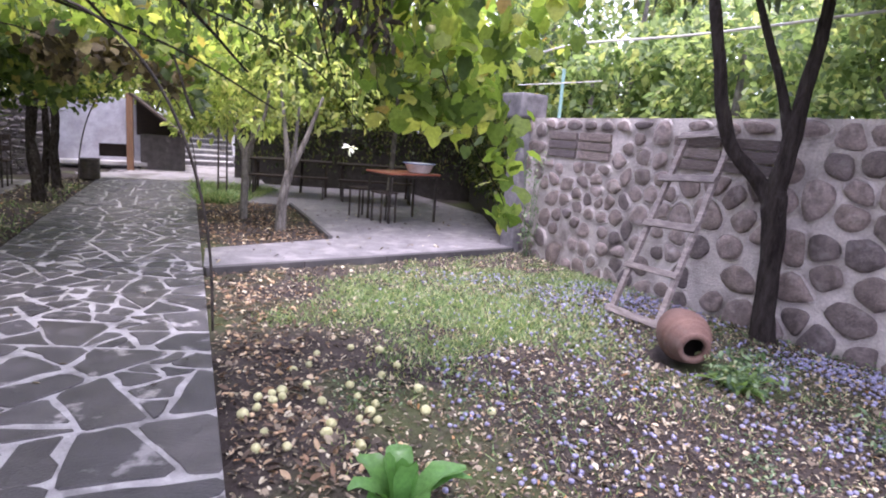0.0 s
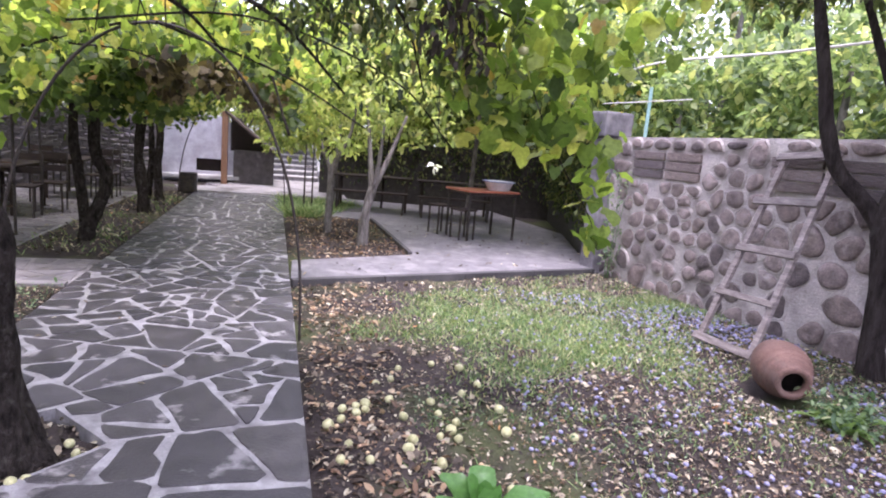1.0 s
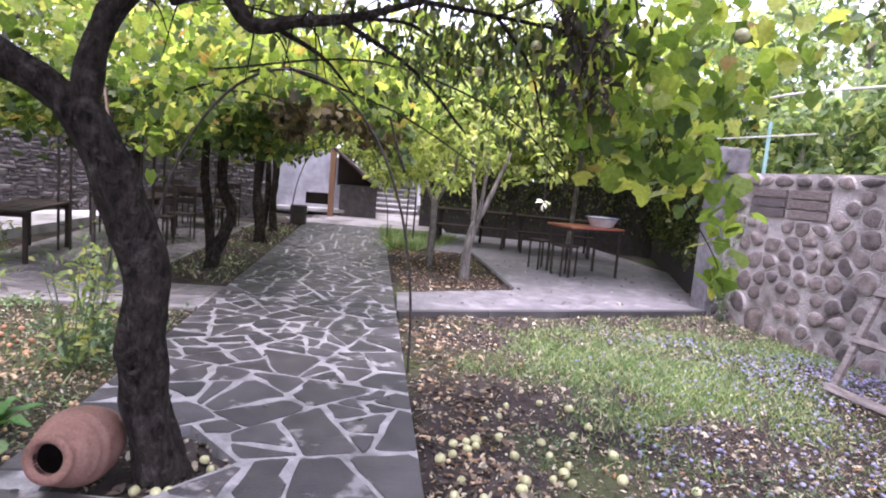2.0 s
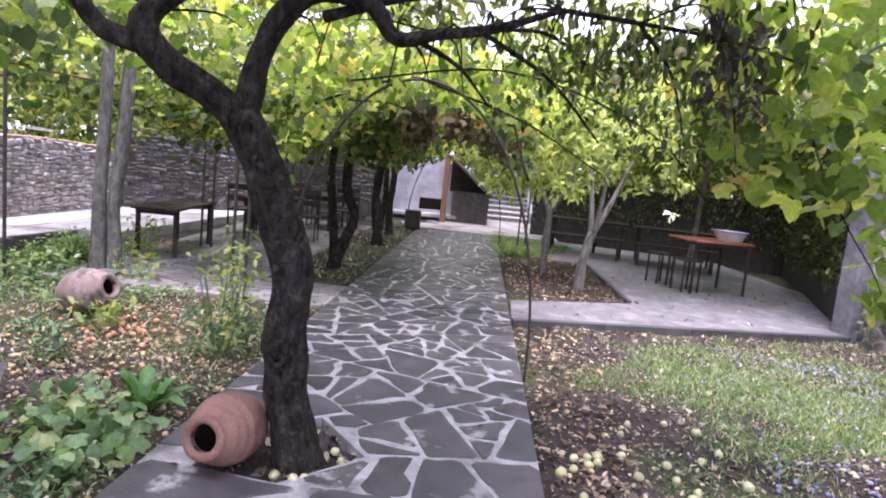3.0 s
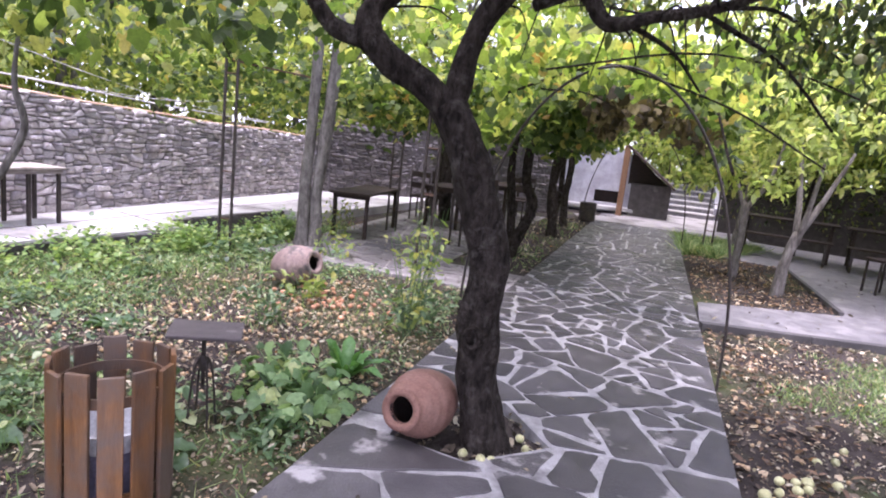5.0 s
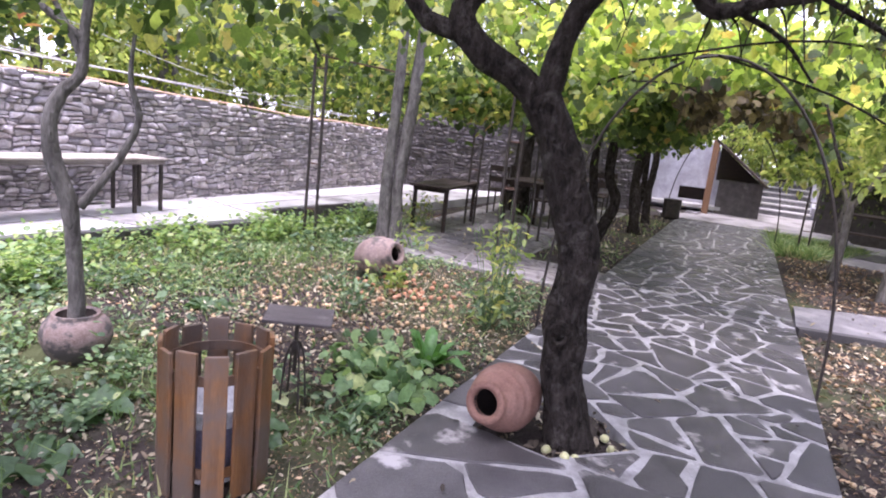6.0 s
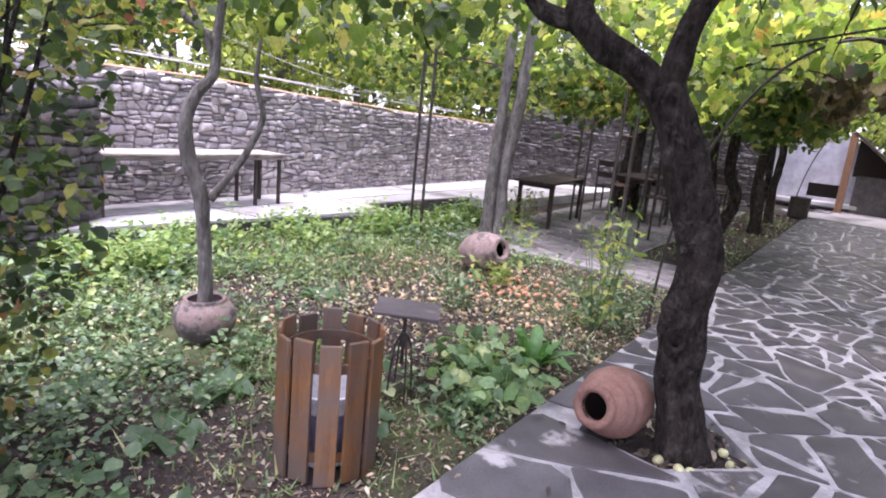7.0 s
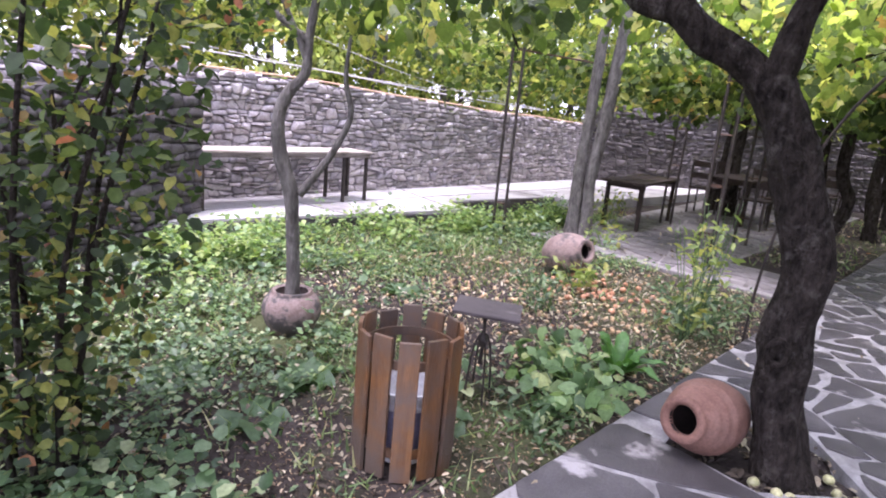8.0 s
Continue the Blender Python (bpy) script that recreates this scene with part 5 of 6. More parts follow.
for x, y, z in side[:4]:
    part("twig", tube(bmesh.new(), [(0.15 * x, 0.15 * y, z - 0.6, 0.007), (0.6 * x, 0.6 * y, z - 0.12, 0.005), (x * 1.1, y * 1.1, z, 0.002)], 5, 4, 0.1), M_bark, shrub, smooth=True)
n = 5600
a, q, z = rng.uniform(0, 6.28, n), rng.uniform(0.05, 1.1, n) ** 0.6, 2.7 * rng.uniform(0.02, 1, n) ** 0.8
q = q * (0.25 + 0.33 * np.clip(z, 0, 2.2)) * (0.8 + 0.2 * np.sin(a * 3 + z * 4))
L_shrub = leafy("shrub_leaf", [(0, (0.018, 0.033, 0.012)), (0.4, (0.042, 0.075, 0.024)), (0.75, (0.12, 0.165, 0.048)), (0.93, (0.34, 0.33, 0.09)), (0.975, (0.3, 0.2, 0.08)), (1, (0.42, 0.15, 0.11))], 0.42, 0.6)
place(leaf_mesh("foliage", np.concatenate([np.stack([q * np.cos(a), q * np.sin(a), z], 1), clumps(side, 0.24, 70)]), 0.05, "ovate", 0.3), "foliage", L_shrub, shrub)

vl = np.concatenate([roof_leaves(1200, 4.4, 8.5, -0.4, 3.0, 2.45, 0.16, 0.0), roof_leaves(2000, 8.5, 17.0, -0.6, 3.0, 2.6, 0.2, 0.0), tunnel_leaves(320, 4.6, 5.6, 2.2, 0.1, 0.3, 0.9)])
vt = [[(*at(4.8, 1.9, 1.9), 0.012), (*at(5.6, 1.2, 2.3), 0.01), (*at(7.0, 0.6, 2.4), 0.01), (*at(9.0, 0.9, 2.5), 0.007)], [(*at(5.0, 0.1, 1.5), 0.012), (*at(5.8, 0.4, 2.2), 0.01), (*at(7.5, 1.2, 2.4), 0.01), (*at(10.0, 1.0, 2.5), 0.007)],
      [(*at(4.7, 1.0, 2.17), 0.01), (*at(4.9, 0.2, 1.95), 0.008), (*at(5.1, -0.5, 1.6), 0.006)], [(*at(4.6, 1.5, 2.1), 0.009), (*at(4.2, 0.4, 2.2), 0.008), (*at(4.0, -0.5, 1.9), 0.006), (*at(3.9, -0.9, 1.5), 0.004)]]
hoop_vine = bough("grape vine spreading over the path hoops", vt, vl, 0.085, L_vine_lit, "vine", "trailing_vine", "vine")

# leaves over the patio to shade it, and ivy on its walls coloured dark for shade
vl = np.concatenate([roof_leaves(8200, 8.6, 16.5, -6.4, -0.5, 2.8, 0.25, 0.5), roof_leaves(1500, 8.0, 12.0, -4.8, -2.4, 2.65, 0.2, 0.6)])
bough("grape vine roofing the patio", [[(-3.3, 13.6, -0.1, 0.03), (-3.2, 13.5, 1.4, 0.025), (-2.8, 13.0, 2.7, 0.02), (-1.2, 11.5, 2.8, 0.012)], [(-2.8, 13.0, 2.7, 0.015), (-0.5, 13.0, 2.8, 0.01)]], vl, 0.105, L_vine, "vine", "patio_vine", "vine")
iv = []
for m, l in ((m_recess, len_recess), (m_hedge, len_hedge)):
    q = np.stack([rng.uniform(0, l, 2600), -np.abs(rng.normal(0, 0.09, 2600)), 0.35 + 1.5 * rng.uniform(0, 1, 2600) ** 0.6], 1)
    iv.append(np.array([m @ Vector(v) for v in q]))
tagged(place(leaf_mesh("ivy", np.concatenate(iv), 0.1, "oval", 0.7), "ivy", L_apple), "dark ivy hanging over the patio walls", "ivy", kind="stuff")

L_dead = leafy("dead_leaf", [(0, (0.04, 0.032, 0.02)), (0.6, (0.12, 0.09, 0.05)), (1, (0.25, 0.2, 0.1))], 0.25, 0.8)
bough("withered brown vine leaves caught on the hoop", [[(*at(5.0, 1.6, 2.0), 0.008), (*at(5.6, 1.3, 2.05), 0.006), (*at(6.2, 1.0, 1.95), 0.004)]], clumps([(-3.3, 5.15, 2.0), (-3.0, 5.5, 1.95), (-2.75, 5.9, 1.85), (-3.6, 5.6, 1.9)], 0.26, 75), 0.09, L_dead, "vine", "withered_vine", "vine")

bough("withered dark leaves hanging in the apple bough", [[(-0.9, 2.95, 2.3, 0.006), (-0.6, 2.9, 2.35, 0.005), (-0.45, 2.92, 1.95, 0.003)]], np.concatenate([hang(-0.52, 2.9, 2.35, 90, 0.4, 0.05), hang(-0.38, 2.95, 2.3, 60, 0.4, 0.04)]), 0.07, leafy("withered_leaf", [(0, (0.015, 0.012, 0.008)), (1, (0.06, 0.045, 0.03))], 0.2, 0.8), "oval", "withered_bough", "branch")
bough("grape vine reaching over the flower garden", [[(-7.0, 3.3, 2.14, 0.012), (-6.2, 2.6, 2.5, 0.01), (-5.2, 2.2, 2.7, 0.008)]], roof_leaves(850, 3.2, 6.2, 3.6, 7.2, 2.75, 0.2, 0.25), 0.09, L_vine, "vine", "trailing_vine", "vine")
part("flower_twig", tube(bmesh.new(), [(*at(5.8, -1.2, 2.6), 0.005), (-0.92, 5.6, 1.9, 0.004), (-0.9, 5.52, 1.36, 0.003)], 5, 4), M_bark, hoop_vine)
place(leaf_mesh("flower", clumps([(-0.9, 5.52, 1.33)], 0.03, 9), 0.07, "oval", 0.2), "flower", leafy("petal", [(0, (0.75, 0.75, 0.72)), (1, (0.85, 0.85, 0.82))], 0.3), hoop_vine, "white flower")

# ---- low growth, litter and fallen fruit ----
def scatter(n, x0, x1, y0, y1, keep):
    x, y = rng.uniform(x0, x1, n), rng.uniform(y0, y1, n)
    k = keep(x, y)
    k = rng.uniform(0, 1, n) < k
    x, y = x[k], y[k]
    return np.stack([x, y, ground_z(x, y)], 1)


def patchy(x, y, f=1.0, ph=0.0):
    """Uneven patches from 0 to 1, about 1.4 / f metres across."""
    out = np.zeros(np.shape(x))
    for k, (g, amp) in enumerate(((0.75 * f, 0.66), (1.9 * f, 0.34))):
        u, v = np.asarray(x) * g + 31.7 + 9.1 * ph, np.asarray(y) * g + 17.3 + 5.3 * ph
        a, b = np.floor(u), np.floor(v)
        p, q = u - a, v - b
        p, q = p * p * (3 - 2 * p), q * q * (3 - 2 * q)
        corner = lambda i, j: np.mod(np.sin((a + i) * 127.1 + (b + j) * 311.7 + 74.7 * k) * 43758.5453, 1.0)
        out = out + amp * ((corner(0, 0) * (1 - p) + corner(1, 0) * p) * (1 - q) + (corner(0, 1) * (1 - p) + corner(1, 1) * p) * q)
    return np.clip(0.5 + 1.5 * (out - 0.5), 0, 1)


def wall_side_of(x, y):
    """Metres in front of the field-stone wall."""
    d = WALL_B - WALL_A
    return -((x - WALL_A[0]) * -d[1] + (y - WALL_A[1]) * d[0]) / np.linalg.norm(d)


def right_garden(x, y):
    s, w = sw(x, y)
    kerb = (kd[0] * (y - KERB_A[1]) - kd[1] * (x - KERB_A[0])) / kl
    return (w < -0.03) & (wall_side_of(x, y) > 0.02) & (kerb < -0.05) & (np.hypot(x - 1.9, y - 4.5) > 0.26)


def left_garden(x, y):
    s, w = sw(x, y)
    clear = (np.hypot(x + 2.75, y - 0.615) > 0.22) & (np.hypot(x + 4.27, y - 0.38) > 0.27) & (np.hypot(x + 5.28, y - 3.1) > 0.24)
    return clear & (w > PATH_W + 0.02) & (s < 6.1) & (w < 6.3) | (s >= 6.0) & (s < 8.6) & (w > 5.0) & (w < 6.3)


def lawn(x, y):
    r = ((x - 0.5 - 0.25 * (y - 6)) / 1.45) ** 2 + ((y - 6.1) / 1.9) ** 2
    return np.clip(1.0 - 0.72 * r - 1.3 * (patchy(x, y, 1.9, 0.7) - 0.45) - 0.5 * (patchy(x, y, 5.0, 0.2) - 0.5), 0, 1) ** 1.4


def blades(name, pts, h, label):
    n = len(pts)
    yaw, lean = rng.uniform(0, 6.28, n), rng.normal(0, 0.8, (n, 2))
    hh = h * rng.uniform(0.5, 1.3, n)
    wv = 0.004 + 0.06 * hh
    dx, dy = np.cos(yaw) * wv, np.sin(yaw) * wv
    tip = np.stack([pts[:, 0] + lean[:, 0] * hh, pts[:, 1] + lean[:, 1] * hh, pts[:, 2] + hh], 1)
    a = pts + np.stack([dx, dy, np.zeros(n) - 0.005], 1)
    b = pts - np.stack([dx, dy, np.zeros(n) + 0.005], 1)
    co = np.stack([a, b, tip], 1).reshape(-1, 3)
    me = bpy.data.meshes.new(name)
    me.vertices.add(3 * n)
    me.vertices.foreach_set("co", co.astype(np.float32).ravel())
    me.loops.add(3 * n)
    me.loops.foreach_set("vertex_index", np.arange(3 * n, dtype=np.int32))
    me.polygons.add(n)
    me.polygons.foreach_set("loop_start", np.arange(0, 3 * n, 3, dtype=np.int32))
    me.update(calc_edges=True)
    return tagged(place(me, name, L_grass), label, "grass", kind="stuff")


blades("lawn_grass", scatter(210000, -2.6, 3.4, 1.5, 8.8, lambda x, y: right_garden(x, y) * np.clip(lawn(x, y) * (0.35 + patchy(x, y, 1.6)) + 0.13 * patchy(x, y, 2.3, 2.0) ** 2 * (x > -0.5), 0, 1)), 0.042, "short patchy green grass on the garden soil")
blades("bed_grass", scatter(28000, -8.5, -2.0, -2.0, 8.0, lambda x, y: left_garden(x, y) * np.clip(patchy(x, y, 0.9, 1.0) - 0.3, 0, 1)), 0.07, "thin grass between the garden plants")
blades("verge_grass", scatter(5000, -8.5, -3.5, 5.5, 14.0, lambda x, y: ((sw(x, y)[1] > 2.0) & (sw(x, y)[1] < 3.0) & (sw(x, y)[0] > 7.4) & (sw(x, y)[0] < 14)) * patchy(x, y, 2.0)), 0.08, "green grass along the vine bed")
blades("tuft_grass", scatter(16000, -6.2, -3.9, 10.9, 13.8, lambda x, y: (sw(x, y)[1] < -0.05) * 0.9), 0.2, "bright grass at the end of the bed")


def litter(name, pts, size, label, shape="oval", mat=None):
    pts = pts + np.array((0, 0, 0.012))
    return tagged(place(leaf_mesh(name, pts, size, shape, spread=0.6, flat=0.42), name, mat or L_litter), label, "leaves", kind="stuff")


L_pale = leafy("pale_leaf", [(0, (0.16, 0.12, 0.09)), (0.5, (0.4, 0.35, 0.26)), (0.9, (0.62, 0.57, 0.46)), (1, (0.55, 0.3, 0.14))], 0.12, 0.7)
L_rust = leafy("rust_leaf", [(0, (0.04, 0.027, 0.02)), (0.4, (0.12, 0.075, 0.05)), (0.7, (0.26, 0.155, 0.095)), (0.9, (0.42, 0.3, 0.19)), (1, (0.58, 0.48, 0.36))], 0.15, 0.7)
litter("fallen_leaves", scatter(90000, -2.6, 4.2, -2.8, 8.8, lambda x, y: right_garden(x, y) * np.clip(0.85 + 0.2 * x, 0.55, 1) * np.clip(0.85 - 0.5 * lawn(x, y) - 0.25 * patchy(x, y), 0.05, 1)), 0.03, "dry fallen leaves on the soil")
litter("fallen_leaves", scatter(45000, -2.0, 4.2, 1.0, 7.5, lambda x, y: right_garden(x, y) * (0.2 + 0.8 * (x > 0.1 * np.sin(9 * y))) * np.clip(0.9 - 0.6 * lawn(x, y) - 0.6 * (patchy(x, y, 3.1, 0.4) - 0.4), 0.05, 1)), 0.017, "fine brown crumbs of dry leaves on the soil", mat=L_rust)
litter("fallen_leaves", scatter(9000, -2.6, 4.2, 0.5, 8.8, lambda x, y: right_garden(x, y) * np.clip(0.36 - 0.3 * lawn(x, y), 0.03, 1)), 0.034, "curled broad leaves on the soil", "vine")
litter("fallen_leaves", scatter(6500, -1.0, 4.2, 1.0, 7.6, lambda x, y: right_garden(x, y) * np.clip(0.3 + 0.7 * patchy(x, y, 2.6, 3.3), 0, 1)), 0.024, "small pale dry leaves strewn among the grass", mat=L_pale)
lp = scatter(8500, -7.6, -1.9, -2.2, 5.2, lambda x, y: left_garden(x, y) * np.clip(0.25 + 0.75 * patchy(x, y, 2.2, 4.1), 0, 1))
lp[:, 2] += rng.uniform(0, 1, len(lp)) ** 2 * 0.09
litter("fallen_leaves", lp, 0.028, "small pale dry leaves caught among the herbs", mat=L_pale)
tp = scatter(1800, -9.6, -7.0, 3.0, 8.0, lambda x, y: ((sw(x, y)[0] > 6.2) & (sw(x, y)[0] < 9.6) & (sw(x, y)[1] > 4.9) & (sw(x, y)[1] < 6.3)) * 0.8)
litter("fallen_leaves", tp, 0.05, "brown dry leaves in the trench by the terrace", mat=L_rust)
litter("fallen_leaves", scatter(5200, -2.4, 1.0, 2.4, 6.6, lambda x, y: right_garden(x, y) * np.exp(-((sw(x, y)[1] + 0.35) / 0.35) ** 2)), 0.05, "brown dry leaves along the path edge", mat=L_rust)
litter("fallen_leaves", scatter(62000, -8.5, -2.0, -1.5, 8.0, lambda x, y: left_garden(x, y) * np.clip(0.25 + 0.75 * np.exp(-(((x + 4.3) / 1.3) ** 2 + ((y - 2.4) / 1.4) ** 2)), 0, 1)), 0.034, "dry fallen leaves between the plants")
litter("fallen_leaves", scatter(60000, -6.0, -1.6, -1.5, 5.0, lambda x, y: left_garden(x, y) * np.clip(0.2 + 0.8 * np.exp(-((sw(x, y)[1] - 2.3) / 0.9) ** 2), 0, 1) * 0.7), 0.016, "fine brown crumbs of dry leaves between the plants", mat=L_rust)
litter("fallen_leaves", scatter(7000, -5.0, -1.6, -1.5, 5.0, lambda x, y: left_garden(x, y) * np.exp(-((sw(x, y)[1] - 2.3) / 0.6) ** 2) * 0.5), 0.026, "dry fallen leaves along the garden edge")
litter("fallen_leaves", scatter(6000, -4.8, -1.5, 6.8, 11.5, lambda x, y: inside(BED, x, y) * 0.85), 0.05, "dry orange leaves under the fruit trees", mat=L_rust)
litter("fallen_leaves", scatter(7000, -8.4, -4.4, 6.0, 13.0, lambda x, y: ((sw(x, y)[1] > 2.0) & (sw(x, y)[1] < 3.0) & (sw(x, y)[0] > 7.4)) * 0.6), 0.055, "dry leaves under the vines")
pl = scatter(1300, -6, 0.5, 1, 14, lambda x, y: ((sw(x, y)[1] > 0) & (sw(x, y)[1] < PATH_W) & ~inside(PIT, x, y)) * 0.22)
pl[:, 2] = -0.008
litter("fallen_leaves", pl, 0.032, "a few small dry leaves on the path")
litter("fallen_leaves", scatter(500, -2.8, -1.8, 1.8, 2.8, lambda x, y: inside(PIT, x, y) * 0.9), 0.05, "dry leaves in the tree pit")
py = scatter(5200, -9.5, -4.0, 4.0, 14.0, lambda x, y: ((sw(x, y)[0] > 6.3) & (sw(x, y)[0] < 13) & (sw(x, y)[1] > 3.05) & (sw(x, y)[1] < 5.0)) * 0.6 * patchy(x, y, 1.7, 0.5))
py[:, 2] = -0.014
litter("fallen_leaves", py, 0.045, "dry leaves scattered over the dining yard")
pp = scatter(420, -2.6, 0.9, 6.2, 13, lambda x, y: inside(PATIO, x, y) * 0.6)
pp[:, 2] = -0.012
litter("fallen_leaves", pp, 0.05, "pale leaves scattered on the patio")


def fruit_mesh(name, r, seg=10, rings=7, dimple=0.25):
    prof = []
    for i in range(rings + 1):
        a = math.pi * i / rings
        d = 1 - dimple * math.exp(-((a - math.pi) / 0.45) ** 2) - dimple * 0.6 * math.exp(-(a / 0.4) ** 2)
        prof.append((max(0.0001, r * math.sin(a)), r * 0.92 * -math.cos(a) * d + r * 0.9))
    bm = lathe(prof, seg)
    me = bpy.data.meshes.new(name)
    bm.to_mesh(me)
    bm.free()
    me.polygons.foreach_set("use_smooth", [True] * len(me.polygons))
    return me


M_apple = surf("apple_skin", (0.36, 0.37, 0.16), (0.56, 0.54, 0.32), 20, 0.45, 0.05, 90, stain=(0.35, 0.2, 0.09), stain_scale=14, stain_at=(0.6, 0.75), vary=0.2)
M_apple_bits = surf("small_apple_skin", (0.34, 0.21, 0.1), (0.64, 0.5, 0.3), 20, 0.5, 0.05, 90, stain=(0.16, 0.08, 0.04), stain_scale=12, stain_at=(0.55, 0.7), island=0.4)
M_plum = surf("plum_skin", (0.13, 0.125, 0.215), (0.34, 0.34, 0.48), 30, 0.45, 0.05, 90, island=0.35)
M_peach = surf("orange_fruit_skin", (0.38, 0.16, 0.08), (0.6, 0.33, 0.2), 20, 0.5, 0.05, 90, island=0.25)
apple_me = fruit_mesh("apple", 0.029)
apple_me.materials.append(M_apple)


def drop_apple(x, y, z, k):
    ob = new("apple", apple_me)
    ob.matrix_world = pose(x, y, z, random.uniform(-60, 60), random.uniform(-60, 60), random.uniform(0, 360)) @ Matrix.Scale(k, 4)
    return tagged(ob, "pale green-yellow fallen apple on the soil", "apple", "fallen apples")


ap = [(-0.98, 3.25), (-0.93, 3.3), (-0.9, 3.2), (-0.86, 3.27), (-0.94, 3.13), (-0.88, 3.36), (-0.99, 3.02)]
for i in range(38):
    ap.append((-0.5 + random.gauss(0, 0.34), 3.15 + random.gauss(0, 0.55)))
spots_taken = []
for x, y in ap:
    if any(math.hypot(x - a, y - b) < 0.058 for a, b in spots_taken):
        continue
    spots_taken.append((x, y))
    if right_garden(np.array([x - 0.05]), np.array([y]))[0]:
        drop_apple(x, y, float(ground_z(x, y)) + 0.002, random.uniform(0.8, 1.15))
for x, y, z in ((-0.35, 3.15, 1.98), (-1.05, 3.3, 2.12), (-0.7, 3.0, 2.2), (0.15, 2.5, 2.15), (-0.15, 3.2, 2.05), (-3.3, -0.35, 1.95), (-3.15, -0.3, 1.8)):
    ob = new("hanging_apple", apple_me)
    ob.matrix_world = pose(x, y, z, 175)
    tagged(ob, "green apple hanging among the leaves", "apple", "apples on the bough")
for x, y in ((-2.06, 2.06), (-2.13, 2.04), (-2.03, 2.12), (-1.97, 2.36), (-2.06, 2.4)):
    drop_apple(x, y, -0.03, random.uniform(0.75, 1.0))


def fruit_heap(name, pts, r, material, label, category):
    """Many small fruits in one mesh."""
    bm = bmesh.new()
    bmesh.ops.create_icosphere(bm, subdivisions=1, radius=1.0)
    base = np.array([v.co[:] for v in bm.verts])
    tri = np.array([[v.index for v in f.verts] for f in bm.faces])
    bm.free()
    n = len(pts)
    rr = r * rng.uniform(0.75, 1.25, n)
    co = pts[:, None] + base[None] * rr[:, None, None] * np.array((1, 1, 0.9)) + np.array((0, 0, 1.0)) * (rr * 0.8)[:, None, None]
    me = bpy.data.meshes.new(name)
    faces = (tri[None] + (np.arange(n) * len(base))[:, None, None]).reshape(-1, 3)
    me.vertices.add(n * len(base))
    me.vertices.foreach_set("co", co.astype(np.float32).ravel())
    me.loops.add(faces.size)
    me.loops.foreach_set("vertex_index", faces.astype(np.int32).ravel())
    me.polygons.add(len(faces))
    me.polygons.foreach_set("loop_start", np.arange(0, faces.size, 3, dtype=np.int32))
    me.update(calc_edges=True)
    return tagged(place(me, name, material, smooth=True), label, category, kind="stuff")


fruit_heap("fallen_plums", scatter(21000, -0.6, 4.4, 1.5, 7.5, lambda x, y: right_garden(x, y) * np.clip(1.1 * np.exp(-((wall_side_of(x, y) - 0.6) / 1.25) ** 2) * patchy(x, y, 1.7) ** 1.3 * (y < 7) + 0.2 * (y < 5) * (x > 0) * patchy(x, y, 2.2) ** 1.5, 0, 1)), 0.0145, M_plum, "blue-violet fallen plums strewn over the ground", "plums")
fruit_heap("small_fallen_apples", scatter(3300, -7.0, -2.4, 0.2, 4.6, lambda x, y: left_garden(x, y) * np.clip(np.exp(-(((x + 4.7) / 1.3) ** 2 + ((y - 2.3) / 1.1) ** 2)) * (0.2 + patchy(x, y, 2.0)), 0, 1)), 0.0165, M_apple_bits, "small yellow fallen apples strewn in the garden", "apples")
fruit_heap("orange_fruit", scatter(380, -5.4, -4.0, 2.4, 3.9, lambda x, y: np.exp(-(((x + 4.75) / 0.35) ** 2 + ((y - 3.1) / 0.3) ** 2)) * 0.9), 0.025, M_peach, "rotting orange-red fallen fruit", "fruit")
fruit_heap("pale_fruit", scatter(1500, -2.4, 0.2, 2.6, 6.4, lambda x, y: right_garden(x, y) * np.exp(-((sw(x, y)[1] + 0.4) / 0.4) ** 2) * 0.1), 0.016, M_apple_bits, "small pale fallen fruit along the path", "fruit")


L_fresh = leafy("fresh_leaf", [(0, (0.1, 0.18, 0.06)), (0.6, (0.24, 0.36, 0.12)), (1, (0.42, 0.48, 0.2))], 0.45, 0.4)


L_meadow = leafy("meadow_leaf", [(0, (0.06, 0.115, 0.045)), (0.4, (0.14, 0.24, 0.1)), (0.8, (0.27, 0.39, 0.18)), (1, (0.48, 0.52, 0.26))], 0.38, 0.45)


def ground_cover(name, pts, h, size, mat, label, shape="oval"):
    pts = pts.copy()
    pts[:, 2] += rng.uniform(0.01, 1, len(pts)) ** 1.2 * h
    return tagged(place(leaf_mesh(name, pts, size, shape, 0.0), name, mat), label, "plants", kind="stuff")


def near_left(x, y):
    s, w = sw(x, y)
    return np.clip(1.5 - 0.75 * np.hypot(x + 3.5, y + 0.9), 0, 1) * ~((w < 2.85) & (s > 0.9))


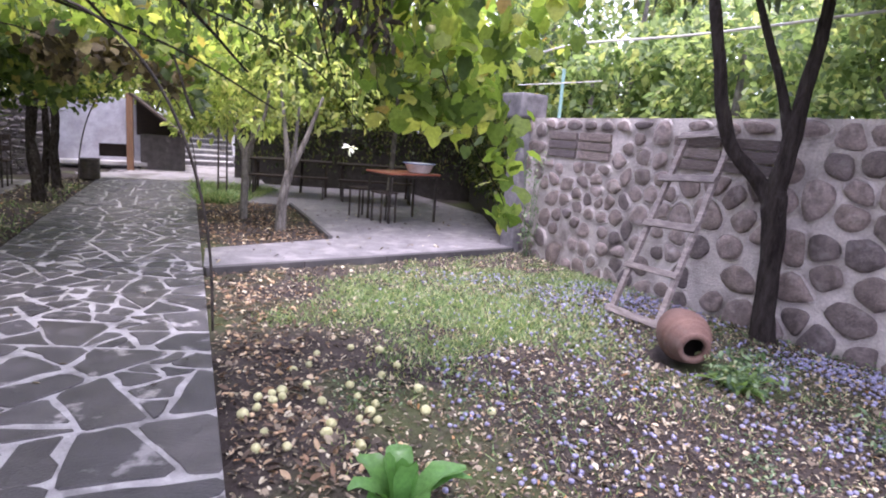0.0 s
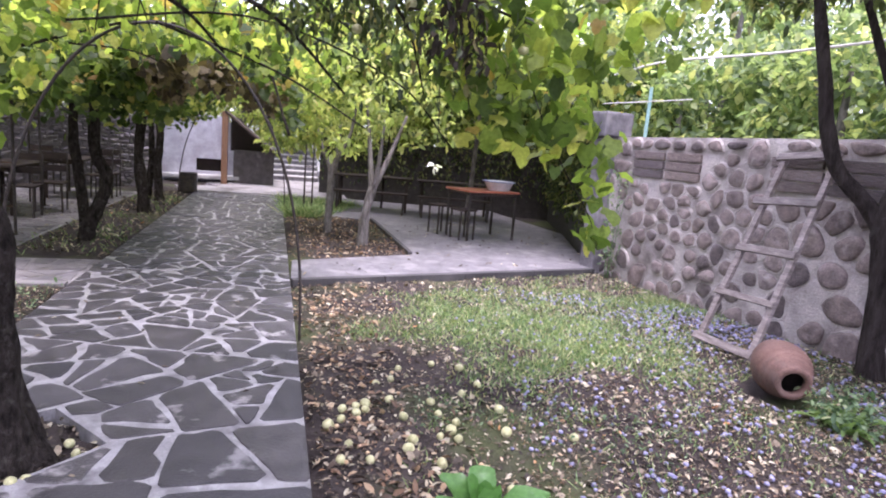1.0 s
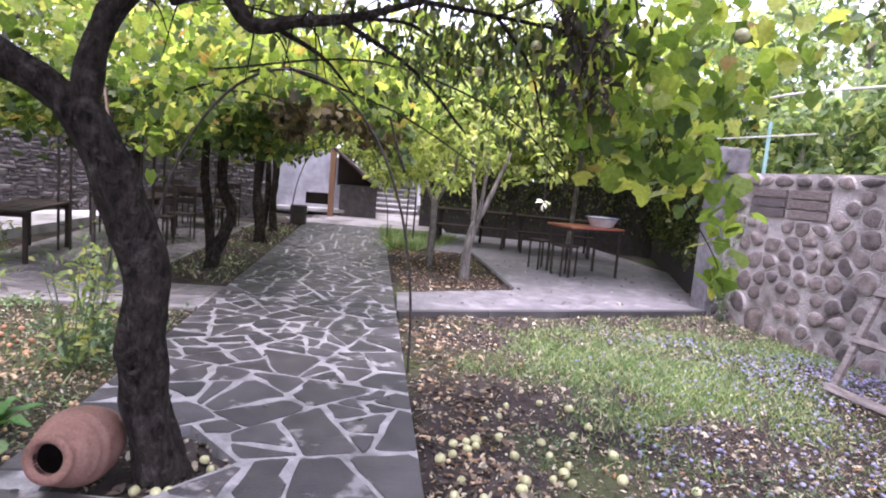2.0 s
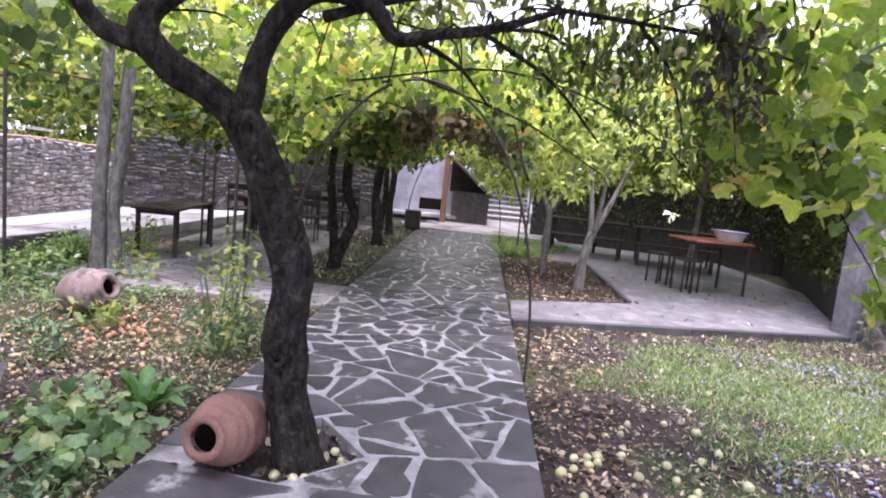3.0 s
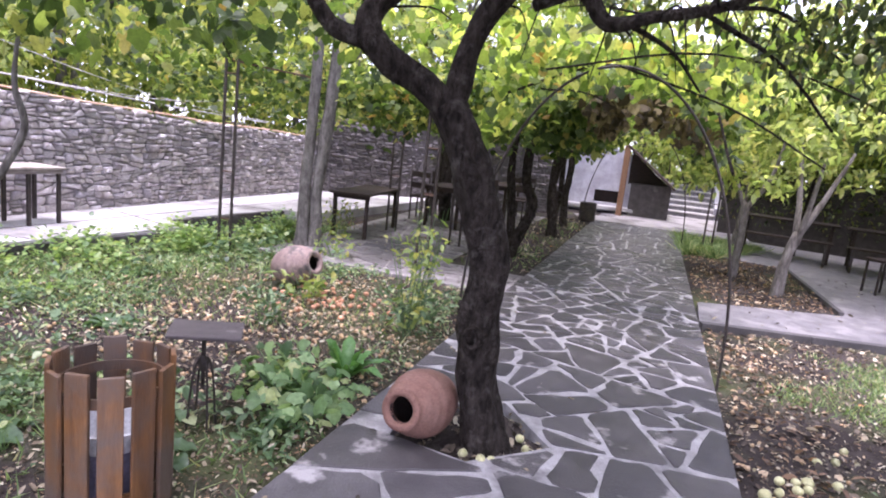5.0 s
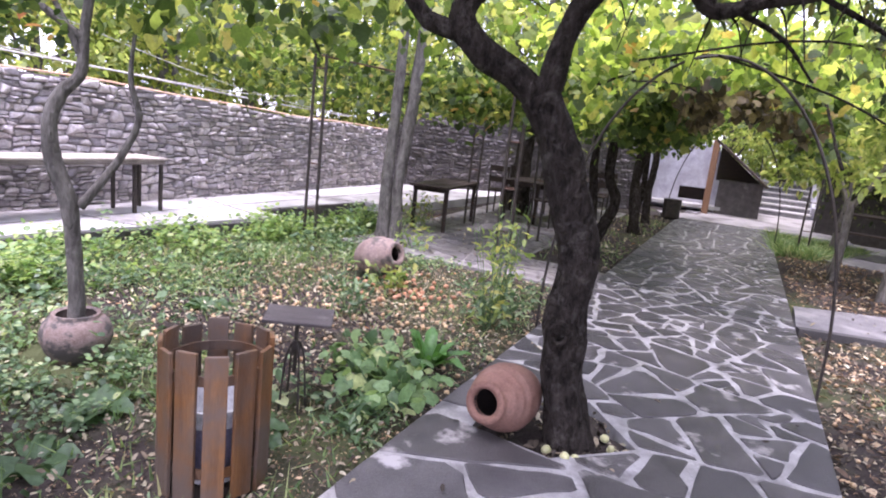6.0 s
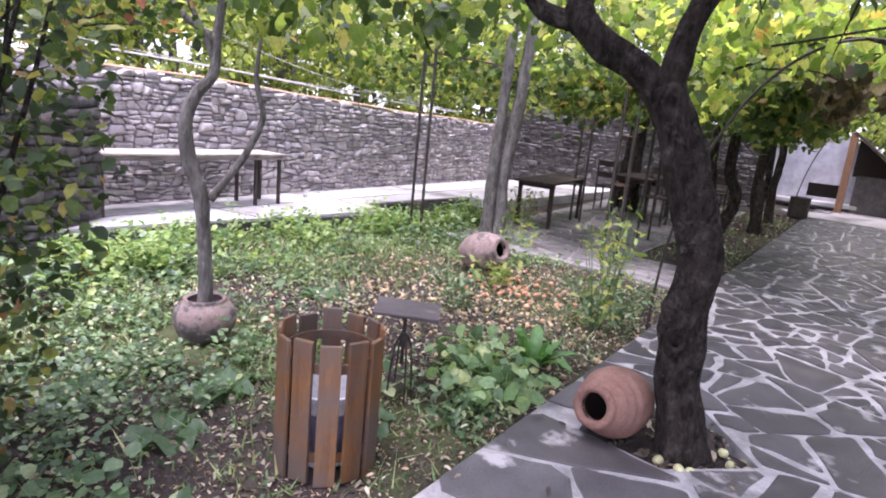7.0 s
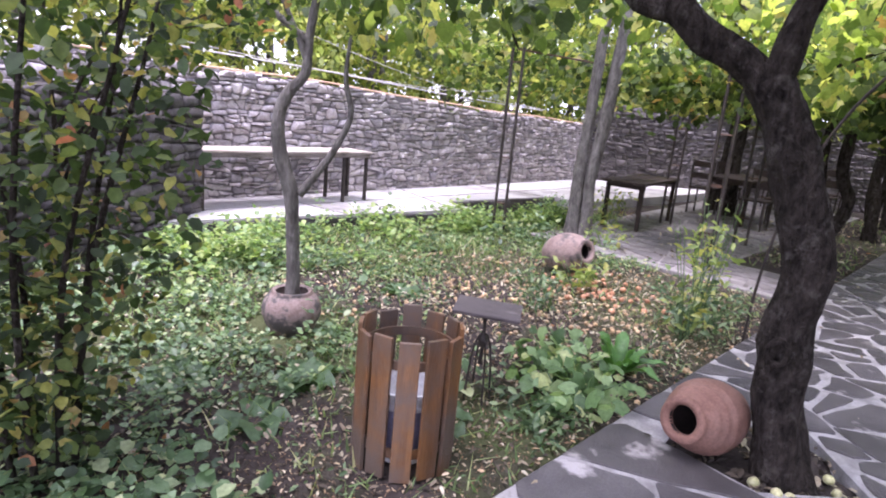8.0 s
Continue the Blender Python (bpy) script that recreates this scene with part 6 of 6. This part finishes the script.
def rosettes(name, pts, per, reach, size, mat, label, shape="ovate", rise=0.08):
    """Many small plants, each a whorl of leaves that rise from its middle and spread outwards."""
    n = len(pts)
    big = rng.uniform(0.5, 1.4, n)
    k = np.repeat(np.arange(n), per)
    a, t = rng.uniform(0, 6.28, len(k)), rng.uniform(0.1, 1, len(k))
    p = pts[k].copy()
    p[:, 0] += reach * big[k] * t * np.cos(a)
    p[:, 1] += reach * big[k] * t * np.sin(a)
    p[:, 2] += rise * big[k] * (1.15 - 0.8 * t * t) * rng.uniform(0.4, 1.1, len(k))
    me = leaf_mesh(name, p, size, shape, 0.0, 0.45, aim_yaw=a - math.pi / 2 + rng.normal(0, 0.5, len(k)), aim_pitch=0.7 - 1.0 * t + rng.normal(0, 0.3, len(k)))
    return tagged(place(me, name, mat), label, "plants", kind="stuff")


def meadow(x, y):
    s, w = sw(x, y)
    back = np.clip((w - 3.6) / 1.4, 0, 1)
    front = np.clip((1.3 - s) / 1.2, 0, 1)
    bare = np.exp(-(((x + 4.7) / 1.3) ** 2 + ((y - 2.2) / 1.05) ** 2))
    return left_garden(x, y) * np.clip(0.1 + 0.75 * np.maximum(back, front) - 0.95 * bare + 1.6 * (patchy(x, y, 1.6, 1.1) - 0.52), 0, 1) * ~((w < 2.75) & (s > 0.5))


rosettes("low_herbs", scatter(2700, -7.2, -1.8, -2.6, 2.2, lambda x, y: left_garden(x, y) * np.clip(near_left(x, y) * 1.2 * (patchy(x, y, 1.7, 0.8) > 0.36) + 0.5 * (patchy(x, y, 1.1, 0.5) > 0.6) * (y < 1.0), 0, 1)), 12, 0.1, 0.038, L_herb, "dense low green herbs covering the soil", rise=0.12)
rosettes("broad_herbs", scatter(620, -6.4, -1.8, -2.6, 1.4, lambda x, y: left_garden(x, y) * np.clip(near_left(x, y) + 0.25, 0, 1) * (patchy(x, y, 1.2, 2.8) > 0.5)), 7, 0.1, 0.072, L_herb, "low plants with broad dull green leaves", rise=0.1)
rosettes("edge_herbs", scatter(5200, -8.2, -4.6, -0.5, 4.6, lambda x, y: left_garden(x, y) * np.exp(-((sw(x, y)[1] - 5.6) / 0.5) ** 2) * np.clip(1.6 * patchy(x, y, 0.9, 2.0) - 0.3, 0, 1)), 13, 0.1, 0.058, L_fresh, "bright green herbs along the terrace edge", rise=0.2)
rosettes("meadow_herbs", scatter(4600, -8.2, -2.0, -2.6, 6.0, meadow), 9, 0.06, 0.034, L_meadow, "low mixed green weeds covering the garden soil", rise=0.07)
rosettes("tall_weeds", scatter(900, -8.0, -2.2, -2.6, 5.0, lambda x, y: meadow(x, y) * (patchy(x, y, 1.5, 2.4) > 0.58)), 16, 0.09, 0.06, L_herb, "taller clumps of dull green weeds", rise=0.26)
blades("meadow_grass", scatter(60000, -8.2, -2.0, -2.6, 6.0, lambda x, y: meadow(x, y) * np.clip(0.2 + patchy(x, y, 2.4, 0.3), 0, 1)), 0.075, "fine green grass among the weeds")
ground_cover("garden_weeds", scatter(9000, -6.5, -2.4, 0.0, 6.0, lambda x, y: left_garden(x, y) * (patchy(x, y, 2.1, 0.3) > 0.66)), 0.12, 0.05, L_herb, "patches of green weeds between fallen apples")
ground_cover("edge_weeds", scatter(14000, -5.0, -1.6, -1.5, 5.0, lambda x, y: left_garden(x, y) * np.clip(np.exp(-((sw(x, y)[1] - 2.3) / 0.45) ** 2) * 2.5 * (patchy(x, y, 3.4, 0.6) - 0.45), 0, 1)), 0.06, 0.034, L_herb, "small green weeds along the garden edge")
ground_cover("soil_weeds", scatter(26000, -0.6, 4.2, 1.6, 7.0, lambda x, y: right_garden(x, y) * np.clip(2.6 * (patchy(x, y, 3.0, 1.7) * patchy(x, y, 1.3, 0.2) - 0.22), 0, 1) * (1 - 0.6 * lawn(x, y))), 0.05, 0.028, L_herb, "thin green weeds scattered among the plums")
ground_cover("wall_weeds", scatter(9000, -0.5, 3.6, 3.0, 8.8, lambda x, y: right_garden(x, y) * np.clip(np.exp(-(wall_side_of(x, y) / 0.25) ** 2) * 0.5 + 0.3 * (patchy(x, y, 2.4, 1.0) > 0.72), 0, 1)), 0.07, 0.035, L_herb, "small weeds at the foot of the wall and in the grass")


def broad_plant(x, y, n, length, width, label, mat=None, lift=0.9, name="broad_leaf_plant", seed=1):
    """A rosette of long blades, each with a fold and a drooping tip."""
    rg = random.Random(seed)
    root = thing(name, pose(x, y, float(ground_z(x, y)) - 0.01), label, "plant")
    for i in range(n):
        a = i * 2.4 + rg.uniform(-0.3, 0.3)
        l, wd, e = length * rg.uniform(0.7, 1.1), width * rg.uniform(0.8, 1.15), lift * rg.uniform(0.6, 1.2)
        bm, rows = bmesh.new(), []
        for k in range(7):
            t = k / 6
            half = wd * (math.sin(math.pi * min(1, t * 0.86 + 0.1)) ** 0.8) * 0.5
            r, z = l * t * math.cos(e) + 0.02, l * (t * math.sin(e) - 0.45 * t * t)
            rows.append([bm.verts.new((r, s * half, z + abs(s) * half * 0.5 + 0.01 * math.sin(k * 2 + i) * abs(s))) for s in (-1, 0, 1)])
        for p, q in zip(rows, rows[1:]):
            for j in range(2):
                bm.faces.new((p[j], p[j + 1], q[j + 1], q[j]))
        bmesh.ops.rotate(bm, verts=bm.verts, matrix=Matrix.Rotation(a, 3, "Z"))
        part("leaf", bm, mat or L_herb, root, smooth=True)
    return root


def leafy_plant(x, y, h, r, n, size, label, mat=None, stems=5, shape="oval", name="garden_plant"):
    root = thing(name, pose(x, y, float(ground_z(x, y)) - 0.01), label, "plant")
    for i in range(stems):
        a = i * 2.4
        part("stem", tube(bmesh.new(), [(0.02 * math.cos(a), 0.02 * math.sin(a), 0, 0.005), (0.4 * r * math.cos(a), 0.4 * r * math.sin(a), 0.5 * h, 0.004), (0.8 * r * math.cos(a), 0.8 * r * math.sin(a), h, 0.002)], 5, 3), L_herb, root)
    q, a, z = r * rng.uniform(0, 1, n) ** 0.6, rng.uniform(0, 6.28, n), rng.uniform(0.1, 1, n) * h
    q = q * (0.5 + 0.6 * z / h)
    place(leaf_mesh("leaves", np.stack([q * np.cos(a), q * np.sin(a), z], 1), size, shape, 0.2), "leaves", mat or L_herb, root)
    return root


L_dock = leafy("dock_leaf", [(0, (0.08, 0.2, 0.05)), (1, (0.14, 0.3, 0.08))], 0.3, 0.4)
L_shoot = leafy("shoot_leaf", [(0, (0.14, 0.22, 0.07)), (0.6, (0.28, 0.35, 0.11)), (1, (0.45, 0.42, 0.14))], 0.4)
broad_plant(-0.1, 2.34, 11, 0.4, 0.13, "bright green broad-leaved plant in the leaf litter", L_dock, 1.25, seed=2)
broad_plant(-3.22, 2.14, 20, 0.42, 0.075, "clump of long upright green leaves", L_dock, 1.15, "strap_leaf_plant", 3)
broad_plant(-3.55, 0.35, 6, 0.26, 0.16, "low plant with wide dull green leaves", L_herb, 0.5, seed=4)
broad_plant(-3.2, 0.05, 6, 0.24, 0.17, "low plant with wide dull green leaves", L_herb, 0.4, seed=5)
broad_plant(-3.0, 0.9, 6, 0.2, 0.11, "low plant with wide dull green leaves", L_herb, 0.6, seed=6)
broad_plant(-4.85, 1.35, 9, 0.24, 0.14, "grey-green broad-leaved plant among fallen apples", L_herb, 0.5, seed=7)
broad_plant(-3.7, -0.3, 7, 0.25, 0.16, "low plant with wide dull green leaves", L_herb, 0.4, seed=8)
leafy_plant(-2.98, 1.62, 0.2, 0.34, 130, 0.075, "spreading leafy plant at the path edge", L_meadow, shape="vine")
leafy_plant(-3.25, 1.72, 0.24, 0.32, 120, 0.07, "spreading leafy plant beside the jar", L_meadow, shape="vine")
leafy_plant(-2.8, 1.35, 0.14, 0.22, 80, 0.07, "small leafy plant at the path edge")
leafy_plant(-3.62, 3.05, 0.85, 0.26, 85, 0.08, "tall yellow-green shoots beside the path", L_shoot, 8, name="tall_shoots")
leafy_plant(-3.95, 3.5, 0.7, 0.24, 65, 0.08, "tall yellow-green shoots beside the path", L_shoot, 6, name="tall_shoots")
leafy_plant(-3.75, 3.3, 0.35, 0.4, 260, 0.065, "bushy green plant beside the path")
leafy_plant(-4.35, 2.25, 0.34, 0.22, 180, 0.055, "bushy green plant among fallen apples")
leafy_plant(-4.78, 2.92, 0.26, 0.26, 60, 0.1, "yellow-green plant in front of the clay jar", L_shoot, 5)
leafy_plant(-7.5, 4.5, 0.42, 0.26, 120, 0.07, "green weed in the trench by the terrace", L_meadow)
leafy_plant(-7.35, 5.25, 0.55, 0.3, 120, 0.08, "yellow-green weed beside the low table", L_shoot, 6)
leafy_plant(-6.2, 4.3, 0.35, 0.3, 70, 0.08, "yellow-green weed at the yard edge", L_shoot, 5)
leafy_plant(-4.15, 3.75, 0.95, 0.2, 60, 0.085, "tall yellow-green shoots beside the path", L_shoot, 6, name="tall_shoots")
leafy_plant(2.15, 4.05, 0.22, 0.3, 260, 0.06, "low green weed beside the clay jar")
broad_plant(2.12, 3.98, 26, 0.36, 0.035, "spray of narrow green leaves beside the clay jar", L_fresh, 1.0, "strap_leaf_plant", 9)
leafy_plant(2.7, 3.1, 0.2, 0.3, 200, 0.05, "low green weed among plums")
leafy_plant(1.15, 8.35, 1.5, 0.2, 160, 0.06, "climbing weed on the stone pillar")

# ---- stone pieces of the walls ----
def piece(me, parent, m, name="stone"):
    ob = new(name, me)
    ob.parent = parent
    ob.matrix_basis = m
    return ob


rs = random.Random(5)
panels = [(0.62, 1.78, 1.34, 1.68), (2.66, 3.86, 1.35, 1.7)]


def field_stone(poly, depth, rg):
    """A worn stone set in a wall's face: poly in (x, z), bulging towards -y."""
    n, c = len(poly), sum(poly) / len(poly)
    verts = []
    for k, y in ((1.0, 0.04), (0.99, -0.45 * depth), (0.88, -0.85 * depth), (0.5, -depth)):
        for q in poly:
            p = c + (q - c) * k
            verts.append((p[0], y + rg.uniform(-0.1, 0.1) * depth * (y < 0), p[1]))
    verts.append((c[0] + rg.uniform(-.02, .02), -depth * rg.uniform(0.85, 1.15), c[1]))
    faces = [(j * n + k, j * n + (k + 1) % n, (j + 1) * n + (k + 1) % n, (j + 1) * n + k) for j in range(3) for k in range(n)]
    return verts, faces + [(3 * n + k, 3 * n + (k + 1) % n, 4 * n) for k in range(n)]


def mortar_rim(poly, rg):
    """A raised uneven bead of mortar round a stone."""
    n, c = len(poly), sum(poly) / len(poly)
    w, h = rg.uniform(0.022, 0.04), rg.uniform(0.012, 0.026)
    verts = []
    for q in poly:
        d = (q - c) / max(np.linalg.norm(q - c), 0.01)
        t = rg.uniform(0.5, 1.2)
        for k, y in ((-0.006, 0.01), (0.004, -h * t), (0.5 * w, -h * t * 0.75), (w, 0.008)):
            p = q + d * k
            verts.append((p[0], y, p[1]))
    faces = [(4 * k + j, 4 * ((k + 1) % n) + j, 4 * ((k + 1) % n) + j + 1, 4 * k + j + 1) for k in range(n) for j in range(3)]
    return verts, faces


def add_piece(name, shape, material, parent):
    me = bpy.data.meshes.new(name)
    me.from_pydata(shape[0], [], shape[1])
    return place(me, name, material, parent, smooth=True)


def stone_seeds(length, rg):
    """Uneven middles of the stones, wider apart in the rough end of the wall, clear of the ledge panels."""
    out = []
    for _ in range(9000):
        x, z = rg.uniform(0.16, length - 0.05), rg.uniform(-0.06, 1.82)
        gap = (0.125 + 0.21 * rg.random() ** 2) * (1.0 if x < 3.1 else 1.45)
        if any(a - 0.05 < x < b + 0.05 and c - 0.05 < z < d + 0.03 for a, b, c, d in panels):
            continue
        if all(math.hypot((x - p[0]) * 0.88, z - p[1]) > (gap + p[2]) / 2 for p in out):
            out.append((x, z, gap))
    return out


seeds = stone_seeds(len_right, rs)
for x, z, gap in seeds:
    me_at, reach = np.array((x, z)), 0.8 * gap
    cell = [me_at + reach * np.array((1.12 * math.cos(a), math.sin(a))) for a in (math.tau * k / 9 + x for k in range(9))]
    for a, b, c, d in panels:
        if a - 0.3 < x < b + 0.3 and c - 0.3 < z < d + 0.3:
            nrm = np.array((0.0, -1.0)) if z < c else np.array((0.0, 1.0)) if z > d else np.array((-1.0 if x < a else 1.0, 0.0))
            edge_at = np.array((a if x < a else b, c if z < c else d))
            cell = cut(cell, edge_at + nrm * 0.015, nrm)[0]
    for p, q, _ in seeds:
        if (p, q) != (x, z) and math.hypot(p - x, q - z) < 0.7:
            cell = clip(cell, np.array((p, q)), me_at)
    cell = cut(cell, np.array((0, right_top(x) - 0.012)), np.array((0.0, -1.0)))[0] if len(cell) > 2 else cell
    cell = shrink(cell, rs.uniform(0.009, 0.02)) if len(cell) > 2 else []
    if len(cell) < 3 or area(cell) < 0.004 or rs.random() < 0.05:
        continue
    cell = ccw([q + np.array((rs.gauss(0, 0.006), rs.gauss(0, 0.006))) for q in rounded(cell, 1)])
    cell = rounded([q for k, q in enumerate(cell) if k % 2 == 0 or len(cell) < 10])
    rough_part = x > 3.1
    deep = rs.uniform(0.025, 0.06) if rough_part else rs.uniform(0.014, 0.036)
    if rs.random() < (0.3 if rough_part else 0.6):
        add_piece("mortar_rim", mortar_rim(cell, rs), M_wallmortar, wall_right)
    add_piece("stone", field_stone(cell, deep, rs), M_boulder, wall_right)
ledge_me = bpy.data.meshes.new("ledge_stone")
bm = boxed((1, 1, 1), bevel=0.06)
bm.to_mesh(ledge_me)
bm.free()
ledge_me.materials.append(M_boulder)
for a, b, c, d in panels:
    for col in range(2):
        for row in range(3):
            w, h = (b - a) / 2 - 0.05, (d - c) / 3 - 0.02
            piece(ledge_me, wall_right, Matrix.Translation((a + (col + 0.5) * (b - a) / 2 + rs.uniform(-.01, .01), -0.004, c + (row + 0.5) * (d - c) / 3)) @ Matrix.Rotation(rs.uniform(-.02, .02), 4, "Y") @ Matrix.Diagonal((w, 0.06, h, 1)), "ledge_stone")

def face_stone(poly, depth, rg):
    """A broken stone in a wall's face: poly in (x, z), standing out towards -y, its front uneven."""
    n = len(poly)
    c = sum(poly) / n
    rings = []
    for k, y in ((1.0, 0.05), (0.98, -depth * 0.55), (0.74, -depth)):
        rings += [(*(c + (q - c) * k), y + rg.uniform(-0.012, 0.012) * (y < 0)) for q in poly]
    verts = [(x, y, z) for x, z, y in rings] + [(c[0] + rg.uniform(-.02, .02), -depth * rg.uniform(0.95, 1.25), c[1] + rg.uniform(-.01, .01))]
    faces = [(j * n + k, j * n + (k + 1) % n, (j + 1) * n + (k + 1) % n, (j + 1) * n + k) for j in (0, 1) for k in range(n)]
    faces += [(2 * n + k, 2 * n + (k + 1) % n, 3 * n) for k in range(n)]
    return verts, faces


def lay_rubble(wall, length, top, z0, seed, near, label, size=0.024, stone=None, joined=None):
    """Broken rubble over a wall's face: the stones nearest to x = near as pieces, the rest as one mesh."""
    rg = random.Random(seed)
    flat = 2.1
    cells = crazy([np.array(q) for q in ((0, z0 * flat), (length, z0 * flat), (length, 1.9 * flat), (0, 1.9 * flat))], rg, lambda c: size * flat * (0.5 if rg.random() < 0.35 else 1.2), 0.2)
    made = []
    for cell in cells:
        cell = worn([np.array((q[0], q[1] / flat)) for q in cell], rg, 0.003, 0.006, 0.007, 0.36)
        if len(cell) < 3 or area(cell) < 0.0015:
            continue
        c = sum(cell) / len(cell)
        if max(q[1] for q in cell) > top(c[0]) + 0.035:
            continue
        made.append((abs(c[0] - near), ccw(cell), c))
    made.sort(key=lambda r: r[0])
    V, F, o = [], [], 0
    for i, (_, cell, c) in enumerate(made):
        v, f = face_stone(cell, rg.uniform(0.012, 0.06), rg)
        if i < 290:
            me = bpy.data.meshes.new("stone")
            me.from_pydata(v, [], f)
            place(me, "stone", stone or M_rubble, wall, smooth=True)
        else:
            V += v
            F += [[o + k for k in q] for q in f]
            o += len(v)
    if V:
        me = bpy.data.meshes.new("rubble")
        me.from_pydata(V, [], F)
        ob = place(me, "rubble", joined or M_rubble_join, wall, label, True)
        ob["kind"] = "stuff"


lay_rubble(wall_back, len_back, back_top, 0.08, 11, 3.5, "grey rubble stones", 0.0145)
# Side wall: the shadow on its first stretch is put into those stones' colour.
lay_rubble(wall_side, len_side, lambda x: 1.75, -0.05, 12, 0.5, "lavender-grey block stones", 0.018, M_rubble_dark_shaded, M_rubble_mid)
# Pier stones darkened in colour for the shrub's shade.
lay_rubble(wall_pier, len_pier, lambda x: 1.32, -0.05, 13, 2.5, "rubble stones coloured dark for shade", 0.02, M_rubble_dark_shaded, M_rubble_dark_shaded)

# ---- flagstones of the path ----
rp = random.Random(21)
cells = crazy([np.array(q) for q in ((-3.0, -0.03), (20.2, -0.03), (20.2, PATH_W + 0.03), (-3.0, PATH_W + 0.03))], rp, lambda c: (0.2 if c[0] < 3.2 else 0.1 if c[0] < 5 else 0.07) * (0.45 if rp.random() < 0.3 else 1.25))
pit_sw = ccw([np.array(sw(*q)) for q in PIT])
stones = []
for cell in cells:
    c = sum(cell) / len(cell)
    if abs(c[0] - 2.9) < 1.2:
        best = []
        for a, b in zip(pit_sw, pit_sw[1:] + pit_sw[:1]):
            e = b - a
            nrm = np.array((e[1], -e[0])) / np.linalg.norm(e)
            q = cut(cell, a + nrm * 0.015, nrm)[0]
            if len(q) > 2 and (not len(best) or area(q) > area(best)):
                best = q
        cell = best
    if len(cell) < 3:
        continue
    cell = worn(cell, rp, 0.008, 0.028 if sum(cell)[0] / len(cell) < 3.2 else 0.019, 0.007, 0.24)
    if len(cell) < 3 or area(cell) < 0.006:
        continue
    cell = crooked(cell, rp, 0.011)
    cell = [np.array((q[0], min(max(q[1], 0.0), PATH_W))) for q in cell]
    stones.append(ccw([np.array(at(*q).xy) for q in cell]))
stones.sort(key=lambda st: sum(q[1] for q in st) / len(st) if sum(q[1] for q in st) / len(st) > 0.6 else 50)
V, F, o = [], [], 0
for i, st in enumerate(stones):
    v, f = slab_piece(st, -0.03, -0.001 + rp.uniform(-0.0025, 0.0025), 0.004)
    if i < 300:
        me = bpy.data.meshes.new("flagstone")
        me.from_pydata(v, [], f)
        place(me, "flagstone", M_flag, path)
    else:
        V += v
        F += [[o + k for k in q] for q in f]
        o += len(v)
if V:
    me = bpy.data.meshes.new("flagstones")
    me.from_pydata(V, [], F)
    ob = place(me, "flagstones", M_flag, path, "dark grey flagstones")
    ob["kind"] = "stuff"

# ---- flagstones of the dining yard ----
M_yard_flag = surf("yard_flagstone", (0.09, 0.083, 0.082), (0.19, 0.178, 0.175), 5.0, 0.65, 0.4, 70, stain=(0.27, 0.255, 0.25), stain_scale=2.4, stain_at=(0.55, 0.7), vary=0.25, grit=0.16)
ry = random.Random(44)
yard_stones = []
for s0, s1, w0, w1 in ((6.24, 7.28, 2.0, 3.02), (6.24, 14.5, 3.03, 5.0)):
    for cell in crazy([np.array(q) for q in ((s0, w0), (s1, w0), (s1, w1), (s0, w1))], ry, lambda c: 0.085 * (0.45 if ry.random() < 0.3 else 1.25)):
        cell = worn(cell, ry, 0.006, 0.024, 0.006)
        if len(cell) > 2 and area(cell) > 0.006:
            yard_stones.append(ccw([np.array(at(*q).xy) for q in cell]))
for st in yard_stones[:300]:
    v, f = slab_piece(st, -0.03, -0.004 + ry.uniform(-0.003, 0.003), 0.004)
    me = bpy.data.meshes.new("flagstone")
    me.from_pydata(v, [], f)
    place(me, "flagstone", M_yard_flag, yard_a)
